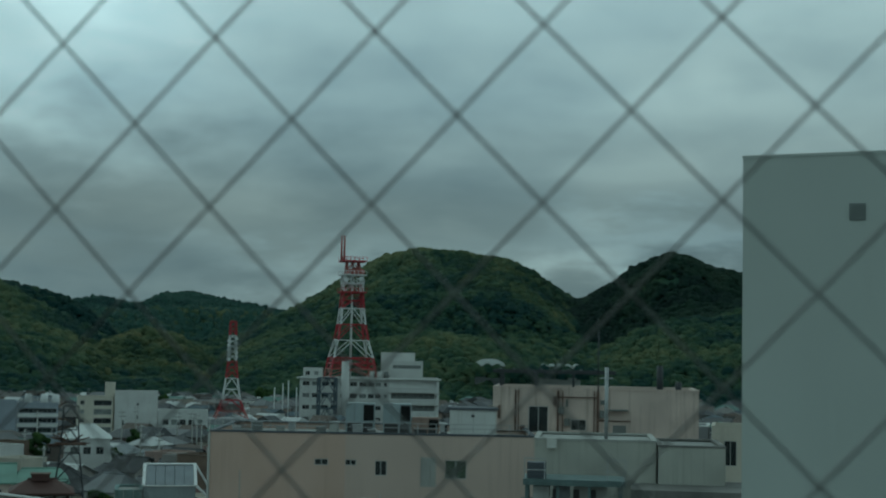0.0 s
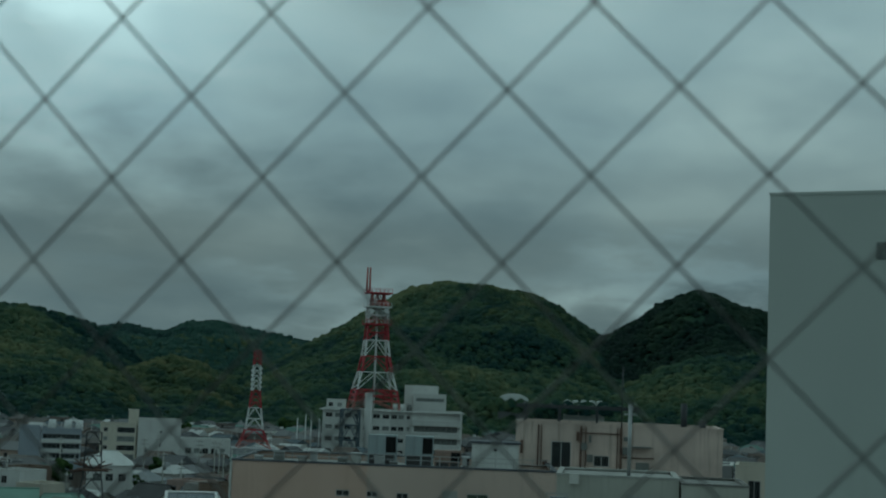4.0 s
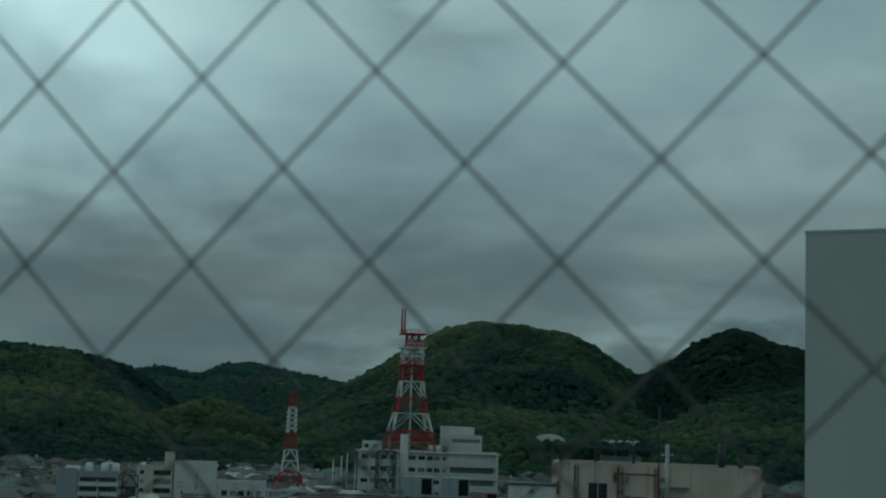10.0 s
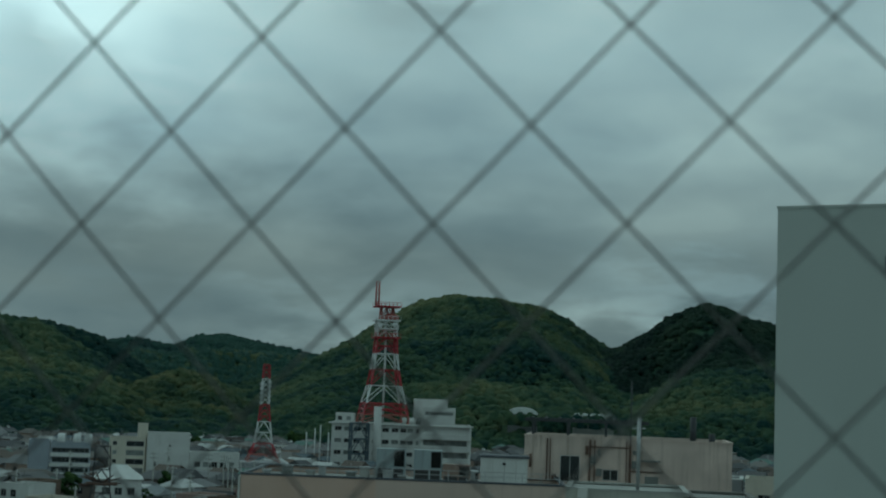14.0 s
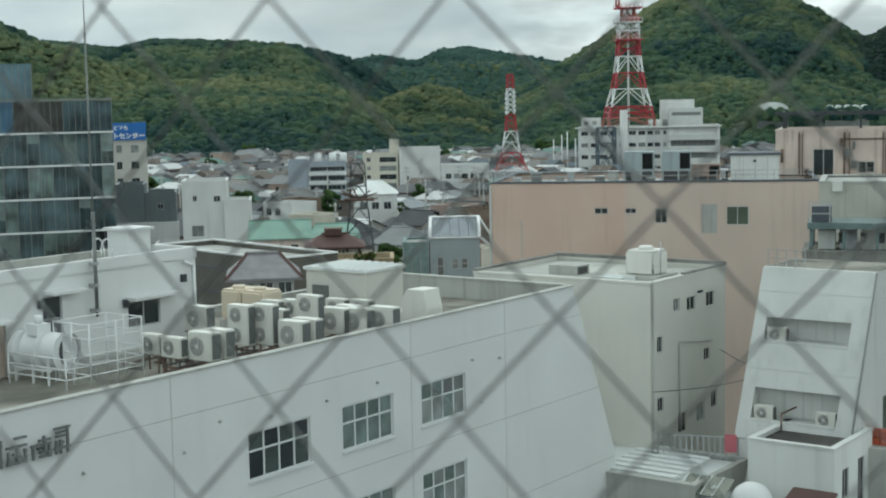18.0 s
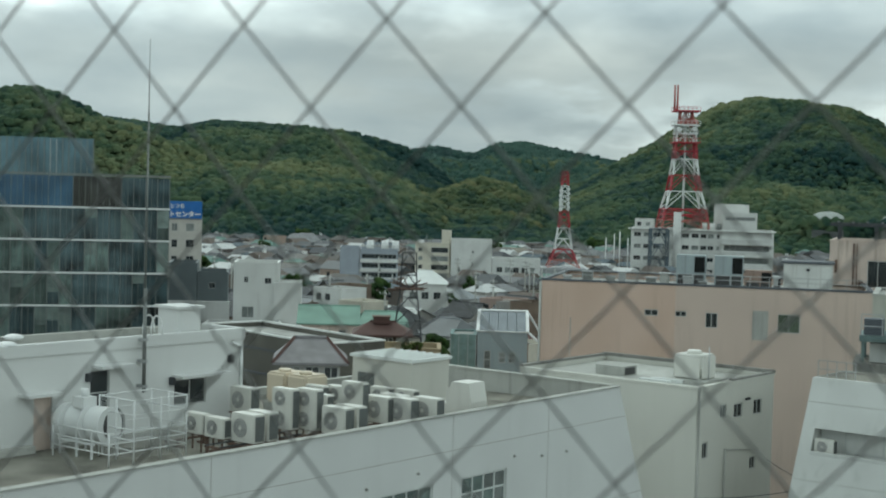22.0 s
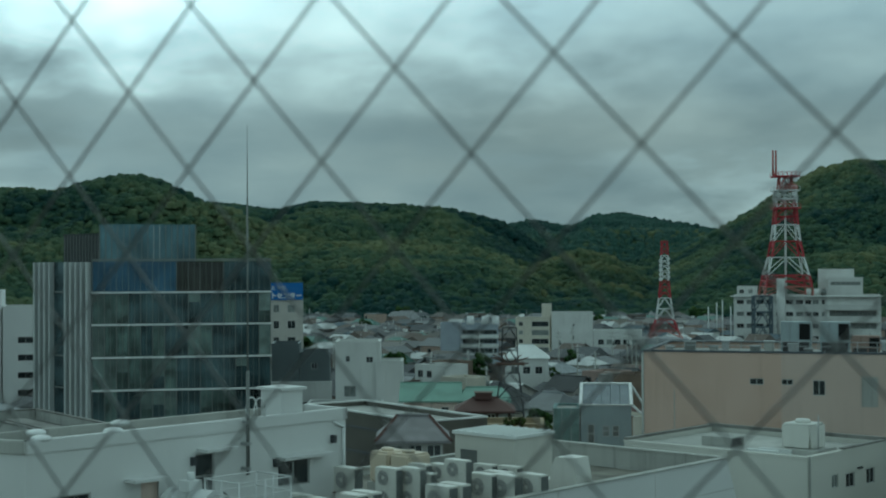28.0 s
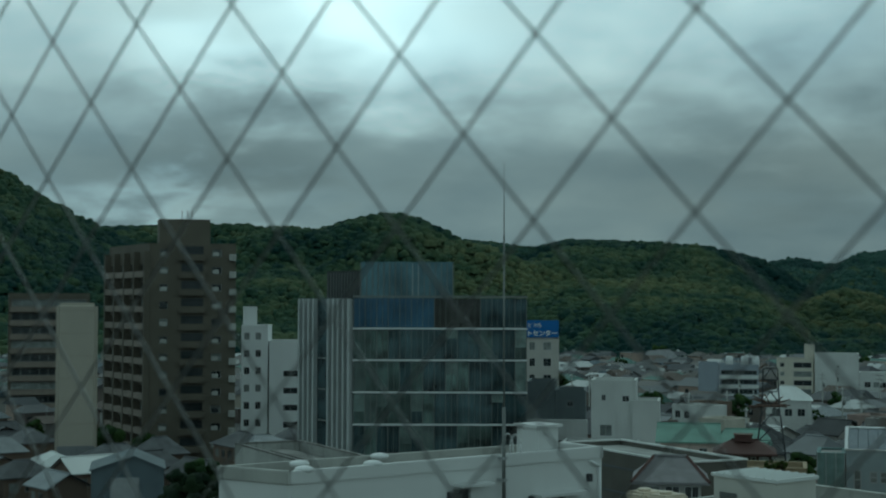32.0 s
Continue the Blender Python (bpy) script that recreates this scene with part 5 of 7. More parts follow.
# openings are flat dark plates, their inner shade given by colour
for x in (0.9, 1.9, 2.7):
    boxpart("opening", (x + 0.05, x + 0.35, -0.02, 0.0, 0.3, 0.8), ACGRILL, und)

# white house with a sloping, stepped-out front
rb = thing("sloped_house", "white rendered house whose front slopes outwards to the street", "building", pose(2.13, 63.58, 0, 0, 0, GRID))
RW, RT, RS = 5.0, 17.4, 0.42


def ry(z):
    return -(RT - z) * RS


bm = bmesh.new()
rows = [RT, 15.35, 14.3, 12.5, 11.15, 9.0, 6.0, 0.0]
lo_x, hi_x = 0.55, 4.3
for za, zb in zip(rows, rows[1:]):
    xs = (0, lo_x, hi_x, RW)
    hole = (za, zb) in ((15.35, 14.3), (12.5, 11.15))
    for xa, xb in zip(xs, xs[1:]):
        if hole and xa == lo_x:
            y1 = ry(zb) + 1.1
            quadf(bm, (xa, ry(zb), zb), (xb, ry(zb), zb), (xb, y1, zb), (xa, y1, zb))
            quadf(bm, (xa, y1, zb), (xb, y1, zb), (xb, y1, za), (xa, y1, za))
            quadf(bm, (xa, y1, za), (xb, y1, za), (xb, ry(za), za), (xa, ry(za), za))
            quadf(bm, (xa, ry(zb), zb), (xa, y1, zb), (xa, y1, za), (xa, ry(za), za))
            quadf(bm, (xb, y1, zb), (xb, ry(zb), zb), (xb, ry(za), za), (xb, y1, za))
        else:
            quadf(bm, (xa, ry(zb), zb), (xb, ry(zb), zb), (xb, ry(za), za), (xa, ry(za), za))
quadf(bm, (RW, ry(0), 0), (RW, 3.6, 0), (RW, 3.6, RT), (RW, 0, RT))
quadf(bm, (0, 3.6, 0), (0, ry(0), 0), (0, 0, RT), (0, 3.6, RT))
quadf(bm, (RW, 3.6, 0), (0, 3.6, 0), (0, 3.6, RT), (RW, 3.6, RT))
part("wall", bm, WHITE2, rb)
bm = bmesh.new()
quadf(bm, (0, 0.2, RT - 0.02), (RW, 0.2, RT - 0.02), (RW, 3.6, RT - 0.02), (0, 3.6, RT - 0.02))
part("roof", bm, DECK, rb, "dark flat roof")
bm = bmesh.new()
box(bm, 0, RW, 0.003, 0.2, RT - 0.3, RT + 0.003)
part("parapet", bm, WHITE2, rb)
for z, zb in ((15.35, 14.3), (12.5, 11.15)):
    y1 = ry(zb) + 1.1
    window(rb, pose(lo_x + 1.1, y1 - 0.06, zb + 0.05), 1.7, z - zb - 0.15, 2, 1, OBSCURE)
    boxpart("balcony_kerb", (lo_x, hi_x, ry(zb - 0.04), ry(zb - 0.04) + 0.12, zb - 0.03, zb + 0.12), WHITE2, rb)
for z in (16.4, 13.25, 10.4):
    boxpart("joint", (0.02, RW - 0.02, ry(z) - 0.008, ry(z) + 0.02, z - 0.012, z + 0.012), PALECON, rb)
bm = bmesh.new()
tube(bm, (RW + 0.05, ry(RT) - 0.05, RT), (RW + 0.05, ry(6) - 0.05, 6), 0.05, 6)
part("edge_trim", bm, SIGNGREY, rb)
boxpart("green_door", (RW, RW + 0.04, 1.0, 1.8, 10.2, 12.0), GREENGLASS, rb)
rr = thing("terrace_railing", "thin steel railing on the white house roof", "railing", pose(2.3, 63.6, RT, 0, 0, GRID))
for k in range(5):
    boxpart("post", (k * 0.42, k * 0.42 + 0.03, 0.05, 0.08, 0, 0.75), STEEL, rr)
for z in (0.35, 0.72):
    boxpart("rail", (0, 1.72, 0.05, 0.08, z, z + 0.03), STEEL, rr)
RB = pose(2.13, 63.58, 0, 0, 0, GRID)
copy_thing(ac1, RB @ pose(lo_x + 0.08, ry(14.3) + 0.25, 14.3 - 0.53))
copy_thing(ac1, RB @ pose(lo_x + 0.08, ry(11.15) + 0.25, 11.15 - 0.53))
copy_thing(ac1, RB @ pose(hi_x - 0.95, ry(11.15) + 0.25, 11.15 - 0.53))

low = block("low_annexe", "white rendered low annexe with a flat walled roof", "building", 1.35, 57.9, GRID, 3.6, 4.2, 11.05, WHITE2, DARKDECK, rights=((0.9, 1.6, 8.9, 10.1), (2.6, 3.3, 8.2, 10.2)), parapet=0.12)
bm = bmesh.new()
for p_, q_ in (((0.4, 2.4, 11.0), (0.4, 2.4, 11.7)), ((0.4, 4.0, 11.0), (0.4, 4.0, 11.7)), ((0.4, 2.4, 11.7), (0.4, 4.0, 11.7)), ((0.4, 4.0, 11.7), (3.2, 4.0, 11.7)), ((3.2, 4.0, 11.7), (3.2, 4.0, 11.0))):
    tube(bm, p_, q_, 0.04, 6)
part("terrace_rail", bm, RUST, low, "rusty terrace rail")
red = thing("red_lean_to", "small lean-to with a dark red metal roof", "lean-to", pose(2.6, 55.0, 0, 0, 0, GRID))
boxpart("wall", (0, 1.5, 0, 1.3, 0, 9.1), WHITE2, red)
bm = bmesh.new()
quadf(bm, (-0.15, -0.25, 9.12), (1.65, -0.25, 9.12), (1.65, 1.4, 9.6), (-0.15, 1.4, 9.6))
quadf(bm, (-0.15, -0.25, 9.06), (-0.15, 1.4, 9.54), (1.65, 1.4, 9.54), (1.65, -0.25, 9.06))
quadf(bm, (-0.15, -0.25, 9.06), (1.65, -0.25, 9.06), (1.65, -0.25, 9.12), (-0.15, -0.25, 9.12))
part("roof", bm, BROWN_ROOF, red)
for k in range(7):
    boxpart("roof_rib", (-0.1 + k * 0.28, -0.06 + k * 0.28, -0.27, 1.4, 0.0, 0.05), BROWN_ROOF, red, "", Matrix.Translation((0, 0, 9.14)) @ Matrix.Rotation(math.atan2(0.48, 1.65), 4, "X"))
for x, y, r, lab in ((1.45, 55.9, 0.85, "round white storage tank with a domed top"), (0.1, 56.3, 0.62, "smaller round white storage tank")):
    o = thing("storage_tank", lab, "tank", pose(x, y, 0), "white tanks in the yard")
    bm = bmesh.new()
    bmesh.ops.create_uvsphere(bm, u_segments=28, v_segments=14, radius=r)
    bmesh.ops.translate(bm, verts=bm.verts, vec=(0, 0, 9.0))
    for f in bm.faces:
        f.smooth = True
    part("dome", bm, WHITESTEEL, o)
    bm = bmesh.new()
    tube(bm, (0, 0, 0), (0, 0, 9.0), r, 28)
    part("tank_wall", bm, WHITESTEEL, o)
yard = block("low_shop", "low shop with a pale metal roof behind the bank", "building", -6.6, 58.6, GRID, 6.5, 5.0, 9.6, PALECON, PALE_ROOF, parapet=0.1)
for k in range(6):
    o = thing("roof_skylight", "long pale roof panel on the low shop", "skylight", pose(-4.6 + k * 0.25, 58.0 + k * 0.62, 9.7, 0, 0, GRID), "panels on the low shop")
    boxpart("panel", (0, 3.4, 0, 0.35, 0, 0.08), PALE_ROOF, o)
sky2 = thing("glazed_rooflight", "slanted glass rooflight with pale bars", "skylight", pose(-1.4, 56.2, 9.3, 0, 0, GRID))
for k in range(4):
    boxpart("pane", (k * 0.5, k * 0.5 + 0.46, 0, 1.2, 0, 0.03), GREENGLASS, sky2, "", pose(0, 0, 0, 24, 0, 0))
    boxpart("bar", (k * 0.5 - 0.04, k * 0.5, -0.02, 1.22, 0.0, 0.06), WHITESTEEL, sky2, "", pose(0, 0, 0, 24, 0, 0))
fence = thing("yard_railing", "white slatted railing with a pink board", "railing", pose(-2.6, 60.6, 9.6, 0, 0, -8))
for k in range(16):
    boxpart("slat", (k * 0.24, k * 0.24 + 0.07, 0, 0.04, 0, 1.0), STEEL, fence)
for z in (0.1, 0.95):
    boxpart("rail", (-0.05, 3.9, 0.04, 0.08, z, z + 0.06), STEEL, fence)
pk = thing("pink_board", "faded pink plastic board on the railing", "board", pose(0.45, 60.0, 10.0, 0, 0, -8))
boxpart("board", (0, 0.5, 0, 0.06, 0, 0.75), PINKBOX, pk)
cr = thing("crate_stack", "orange plastic crates stacked on a landing", "crate", pose(6.2, 60.4, 10.4, 0, 0, GRID))
for k in range(2):
    for j in range(2):
        boxpart("crate", (k * 0.6, k * 0.6 + 0.55, 0, 0.4, j * 0.33, j * 0.33 + 0.3), ORANGE, cr)
boxpart("landing", (-0.5, 2.5, -0.6, 1.5, -10.4, -0.005), PALECON, cr, "concrete landing")

block("cream_side_house", "cream rendered house with a tall dark stair window", "building", 22.6, 117.0, -12, 6.0, 6.0, 19.0, CREAM, FLATROOF, fronts=((1.0, 2.0, 15.9, 17.9), (1.0, 2.0, 12.6, 14.6)), parapet=0.2)
block("cream_side_annexe", "low flat-roofed annexe with a white coping", "building", 20.3, 119.0, -12, 2.4, 5.0, 18.9, GREY, PALE_ROOF, parapet=0.1, cap=WHITE2)

# dark concrete flats with deep balconies
df = thing("concrete_flats", "weathered concrete flats with deep balconies", "building", pose(9.76, 71.0, 0, 0, 0, -8))
bm = bmesh.new()
holes = [(0.62, 6.4, z, z + 1.5) for z in (15.3, 12.25, 9.2, 6.15)]
wall_face(bm, pose(0, 0, 0), 7, 18.2, holes, 2.6)
wall_face(bm, face_m("left", 7, 6, 0, 0), 6, 18.2, ())
wall_face(bm, face_m("right", 7, 6, 0, 0), 6, 18.2, ())
wall_face(bm, face_m("back", 7, 6, 0, 0), 7, 18.2, ())
quadf(bm, (0, 0, 18.2), (7, 0, 18.2), (7, 6, 18.2), (0, 6, 18.2))
part("wall", bm, CONCRETE, df)
for z in (15.3, 12.25, 9.2):
    boxpart("balcony_front", (0.7, 6.35, -0.08, 0.0, z - 1.25, z - 0.08), PALECON, df, "pale balcony parapet")
    for x in (1.5, 2.7, 4.3):
        boxpart("balcony_window", (x, x + 1.0, 2.5, 2.58, z + 0.05, z + 1.35), GLASS, df)
    boxpart("balcony_slab", (0.66, 6.38, 0.004, 2.5, z - 0.08, z + 0.004), CONCRETE, df)
    boxpart("laundry_pole", (0.9, 5.8, 0.35, 0.38, z + 1.15, z + 1.18), STEEL, df)
boxpart("drain", (0.2, 0.32, -0.1, 0, 2, 17), PALECON, df)
copy_thing(ac1, pose(9.76, 71, 0, 0, 0, -8) @ pose(2.2, 0.2, 12.25 - 0.53))

# tall blank slab close by
sl = thing("blank_tower", "tall blank grey-green stair tower", "building", pose(7.42, 34.74, 0, 0, 0, GRID))
boxpart("wall", (0, 3.48, 0, 4.5, 0, 29.75), SLAB, sl)
boxpart("coping", (-0.02, 3.5, -0.02, 4.52, 29.75, 29.82), SLAB, sl)
bm = bmesh.new()
box(bm, 2.55, 2.93, -0.03, 0.0, 28.18, 28.58)
for k in range(6):
    box(bm, 2.58, 2.90, -0.055, -0.03, 28.21 + k * 0.06, 28.24 + k * 0.06)
part("wall_vent", bm, mat("grey_green_louvre", (0.24, 0.265, 0.25), 0.6, var=0.1, bump=0.0), sl, "dark louvred wall vent")
wire_c = thing("overhead_cable", "thin dark overhead cable", "cable", Matrix())
for a, b, sag in (((-2.5, 59.5, 12.6), (2.0, 62.5, 12.75), 0.12), ((0.3, 66, 13.3), (2.2, 63, 12.9), 0.1)):
    bm = bmesh.new()
    pts = [Vector(a).lerp(Vector(b), t / 10) - Vector((0, 0, sag * math.sin(math.pi * t / 10))) for t in range(11)]
    for p, q in zip(pts, pts[1:]):
        tube(bm, p, q, 0.018, 5, caps=False)
    part("cable", bm, BLACKSTEEL, wire_c)


# ---- middle distance ----
def edge_m(p, q, z=0.0):
    """Pose on the wall from plan point p to q: x along it, +y into the building."""
    return pose(p[0], p[1], z, 0, 0, math.degrees(math.atan2(q[1] - p[1], q[0] - p[0])))


def prism(name, label, category, pts, h, wall, holes=None, roofmat=None, rim=0.4, win=(2, 1), glass=None, group="", depth=0.15):
    """A flat-roofed building on a plan outline, counter-clockwise. holes: edge number -> recesses."""
    holes = holes or {}
    base = Vector((pts[0][0], pts[0][1], 0))
    th = thing(name, label, category, Matrix.Translation(base), group)
    loc = [(p[0] - base.x, p[1] - base.y) for p in pts]
    bm = bmesh.new()
    n = len(loc)
    for i in range(n):
        p, q = loc[i], loc[(i + 1) % n]
        wall_face(bm, edge_m(p, q), math.dist(p, q), h, holes.get(i, ()), depth)
    part("wall", bm, wall, th)
    bm = bmesh.new()
    bm.faces.new([bm.verts.new((p[0], p[1], h - rim)) for p in loc])
    part("roof", bm, roofmat or FLATROOF, th)
    bm = bmesh.new()
    for i in range(n):
        p, q = loc[i], loc[(i + 1) % n]
        m = edge_m(p, q)
        L = math.dist(p, q)
        for a, b in (((0, -0.04, h), (L, 0.25, h + 0.12)),):
            v = [bm.verts.new(m @ Vector(c)) for c in ((a[0], a[1], a[2]), (b[0], a[1], a[2]), (b[0], b[1], a[2]), (a[0], b[1], a[2]), (a[0], a[1], b[2]), (b[0], a[1], b[2]), (b[0], b[1], b[2]), (a[0], b[1], b[2]))]
            for f in ((3, 2, 1, 0), (4, 5, 6, 7), (0, 1, 5, 4), (1, 2, 6, 5), (2, 3, 7, 6), (3, 0, 4, 7)):
                bm.faces.new([v[k] for k in f])
    part("coping", bm, wall, th)
    k = 0
    for i, hs in holes.items():
        m = edge_m(loc[i], loc[(i + 1) % n])
        for a, b, c, e in hs:
            k += 1
            window(th, m @ pose(a, 0, c), b - a, e - c, win[0], win[1], glass or (CURTAIN if k * 7 % 3 == 0 else GLASS), depth)
    return th


# glass office tower
GL, GC, GR = (-94.4, 148.6), (-83.07, 142.2), (-65.5, 151.1)
gt = thing("glass_office", "dark glass office block with white floor lines", "building", pose(GC[0], GC[1], 0))
lp = [(0, 0), (GR[0] - GC[0], GR[1] - GC[1]), (GR[0] - GC[0] - 7, GR[1] - GC[1] + 16), (GL[0] - GC[0] + 4, GL[1] - GC[1] + 16), (GL[0] - GC[0], GL[1] - GC[1])]
bm = bmesh.new()
for i in range(5):
    p, q = lp[i], lp[(i + 1) % 5]
    wall_face(bm, edge_m(p, q) @ pose(0, 0.3, 0), math.dist(p, q), 25.3, ())
bm.faces.new([bm.verts.new((p[0], p[1], 25.0)) for p in lp])
part("core", bm, DARKGREY, gt, "dark interior behind the glass")
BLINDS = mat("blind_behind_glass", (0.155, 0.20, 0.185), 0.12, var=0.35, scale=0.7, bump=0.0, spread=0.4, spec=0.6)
BROWNGLASS = mat("brown_tinted_glass", (0.062, 0.064, 0.058), 0.06, metal=0.3, var=0.4, scale=0.5, bump=0.0, spec=0.6)
levels = [3.8, 7.45, 11.1, 14.75, 18.4, 22.0, 25.5]
fmx = edge_m(lp[0], lp[1])
FW = math.dist(lp[0], lp[1])
random.seed(21)
for j in range(len(levels) - 1):
    z0, z1 = levels[j], levels[j + 1]
    n = 15
    for i in range(n):
        x0, x1 = FW * i / n, FW * (i + 1) / n
        bm = bmesh.new()
        box(bm, x0 + 0.03, x1 - 0.03, 0.10, 0.16, z0 + 0.08, z1 - 0.08)
        t = random.uniform(-0.25, 0.25)
        # pane colours alternate at random to read as varied reflections
        m = (BLUEGLASS if i < 7 else BROWNGLASS if i < 11 else CURTWALL) if j == 5 else CURTAIN2 if i < 3 and j > 1 else (CURTWALL if random.random() < 0.74 else CURTAIN2)
        part("pane", bm, m, gt, "", fmx @ pose(x0, 0, 0) @ pose(-x0, 0, 0, 0, 0, t))
        # blinds added at random for the paler patches in the glass
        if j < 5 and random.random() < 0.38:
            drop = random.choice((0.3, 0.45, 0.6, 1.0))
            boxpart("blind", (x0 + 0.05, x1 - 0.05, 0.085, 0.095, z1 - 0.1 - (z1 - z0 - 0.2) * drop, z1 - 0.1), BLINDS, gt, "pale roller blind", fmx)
    boxpart("floor_line", (-0.1, FW + 0.1, -0.12, 0.12, z0 - 0.10, z0 + 0.10), WHITESTEEL, gt, "", fmx)
    for i in range(0, n + 1, 1):
        x0 = FW * i / n
        boxpart("mullion", (x0 - 0.035, x0 + 0.035, 0.02, 0.12, z0 + 0.1, z1 - 0.1), SIGNGREY, gt, "", fmx)
boxpart("roof_edge", (-0.1, FW + 0.1, -0.05, 0.3, 25.5, 25.75), SIGNGREY, gt, "", fmx)
lm = edge_m(lp[4], lp[0])
LW = math.dist(lp[4], lp[0])
for j in range(len(levels) - 1):
    z0, z1 = levels[j], levels[j + 1]
    boxpart("floor_line", (0, LW, -0.05, 0.15, z0 - 0.08, z0 + 0.08), SIGNGREY, gt, "", lm)
    bm = bmesh.new()
    box(bm, 0, LW, 0.15, 0.2, z0 + 0.08, z1 - 0.08)
    part("side_glazing", bm, CURTWALL, gt, "", lm)
FIN = mat("pale_aluminium_fin", (0.50, 0.52, 0.51), 0.5, metal=0.2, var=0.08, scale=0.6, bump=0.0)
for k in range(11):
    if k in (4, 5):
        continue
    x = LW * (k + 0.5) / 11
    boxpart("fin", (x - 0.19, x + 0.19, -0.42, 0.14, 3.8, 25.4), FIN, gt, "pale vertical fin", lm)
for j in range(len(levels) - 1):
    for i in range(15):
        x = FW * (i + 0.5) / 15
        boxpart("thin_mullion", (x - 0.018, x + 0.018, 0.04, 0.10, levels[j] + 0.1, levels[j + 1] - 0.1), SIGNGREY, gt, "", fmx)
CYANGLASS = mat("pale_cyan_glass", (0.14, 0.24, 0.275), 0.06, metal=0.5, var=0.45, scale=0.35, bump=0.0, spec=0.7)
up = prism("glass_lantern", "blue glass plant storey on the office roof", "building", [(-83.0, 143.6), (-73.5, 148.4), (-77.1, 156.2), (-86.0, 151.5)], 29.5, CYANGLASS, {}, FLATROOF)
for k in range(17):
    boxpart("mullion", (k * 0.66, k * 0.66 + 0.10, -0.08, 0.0, 25.4, 29.5), STEEL if k in (9, 10) else SIGNGREY, up, "", edge_m((0, 0), (9.5, 4.8)))
gb = prism("roof_plant_screen", "dark grey plant screen on the office roof", "building", [(-92.0, 151.0), (-83.3, 146.0), (-82.5, 153.0), (-90.0, 157.0)], 28.6, mat("charcoal_louvre_screen", (0.055, 0.062, 0.060), 0.7, var=0.15, scale=0.8, streak=0.2))
for k in range(14):
    boxpart("screen_slat", (0.3 + k * 0.7, 0.42 + k * 0.7, -0.08, 0.0, 25.4, 28.5), SIGNGREY, gb, "", edge_m((0, 0), (8.7, -5.0)))

# brown apartment tower
AL, AC_, AR = (-163.0, 196.0), (-145.3, 184.4), (-134.4, 192.6)
FH = 2.78
fronts = []
for f in range(12):
    z = 1.6 + f * FH
    fronts += [(1.6, 2.9, z, z + 1.2), (9.8, 11.4, z, z + 1.2), (4.9, 8.6, z - 0.5, z + 1.5)]
balc = [(0.8 + k * 5.2, 5.4 + k * 5.2, 1.2 + f * FH, 3.2 + f * FH) for f in range(11) for k in range(4)]
apt = prism("brown_apartments", "tall brown tiled apartment tower with stacked balconies", "building", [AC_, AR, (AR[0] - 12, AR[1] + 16), (AL[0] + 4, AL[1] + 12), AL], 34.2, BROWNTILE, {0: [h for h in fronts if h[1] - h[0] < 3], 4: balc}, depth=0.9, glass=None)
m0, m4 = edge_m((0, 0), (AR[0] - AC_[0], AR[1] - AC_[1])), edge_m((AL[0] - AC_[0], AL[1] - AC_[1]), (0, 0))
for f in range(12):
    z = 1.1 + f * FH
    boxpart("balcony", (4.7, 8.8, -1.0, 0.0, z - 0.12, z + 0.85), BROWNTILE, apt, "brown balcony parapet", m0)
    boxpart("balcony_door", (5.0, 8.5, -0.03, 0.0, z + 0.9, z + 2.2), GLASS, apt, "", m0)
    # pale blocks stand for the air conditioner shelves at the windows
    for x in (1.6, 9.8):
        boxpart("window_shelf", (x + 0.15, x + 1.15, 0.02, 0.05, z + 0.62, z + 1.25), PALECON if (f * 3 + int(x)) % 5 else GLASS, apt, "pale shelf block at the window", m0)
    boxpart("end_balcony", (12.6, 13.7, -0.9, 0.3, z - 0.1, z + 0.95), PALECON, apt, "", m0)
for f in range(11):
    z = 1.2 + f * FH
    for k in range(4):
        boxpart("balcony", (0.7 + k * 5.2, 5.5 + k * 5.2, -0.9, 0.0, z - 0.15, z + 0.85), BROWNBALC, apt, "pale brown balcony front", m4)
        for w_ in (0.95, 2.9):
            boxpart("balcony_glass", (w_ + k * 5.2, w_ + 1.7 + k * 5.2, 0.80, 0.84, z + 0.1, z + 1.9), GLASS, apt, "", m4)
for k in range(5):
    boxpart("pier", (k * 5.2 + 0.05, k * 5.2 + 0.6, -0.95, 0.0, 0, 33), BROWNTILE, apt, "", m4)
pent_a = prism("lift_house", "brown tiled lift house on the apartment roof", "building", [(-147.7, 190.0), (-141.2, 195.0), (-145.5, 200.0), (-152.0, 195.0)], 38.4, BROWNTILE)
o = thing("roof_aerial", "small aerials on the lift house", "aerial", pose(-145.5, 193, 38.4))
for x in (0, 1.1, 2.0):
    boxpart("rod", (x, x + 0.08, 0, 0.08, 0, 1.6), STEEL, o)
apt2 = prism("brown_flats", "long brown block of flats with corridor balconies", "building", [(-206.2, 217.6), (-194.5, 228.0), (-206, 240), (-218, 230)], 26.5, BROWNTILE, {0: [(0.6, 15, 2 + f * 2.75, 3.4 + f * 2.75) for f in range(9)]}, depth=0.8, win=(8, 1))
for f in range(9):
    boxpart("balcony", (0.3, 15.4, -0.8, 0, 0.9 + f * 2.75, 1.9 + f * 2.75), BROWNBALC, apt2, "", edge_m((0, 0), (11.7, 10.4)))

# parking tower
pk2 = thing("parking_tower", "tall beige metal-clad parking tower with rounded corners", "building", pose(-136.3, 152.8, 0, 0, 0, 40.9))
bm = bmesh.new()
box(bm, 0, 5.6, 0, 6.0, 0, 24.8)
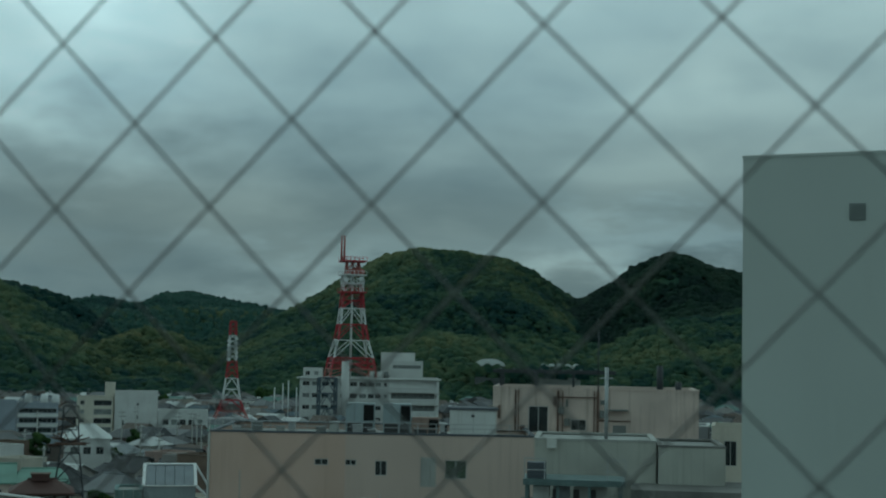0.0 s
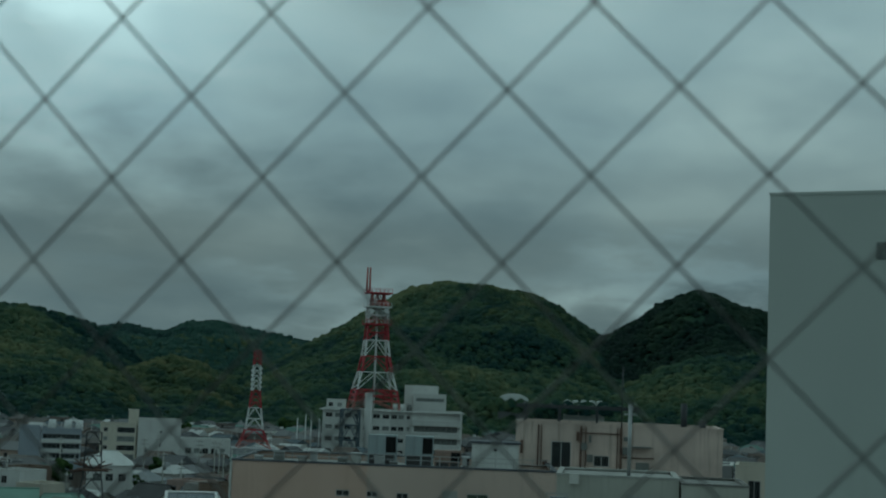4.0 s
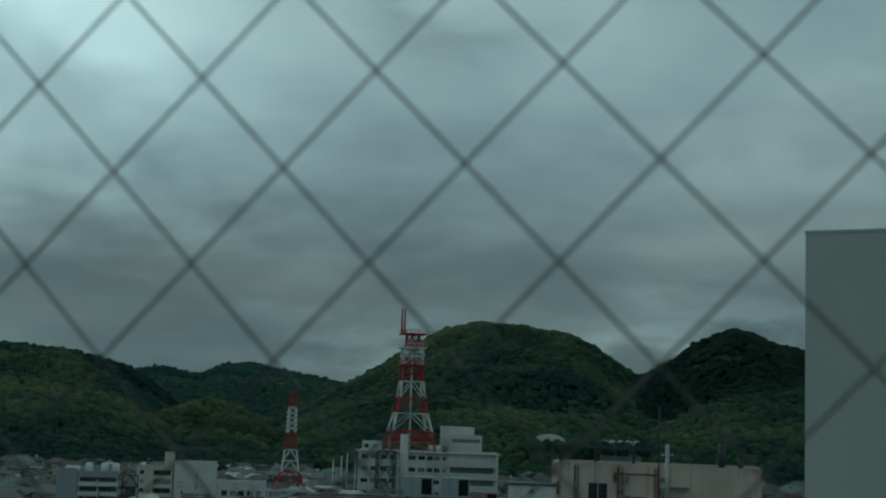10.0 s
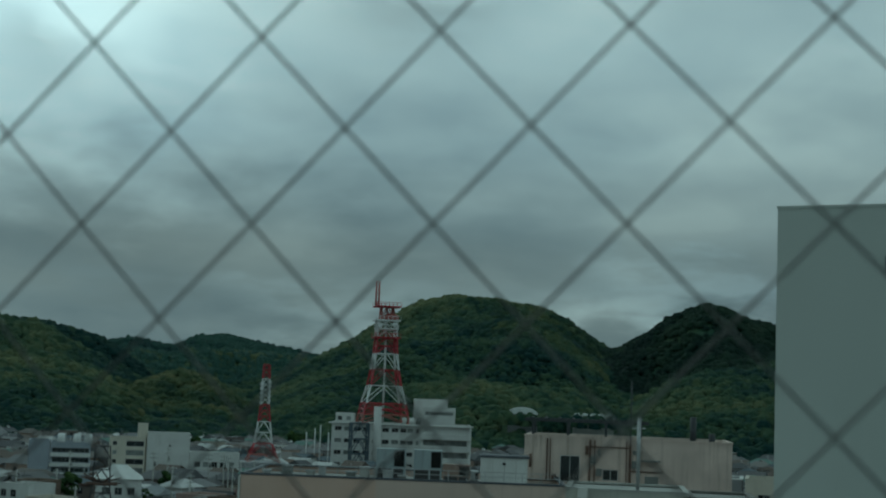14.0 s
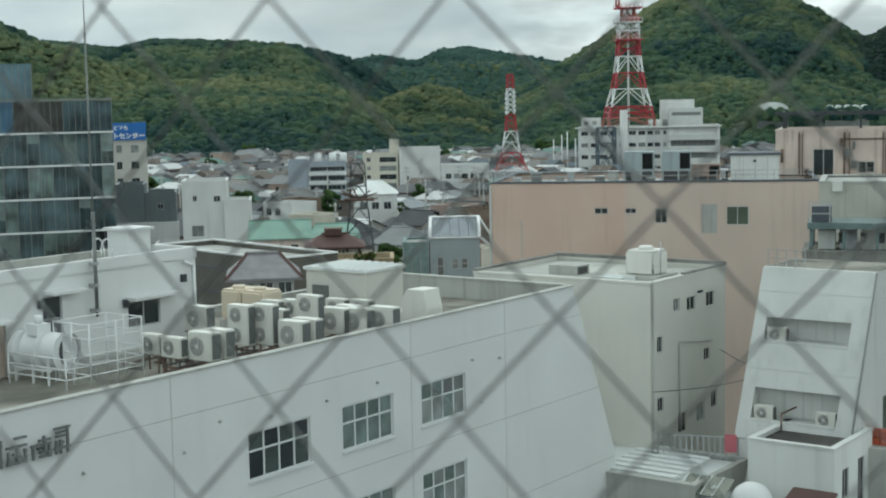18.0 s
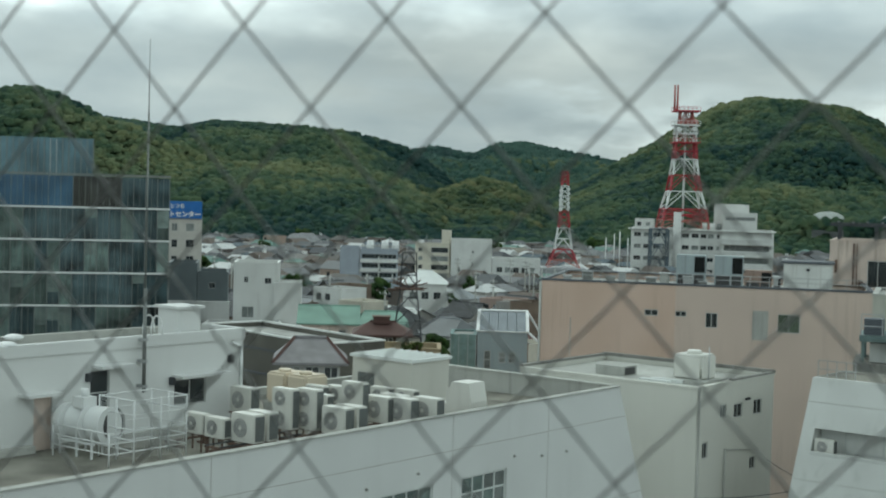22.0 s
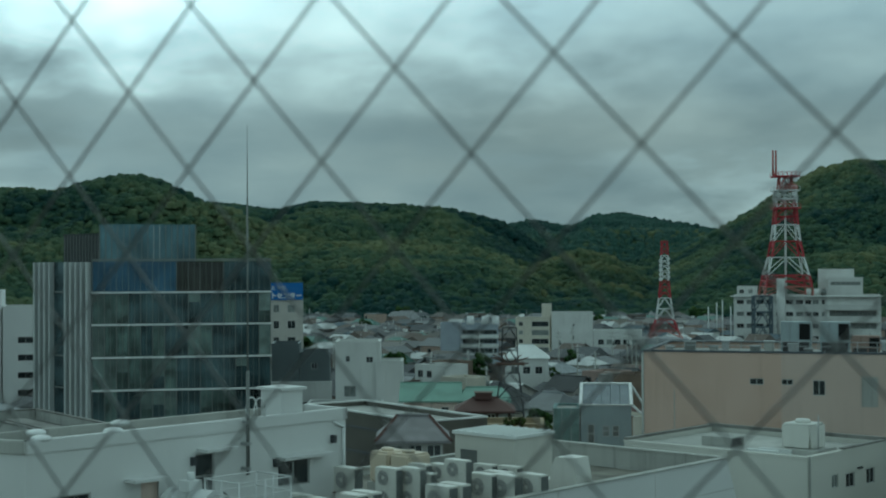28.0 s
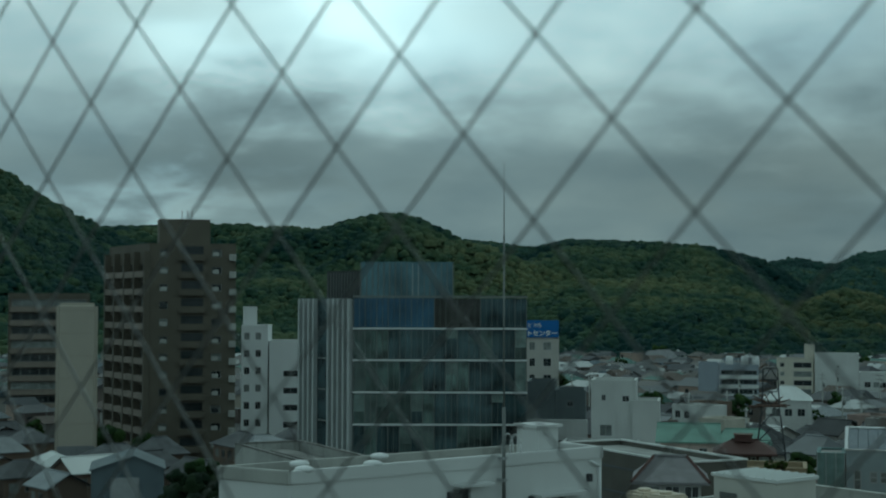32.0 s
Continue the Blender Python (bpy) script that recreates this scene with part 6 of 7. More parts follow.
bmesh.ops.bevel(bm, geom=[e for e in bm.edges if abs(e.verts[0].co.z - e.verts[1].co.z) > 1] + [e for e in bm.edges if e.verts[0].co.z > 20 and e.verts[1].co.z > 20], offset=0.5, segments=3, affect="EDGES")
part("cladding", bm, PILL, pk2)
boxpart("base_panel", (0.3, 5.3, -0.03, 0.0, 0.0, 5.2), GREY, pk2, "blue-grey lower cladding")
for k in range(1, 8):
    boxpart("seam", (0.4, 5.2, -0.012, 0, k * 3.1 + 2, k * 3.1 + 2.04), BROWNBALC, pk2)

# white offices with dark window bands
# whiter than the other walls: light on the sunward faces is put into the colour
BRIGHTWHITE = mat("sunlit_white_tile", (0.82, 0.83, 0.82), 0.6, var=0.05, scale=0.4, streak=0.08)
wo = prism("white_offices", "white office block with dark window bands", "building", [(-153.5, 222.0), (-149.4, 224.6), (-156, 236), (-160.5, 233)], 20.5, BRIGHTWHITE, {0: [(0.5, 1.5, 2 + f * 3.2, 3.3 + f * 3.2) for f in range(6)] + [(2.6, 3.6, 2 + f * 3.2, 3.3 + f * 3.2) for f in range(6)]})
wo2 = prism("white_offices", "white stepped office block with horizontal window bands", "building", [(-149.2, 224.8), (-140.0, 230.5), (-147, 241), (-156, 236)], 17.6, BRIGHTWHITE, {0: [(2.6, 10.6, 1.7 + f * 3.15, 2.8 + f * 3.15) for f in range(4)]}, win=(6, 1), glass=GLASS)
wo3 = prism("pale_block", "pale blue-white block behind the offices", "building", [(-152.0, 250.0), (-141.0, 257.0), (-148, 268), (-158, 262)], 22.5, BRIGHTWHITE, {0: [(1 + k * 3, 2.6 + k * 3, 3 + f * 3.2, 4.4 + f * 3.2) for f in range(6) for k in range(4)]})
wo4 = prism("stair_tower", "slim white stair tower", "building", [(-154.6, 224.5), (-152.6, 225.8), (-155, 229), (-157, 227.6)], 24.0, BRIGHTWHITE)

# hall with blue-grey roof by the parking tower
# blue-grey metal, darkened in colour for the shade between the towers
TEALGREY = mat("shaded_blue_grey_sheet", (0.105, 0.135, 0.15), 0.6, var=0.15, scale=0.5, streak=0.25)
sh2 = thing("grey_shed", "blue-grey sheet metal garage with a wide dark opening", "garage", pose(-97.0, 114.0, 0, 0, 0, 38.6))
bm = bmesh.new()
wall_face(bm, pose(0, 0, 0), 7.2, 8.0, ((2.0, 4.6, 0.0, 7.1),), 2.5)
wall_face(bm, face_m("right", 7.2, 8, 0, 0), 8, 8.0, ())
wall_face(bm, face_m("left", 7.2, 8, 0, 0), 8, 8.0, ())
quadf(bm, (0, 0, 8.0), (7.2, 0, 8.0), (4.2, 0, 9.3))
part("wall", bm, TEALGREY, sh2)
bm = bmesh.new()
for off in (0.0, 0.12):
    quadf(bm, (-0.2, -0.3, 7.95 + off), (4.2, -0.3, 9.35 + off), (4.2, 8.2, 9.35 + off), (-0.2, 8.2, 7.95 + off))
    quadf(bm, (4.2, -0.3, 9.35 + off), (7.4, -0.3, 7.95 + off), (7.4, 8.2, 7.95 + off), (4.2, 8.2, 9.35 + off))
for p, q in (((-0.2, 7.95), (4.2, 9.35)), ((4.2, 9.35), (7.4, 7.95))):
    quadf(bm, (p[0], -0.3, p[1]), (q[0], -0.3, q[1]), (q[0], -0.3, q[1] + 0.12), (p[0], -0.3, p[1] + 0.12))
part("roof", bm, TEALGREY, sh2)
bm = bmesh.new()
ringbox(bm, 1.85, 4.75, -0.12, 0.0, 0.0, 7.25, 0.15)
part("door_frame", bm, STEEL, sh2)
for k in range(5):
    boxpart("shutter_slat", (2.0, 4.6, 1.2, 1.26, 5.4 + k * 0.34, 5.7 + k * 0.34), SIGNGREY, sh2)

# blue billboard on a cream office
WARMGREY = mat("warm_grey_render", (0.50, 0.48, 0.44), 0.8, var=0.07, streak=0.15)
sg = block("signboard_office", "cream office block carrying a blue billboard", "building", -103.2, 238.3, 22.7, 5.8, 7, 18.7, WARMGREY, FLATROOF,
           fronts=[(0.5, 1.5, 2 + f * 2.9, 3.4 + f * 2.9) for f in range(6)] + [(3.0, 4.4, 2 + f * 2.9, 3.4 + f * 2.9) for f in range(6)])
bb = boxpart("billboard", (-0.1, 5.75, -0.35, 0.3, 18.75, 21.8), SIGNBLUE, sg, "blue billboard with white lettering")


def lettering(txt, x, z, size, parent, material, y=-0.37, bold=0.02):
    cu = bpy.data.curves.new("lettering", "FONT")
    cu.body, cu.size, cu.extrude, cu.offset = txt, size, 0.02, bold
    cu.materials.append(material)
    o = new("lettering", cu)
    o.parent = parent
    o.matrix_basis = pose(x, y, z, 90, 0, 0)
    return o


lettering("トセンター", -0.05, 19.1, 1.12, bb, WHITESTEEL, bold=0.05)
lettering("となら", 0.1, 20.6, 0.88, bb, WHITESTEEL, bold=0.03)

# dark slate house and white neighbours below the glass office
SLATE = mat("slate_grey_cladding", (0.125, 0.15, 0.155), 0.7, var=0.12, streak=0.15)
block("slate_house", "dark slate-clad three-storey house", "building", -75.3, 174.0, 20, 3.6, 8, 14.6, SLATE, FLATROOF)
block("slate_wing", "lower slate-clad wing of the dark house", "building", -71.85, 175.25, 20, 3.9, 7, 13.5, SLATE, FLATROOF, fronts=((1.5, 2.3, 11.4, 12.2),))
block("cream_house", "cream walled house below the slate house", "building", -75.6, 172.6, 20, 8.6, 1.3, 9.7, WHITE2, FLATROOF, parapet=0.1, fronts=((0.8, 2.6, 5.5, 7.2), (3.6, 6.0, 5.5, 7.2)))
block("white_house", "white cubic house with two small windows", "building", -60.5, 158.5, 17, 5.2, 6, 15.9, WHITE2, FLATROOF, fronts=((1.2, 1.7, 13.6, 14.3), (3.6, 4.4, 13.5, 14.2), (1.0, 2.4, 9.5, 10.8)))
block("white_annexe", "white annexe stepping down from the cubic house", "building", -55.7, 159.2, 17, 3.1, 6, 13.6, WHITE2, FLATROOF)
block("stepped_house", "white house with a tiled lower porch", "building", -61.5, 152.0, 17, 8.5, 5, 9.2, WHITE2, TILE_ROOF, parapet=0.1, fronts=[(0.8 + k * 2, 1.9 + k * 2, 6.6, 7.8) for k in range(4)])


def hip_house(name, label, x, y, rz, w, d, h, rise, wall, roof, over=0.5, wins=(), ridge=0.5, category="house", group="", gable=False, z=0.0, rights=()):
    """A house with a hipped or gabled roof over its walls."""
    th = thing(name, label, category, pose(x, y, z, 0, 0, rz), group)
    bm = bmesh.new()
    for face, length, holes in (("front", w, wins), ("right", d, rights), ("left", d, ()), ("back", w, ())):
        wall_face(bm, face_m(face, w, d, 0, 0), length, h, holes)
    if gable:
        quadf(bm, (w, 0, h), (w, d, h), (w, d / 2, h + rise * 0.97))
        quadf(bm, (0, d, h), (0, 0, h), (0, d / 2, h + rise * 0.97))
    part("wall", bm, wall, th)
    bm = bmesh.new()
    a = -over
    k = a if gable else w * (1 - ridge) / 2
    e = [(a, a), (w + over, a), (w + over, d + over), (a, d + over)]
    dz = -rise * over / (d / 2)
    for off in (0.0, 0.14):
        lo = [(p[0], p[1], h + dz + off) for p in e]
        r0, r1 = (k, d / 2, h + rise + off), (w - k, d / 2, h + rise + off)
        fs = [(lo[0], lo[1], r1, r0), (lo[2], lo[3], r0, r1)]
        if not gable:
            fs += [(lo[1], lo[2], r1), (lo[3], lo[0], r0)]
        for f in fs:
            quadf(bm, *(f if off else tuple(reversed(f))))
    for i in range(4):
        p, q = e[i], e[(i + 1) % 4]
        if gable and i % 2:
            continue
        quadf(bm, (*p, h + dz), (*q, h + dz), (*q, h + dz + 0.14), (*p, h + dz + 0.14))
    part("roof", bm, roof, th)
    bm = bmesh.new()
    tube(bm, (k, d / 2, h + rise + 0.14), (w - k, d / 2, h + rise + 0.14), 0.12, 6)
    part("ridge_cap", bm, roof, th)
    for i, (s0, s1, z0, z1) in enumerate(wins):
        window(th, face_m("front", w, d, s0, z0), s1 - s0, z1 - z0, 2, 1, CURTAIN if i % 3 == 0 else GLASS, panes=True)
    for i, (s0, s1, z0, z1) in enumerate(rights):
        window(th, face_m("right", w, d, s0, z0), s1 - s0, z1 - z0, 2, 1, GLASS, panes=True)
    return th


hip_house("green_roof_hall", "low hall with a faded green metal roof", -46.8, 142.3, 16, 5.6, 8, 10.9, 1.35, PINKISH, GREEN_ROOF, 0.5, [(0.5 + k * 1.7, 1.3 + k * 1.7, 9.2, 10.2) for k in range(3)], 0.75, gable=True)
hip_house("green_roof_wing", "lower wing under a green metal roof", -41.0, 143.9, 16, 4.8, 7, 10.8, 1.0, PINKISH, GREEN_ROOF, 0.4, [(0.5, 1.4, 9.0, 10.0), (2.4, 3.3, 9.0, 10.0)], 0.8)
# near-black walls stand for the shade beneath the pavilion's open roof
UNDERSHADE = mat("under_roof_shade", (0.06, 0.045, 0.038), 0.8, var=0.2, scale=1.0)
hip_house("red_roof_pavilion", "open-sided pavilion under a dark red roof", -31.4, 109.3, 15, 4.1, 4, 13.45, 0.72, UNDERSHADE, BROWN_ROOF, 0.4, [(0.3 + k * 0.95, 1.0 + k * 0.95, 12.2, 13.2) for k in range(4)], 0.5)
o = thing("roof_crate", "rusty red roof turret on the pavilion", "turret", pose(-30.5, 110.9, 14.2, 0, 0, 15))
boxpart("turret_body", (0, 1.35, 0, 1.2, 0, 0.5), BROWN_ROOF, o)
boxpart("turret_lid", (-0.08, 1.43, -0.08, 1.28, 0.5, 0.57), RUST, o)
bh2 = hip_house("brown_roof_house", "house with a grey tiled hipped roof and brown ridges", -26.1, 75.6, 18, 3.3, 3.6, 15.35, 0.95, HOUSEWALL, mat("weathered_grey_tile", (0.21, 0.20, 0.205), 0.6, var=0.2, scale=1.5, bump=0.5, bscale=6), 0.45, [(0.3 + k * 1.05, 1.1 + k * 1.05, 14.1, 15.0) for k in range(3)], 0.55)
bm = bmesh.new()
for c, kx in (((-0.45, -0.45), 0.74), ((3.75, -0.45), 2.56)):
    beam(bm, (c[0], c[1], 15.27), (kx, 1.8, 16.45), 0.16)
part("hip_ridge", bm, BROWN_ROOF, bh2, "red-brown hip ridge")
block("tan_terrace", "tan walled roof terrace among the houses", "building", -29.8, 95.2, 13, 8.2, 4, 13.9, mat("tan_render", (0.38, 0.30, 0.19), 0.85, var=0.2, streak=0.35), DECK, parapet=0.3)
DARKOLIVE = mat("dark_stained_sheeting", (0.115, 0.108, 0.092), 0.85, var=0.2, scale=0.5, streak=0.3)
lg = block("long_grey_roof", "long dark sheet-clad building with a pale roof edge", "building", -38.2, 94.0, -37.6, 14.4, 5, 15.2, DARKOLIVE, FLATROOF, parapet=0.3, cap=WHITE2)
for z in (14.2, 12.6):
    boxpart("sheet_lap", (0.0, 14.4, -0.05, 0.0, z, z + 0.10), DARKGREY, lg)
# glazed house with netting on its side
NETTING = mat("blue_green_netting", (0.19, 0.28, 0.27), 0.9, var=0.18, scale=2.0, streak=0.25)
LIGHTGREY = mat("light_blue_grey_cladding", (0.32, 0.385, 0.405), 0.7, var=0.12, scale=0.5, streak=0.2)
SKYGLASS = mat("roof_glazing", (0.13, 0.155, 0.175), 0.25, var=0.2, bump=0.0)
gh = thing("glazed_grey_house", "blue-grey clad house with a sloped glazed roof", "house", pose(-20.7, 104.6, 0, 0, 0, 10.3))
bm = bmesh.new()
ghw = ((0.5, 1.0, 11.8, 13.2), (1.6, 2.1, 12.3, 13.1), (2.3, 2.8, 12.3, 13.1))
wall_face(bm, pose(0, 0, 0), 3.7, 14.6, ghw)
quadf(bm, (3.7, 0, 0), (3.7, 4.5, 0), (3.7, 4.5, 15.75), (3.7, 0, 14.6))
quadf(bm, (0, 4.5, 0), (0, 0, 0), (0, 0, 14.6), (0, 4.5, 15.75))
quadf(bm, (3.7, 4.5, 0), (0, 4.5, 0), (0, 4.5, 15.75), (3.7, 4.5, 15.75))
part("wall", bm, LIGHTGREY, gh)
for a_, b_, c_, e_ in ghw:
    window(gh, pose(a_, 0, c_), b_ - a_, e_ - c_, 1, 2, CURTAIN)
gm2 = pose(0, 0, 14.62, math.degrees(math.atan2(1.15, 4.5)), 0, 0)
for k in range(5):
    boxpart("roof_pane", (0.14 + k * 0.69, 0.80 + k * 0.69, 0.1, 4.5, 0.0, 0.04), SKYGLASS, gh, "dark roof glazing", gm2)
for d_ in ((-0.12, 0.12, -0.15, 4.75, 0.0, 0.12), (3.58, 3.82, -0.15, 4.75, 0.0, 0.12), (0.12, 3.58, 4.5, 4.75, 0.0, 0.12), (0.12, 3.58, -0.10, 0.02, 0.0, 0.05)):
    boxpart("roof_frame", d_, WHITESTEEL, gh, "white roof frame", gm2)
bm = bmesh.new()
tube(bm, (3.8, -0.1, 14.6), (5.1, -0.3, 13.4), 0.09, 8)
tube(bm, (3.8, 4.4, 15.7), (5.1, 4.3, 13.6), 0.09, 8)
part("side_strut", bm, WHITESTEEL, gh)
na = block("mesh_annexe", "annexe draped in blue-green netting", "building", -22.7, 104.2, 10.3, 1.95, 4, 14.25, NETTING, FLATROOF, parapet=0.05)
for x in (0.0, 0.62, 1.3, 1.9):
    boxpart("scaffold_pole", (x, x + 0.05, -0.08, -0.03, 0, 14.5), STEEL, na)

lw = block("low_white_block", "low white-walled block with a dark flat roof behind the bank", "building", -59.5, 85.1, -36.5, 14.5, 5.0, 14.9, PALECON, DARKDECK, parapet=0.7, cap=CONCRETE)
boxpart("roof_curb", (1.2, 9.5, 2.2, 3.6, 14.2, 14.5), CONCRETE, lw)

# offices and flats further out
BLUEGREY = mat("blue_grey_render", (0.34, 0.375, 0.42), 0.8, var=0.08, scale=0.4, streak=0.15)
ofs = block("blue_grey_offices", "blue-grey office slab with white window bands", "building", -86.7, 304.5, 15.5, 8.2, 9, 11.7, BLUEGREY, FLATROOF, fronts=[(0.3, 7.9, 1.4 + f * 2.05, 2.4 + f * 2.05) for f in range(5)], win=(8, 1), glass=GLASS)
for f in range(5):
    boxpart("balcony", (0.0, 8.2, -0.5, 0.0, 0.55 + f * 2.05, 1.3 + f * 2.05), WHITE2, ofs, "pale balcony band")
block("blue_grey_gable", "plain blue-grey end of the office slab", "building", -91.0, 303.3, 15.5, 4.25, 9, 11.95, BLUEGREY, FLATROOF)
for k, dx_ in enumerate((1.2, 4.6, 7.0)):
    o = thing("roof_tank", "small white tank on the office roof", "water tank", pose(-87 + dx_, 309, 11.3), "tanks on the office roof")
    bm = bmesh.new()
    tube(bm, (0, 0, 0), (0, 0, 2.2), 0.9, 12, 0.75)
    part("tank_body", bm, WHITESTEEL, o)
fl = block("cream_flats", "cream five-storey flats with deep dark balconies", "building", -85.3, 349.3, 13, 8.5, 9, 11.4, CREAM, FLATROOF, fronts=[(4.0, 8.2, 0.8 + f * 2.15, 2.1 + f * 2.15) for f in range(5)] + [(0.8, 1.8, 1 + f * 2.15, 2 + f * 2.15) for f in range(5)])
block("flats_stair", "cream stair tower of the flats", "building", -79.2, 352.0, 13, 2.4, 4, 14.9, CREAM, FLATROOF)
block("white_hall", "plain white hall beside the flats", "building", -76.6, 351.3, 12, 10.2, 9, 12.8, WHITE2, FLATROOF, fronts=((5.2, 5.7, 9.5, 10.1),))
block("pale_shops", "pale three-storey shops with rows of windows", "building", -61.0, 324.0, 10, 11.0, 8, 9.7, WHITE2, FLATROOF, fronts=cells(11, 5, 1.3, 1.2, 1.2, 3, 2.7))
hip_house("white_roof_hall", "small hall with a bright white hipped roof", -58.6, 232.3, 14, 7.2, 7, 9.4, 1.9, WHITE2, PALE_ROOF, 0.3, [(1 + k * 2, 2.2 + k * 2, 6.8, 8.0) for k in range(3)], 0.35)
def on_slope(az, r):
    a = radians(az)
    return math.sin(a) * r, math.cos(a) * r, relief(az, r)


dx, dy, dz = on_slope(2.28, 590)
do = thing("domed_hall", "hall with a white arched roof among the trees", "hall", pose(dx - 7.2, dy, min(dz, 15) - 6, 0, 0, -2))
top_z = EYE_Z - 0.42 * 590 / 57.3 - (min(dz, 15) - 6)
bm = bmesh.new()
prof = [(6.2 * math.cos(k * math.pi / 14), top_z - 2.7 + 2.7 * math.sin(k * math.pi / 14)) for k in range(15)]
for (xa, za), (xb, zb) in zip(prof, prof[1:]):
    quadf(bm, (7.2 + xa, 0, za), (7.2 + xa, 14, za), (7.2 + xb, 14, zb), (7.2 + xb, 0, zb))
bm.faces.new([bm.verts.new((7.2 + x, 0, z)) for x, z in prof])
part("roof", bm, PALE_ROOF, do)
boxpart("wall", (1.1, 13.3, 0.1, 13.9, 0, top_z - 2.7), GREY, do)
dx, dy, dz = on_slope(4.25, 590)
lr = thing("long_white_roof", "long pale roof with rounded vaults among the trees", "hall", pose(dx, dy, min(dz, 15) - 6, 0, 0, -4))
top_z = EYE_Z - 0.56 * 590 / 57.3 - (min(dz, 15) - 6)
boxpart("wall", (0, 16.5, 0, 10, 0, top_z - 1.0), PALECON, lr)
for k in range(5):
    bm = bmesh.new()
    tube(bm, (1.7 + k * 3.3, 0, top_z - 1.6), (1.7 + k * 3.3, 10, top_z - 1.6), 1.6, 14)
    part("roof_vault", bm, PALE_ROOF, lr)

# telephone exchange under the big mast
hosp = block("exchange_building", "white exchange building with rows of paired windows", "building", -36.3, 398.0, 2, 18.5, 14, 16.2, WHITE2, FLATROOF,
             fronts=[(0.8 + k * 2.6, 2.7 + k * 2.6, 4.2 + f * 3.23, 5.35 + f * 3.23) for f in range(4) for k in range(7)], parapet=0.1)
boxpart("eaves", (-0.8, 24.6, -0.9, 0.0, 15.85, 16.18), WHITE2, hosp, "projecting roof slab")
block("exchange_roof_room", "low white room on the exchange roof", "building", -35.6, 400.5, 2, 5.2, 6, 18.6, WHITE2, FLATROOF, parapet=0.1, fronts=((0.6, 1.8, 16.7, 17.8), (3.0, 4.2, 16.7, 17.8)))
block("exchange_link", "white middle block of the exchange", "building", -17.8, 398.7, 2, 6.0, 10, 16.15, WHITE2, FLATROOF, fronts=[(x, x + w, 4.2 + f * 3.23, 5.35 + f * 3.23) for f in range(4) for x, w in ((0.3, 1.6), (2.2, 1.6), (4.6, 0.8))], parapet=0.1)
h2 = block("exchange_wing", "white exchange wing with deep balcony bands", "building", -11.8, 398.6, 2, 13.6, 14, 16.3, WHITE2, FLATROOF,
           fronts=[(0.6, 12.6, 4.1 + f * 3.3, 5.7 + f * 3.3) for f in range(3)], win=(8, 1), glass=CURTAIN)
for f in range(4):
    boxpart("balcony", (0.0, 13.6, -1.3, 0.0, 2.6 + f * 3.3, 3.9 + f * 3.3), WHITE2, h2, "white balcony front")
    boxpart("balcony_slab", (-0.2, 14.0, -1.6, 0.0, 2.4 + f * 3.3, 2.6 + f * 3.3), PALECON, h2)
boxpart("eaves", (-0.2, 14.3, -1.7, 0.0, 15.9, 16.25), WHITE2, h2)
boxpart("end_pier", (13.1, 13.7, -1.5, -0.01, 0.0, 15.9), WHITE2, h2)
block("exchange_penthouse", "white stepped penthouse on the exchange", "building", -11.6, 402.0, 2, 9.0, 8, 20.9, WHITE2, FLATROOF, fronts=((0.6, 8.4, 18.9, 19.9),), win=(6, 1), glass=CURTAIN, parapet=0.1)
block("exchange_lift_house", "cream lift house on the exchange roof", "building", -14.4, 406.0, 2, 9.5, 7, 23.2, WHITE2, FLATROOF)
for k, x in enumerate((-16.6, -14.6, -12.7)):
    o = thing("roof_cooler", "round white cooler on the exchange roof", "cooler", pose(x, 400.2, 16.1), "coolers on the exchange roof")
    bm = bmesh.new()
    tube(bm, (0, 0, 0), (0, 0, 1.9), 0.75, 14, 0.65)
    part("cooler_body", bm, WHITE2 if k < 2 else SIGNGREY, o)


def mast(name, label, x, y, z, secs, leg=0.35, brace=0.2):
    """A square lattice mast: sections of (height, half width below, half width above, steel, crossings)."""
    th = thing(name, label, "lattice mast", pose(x, y, z, 0, 0, 12))
    h = 0.0
    for dh, w0, w1, m, n in secs:
        cs = [(-1, -1), (1, -1), (1, 1), (-1, 1)]
        for c in cs:
            bm = bmesh.new()
            beam(bm, (c[0] * w0, c[1] * w0, h), (c[0] * w1, c[1] * w1, h + dh), leg)
            part("leg", bm, m, th)
        for i in range(4):
            a, b = cs[i], cs[(i + 1) % 4]
            for k in range(n):
                s0, s1 = k / n, (k + 1) / n
                wa, wb = w0 + (w1 - w0) * s0, w0 + (w1 - w0) * s1
                ha, hb = h + dh * s0, h + dh * s1
                bm = bmesh.new()
                mid_p = ((a[0] + b[0]) / 2 * wb, (a[1] + b[1]) / 2 * wb, hb)
                beam(bm, (a[0] * wa, a[1] * wa, ha), mid_p, brace)
                beam(bm, (b[0] * wa, b[1] * wa, ha), mid_p, brace)
                beam(bm, (a[0] * wb, a[1] * wb, hb), (b[0] * wb, b[1] * wb, hb), brace)
                part("brace", bm, m, th)
        h += dh
    return th, h


FADEDRED = mat("faded_red_steel", (0.40, 0.13, 0.11), 0.6, var=0.2, scale=0.6, bump=0.0)
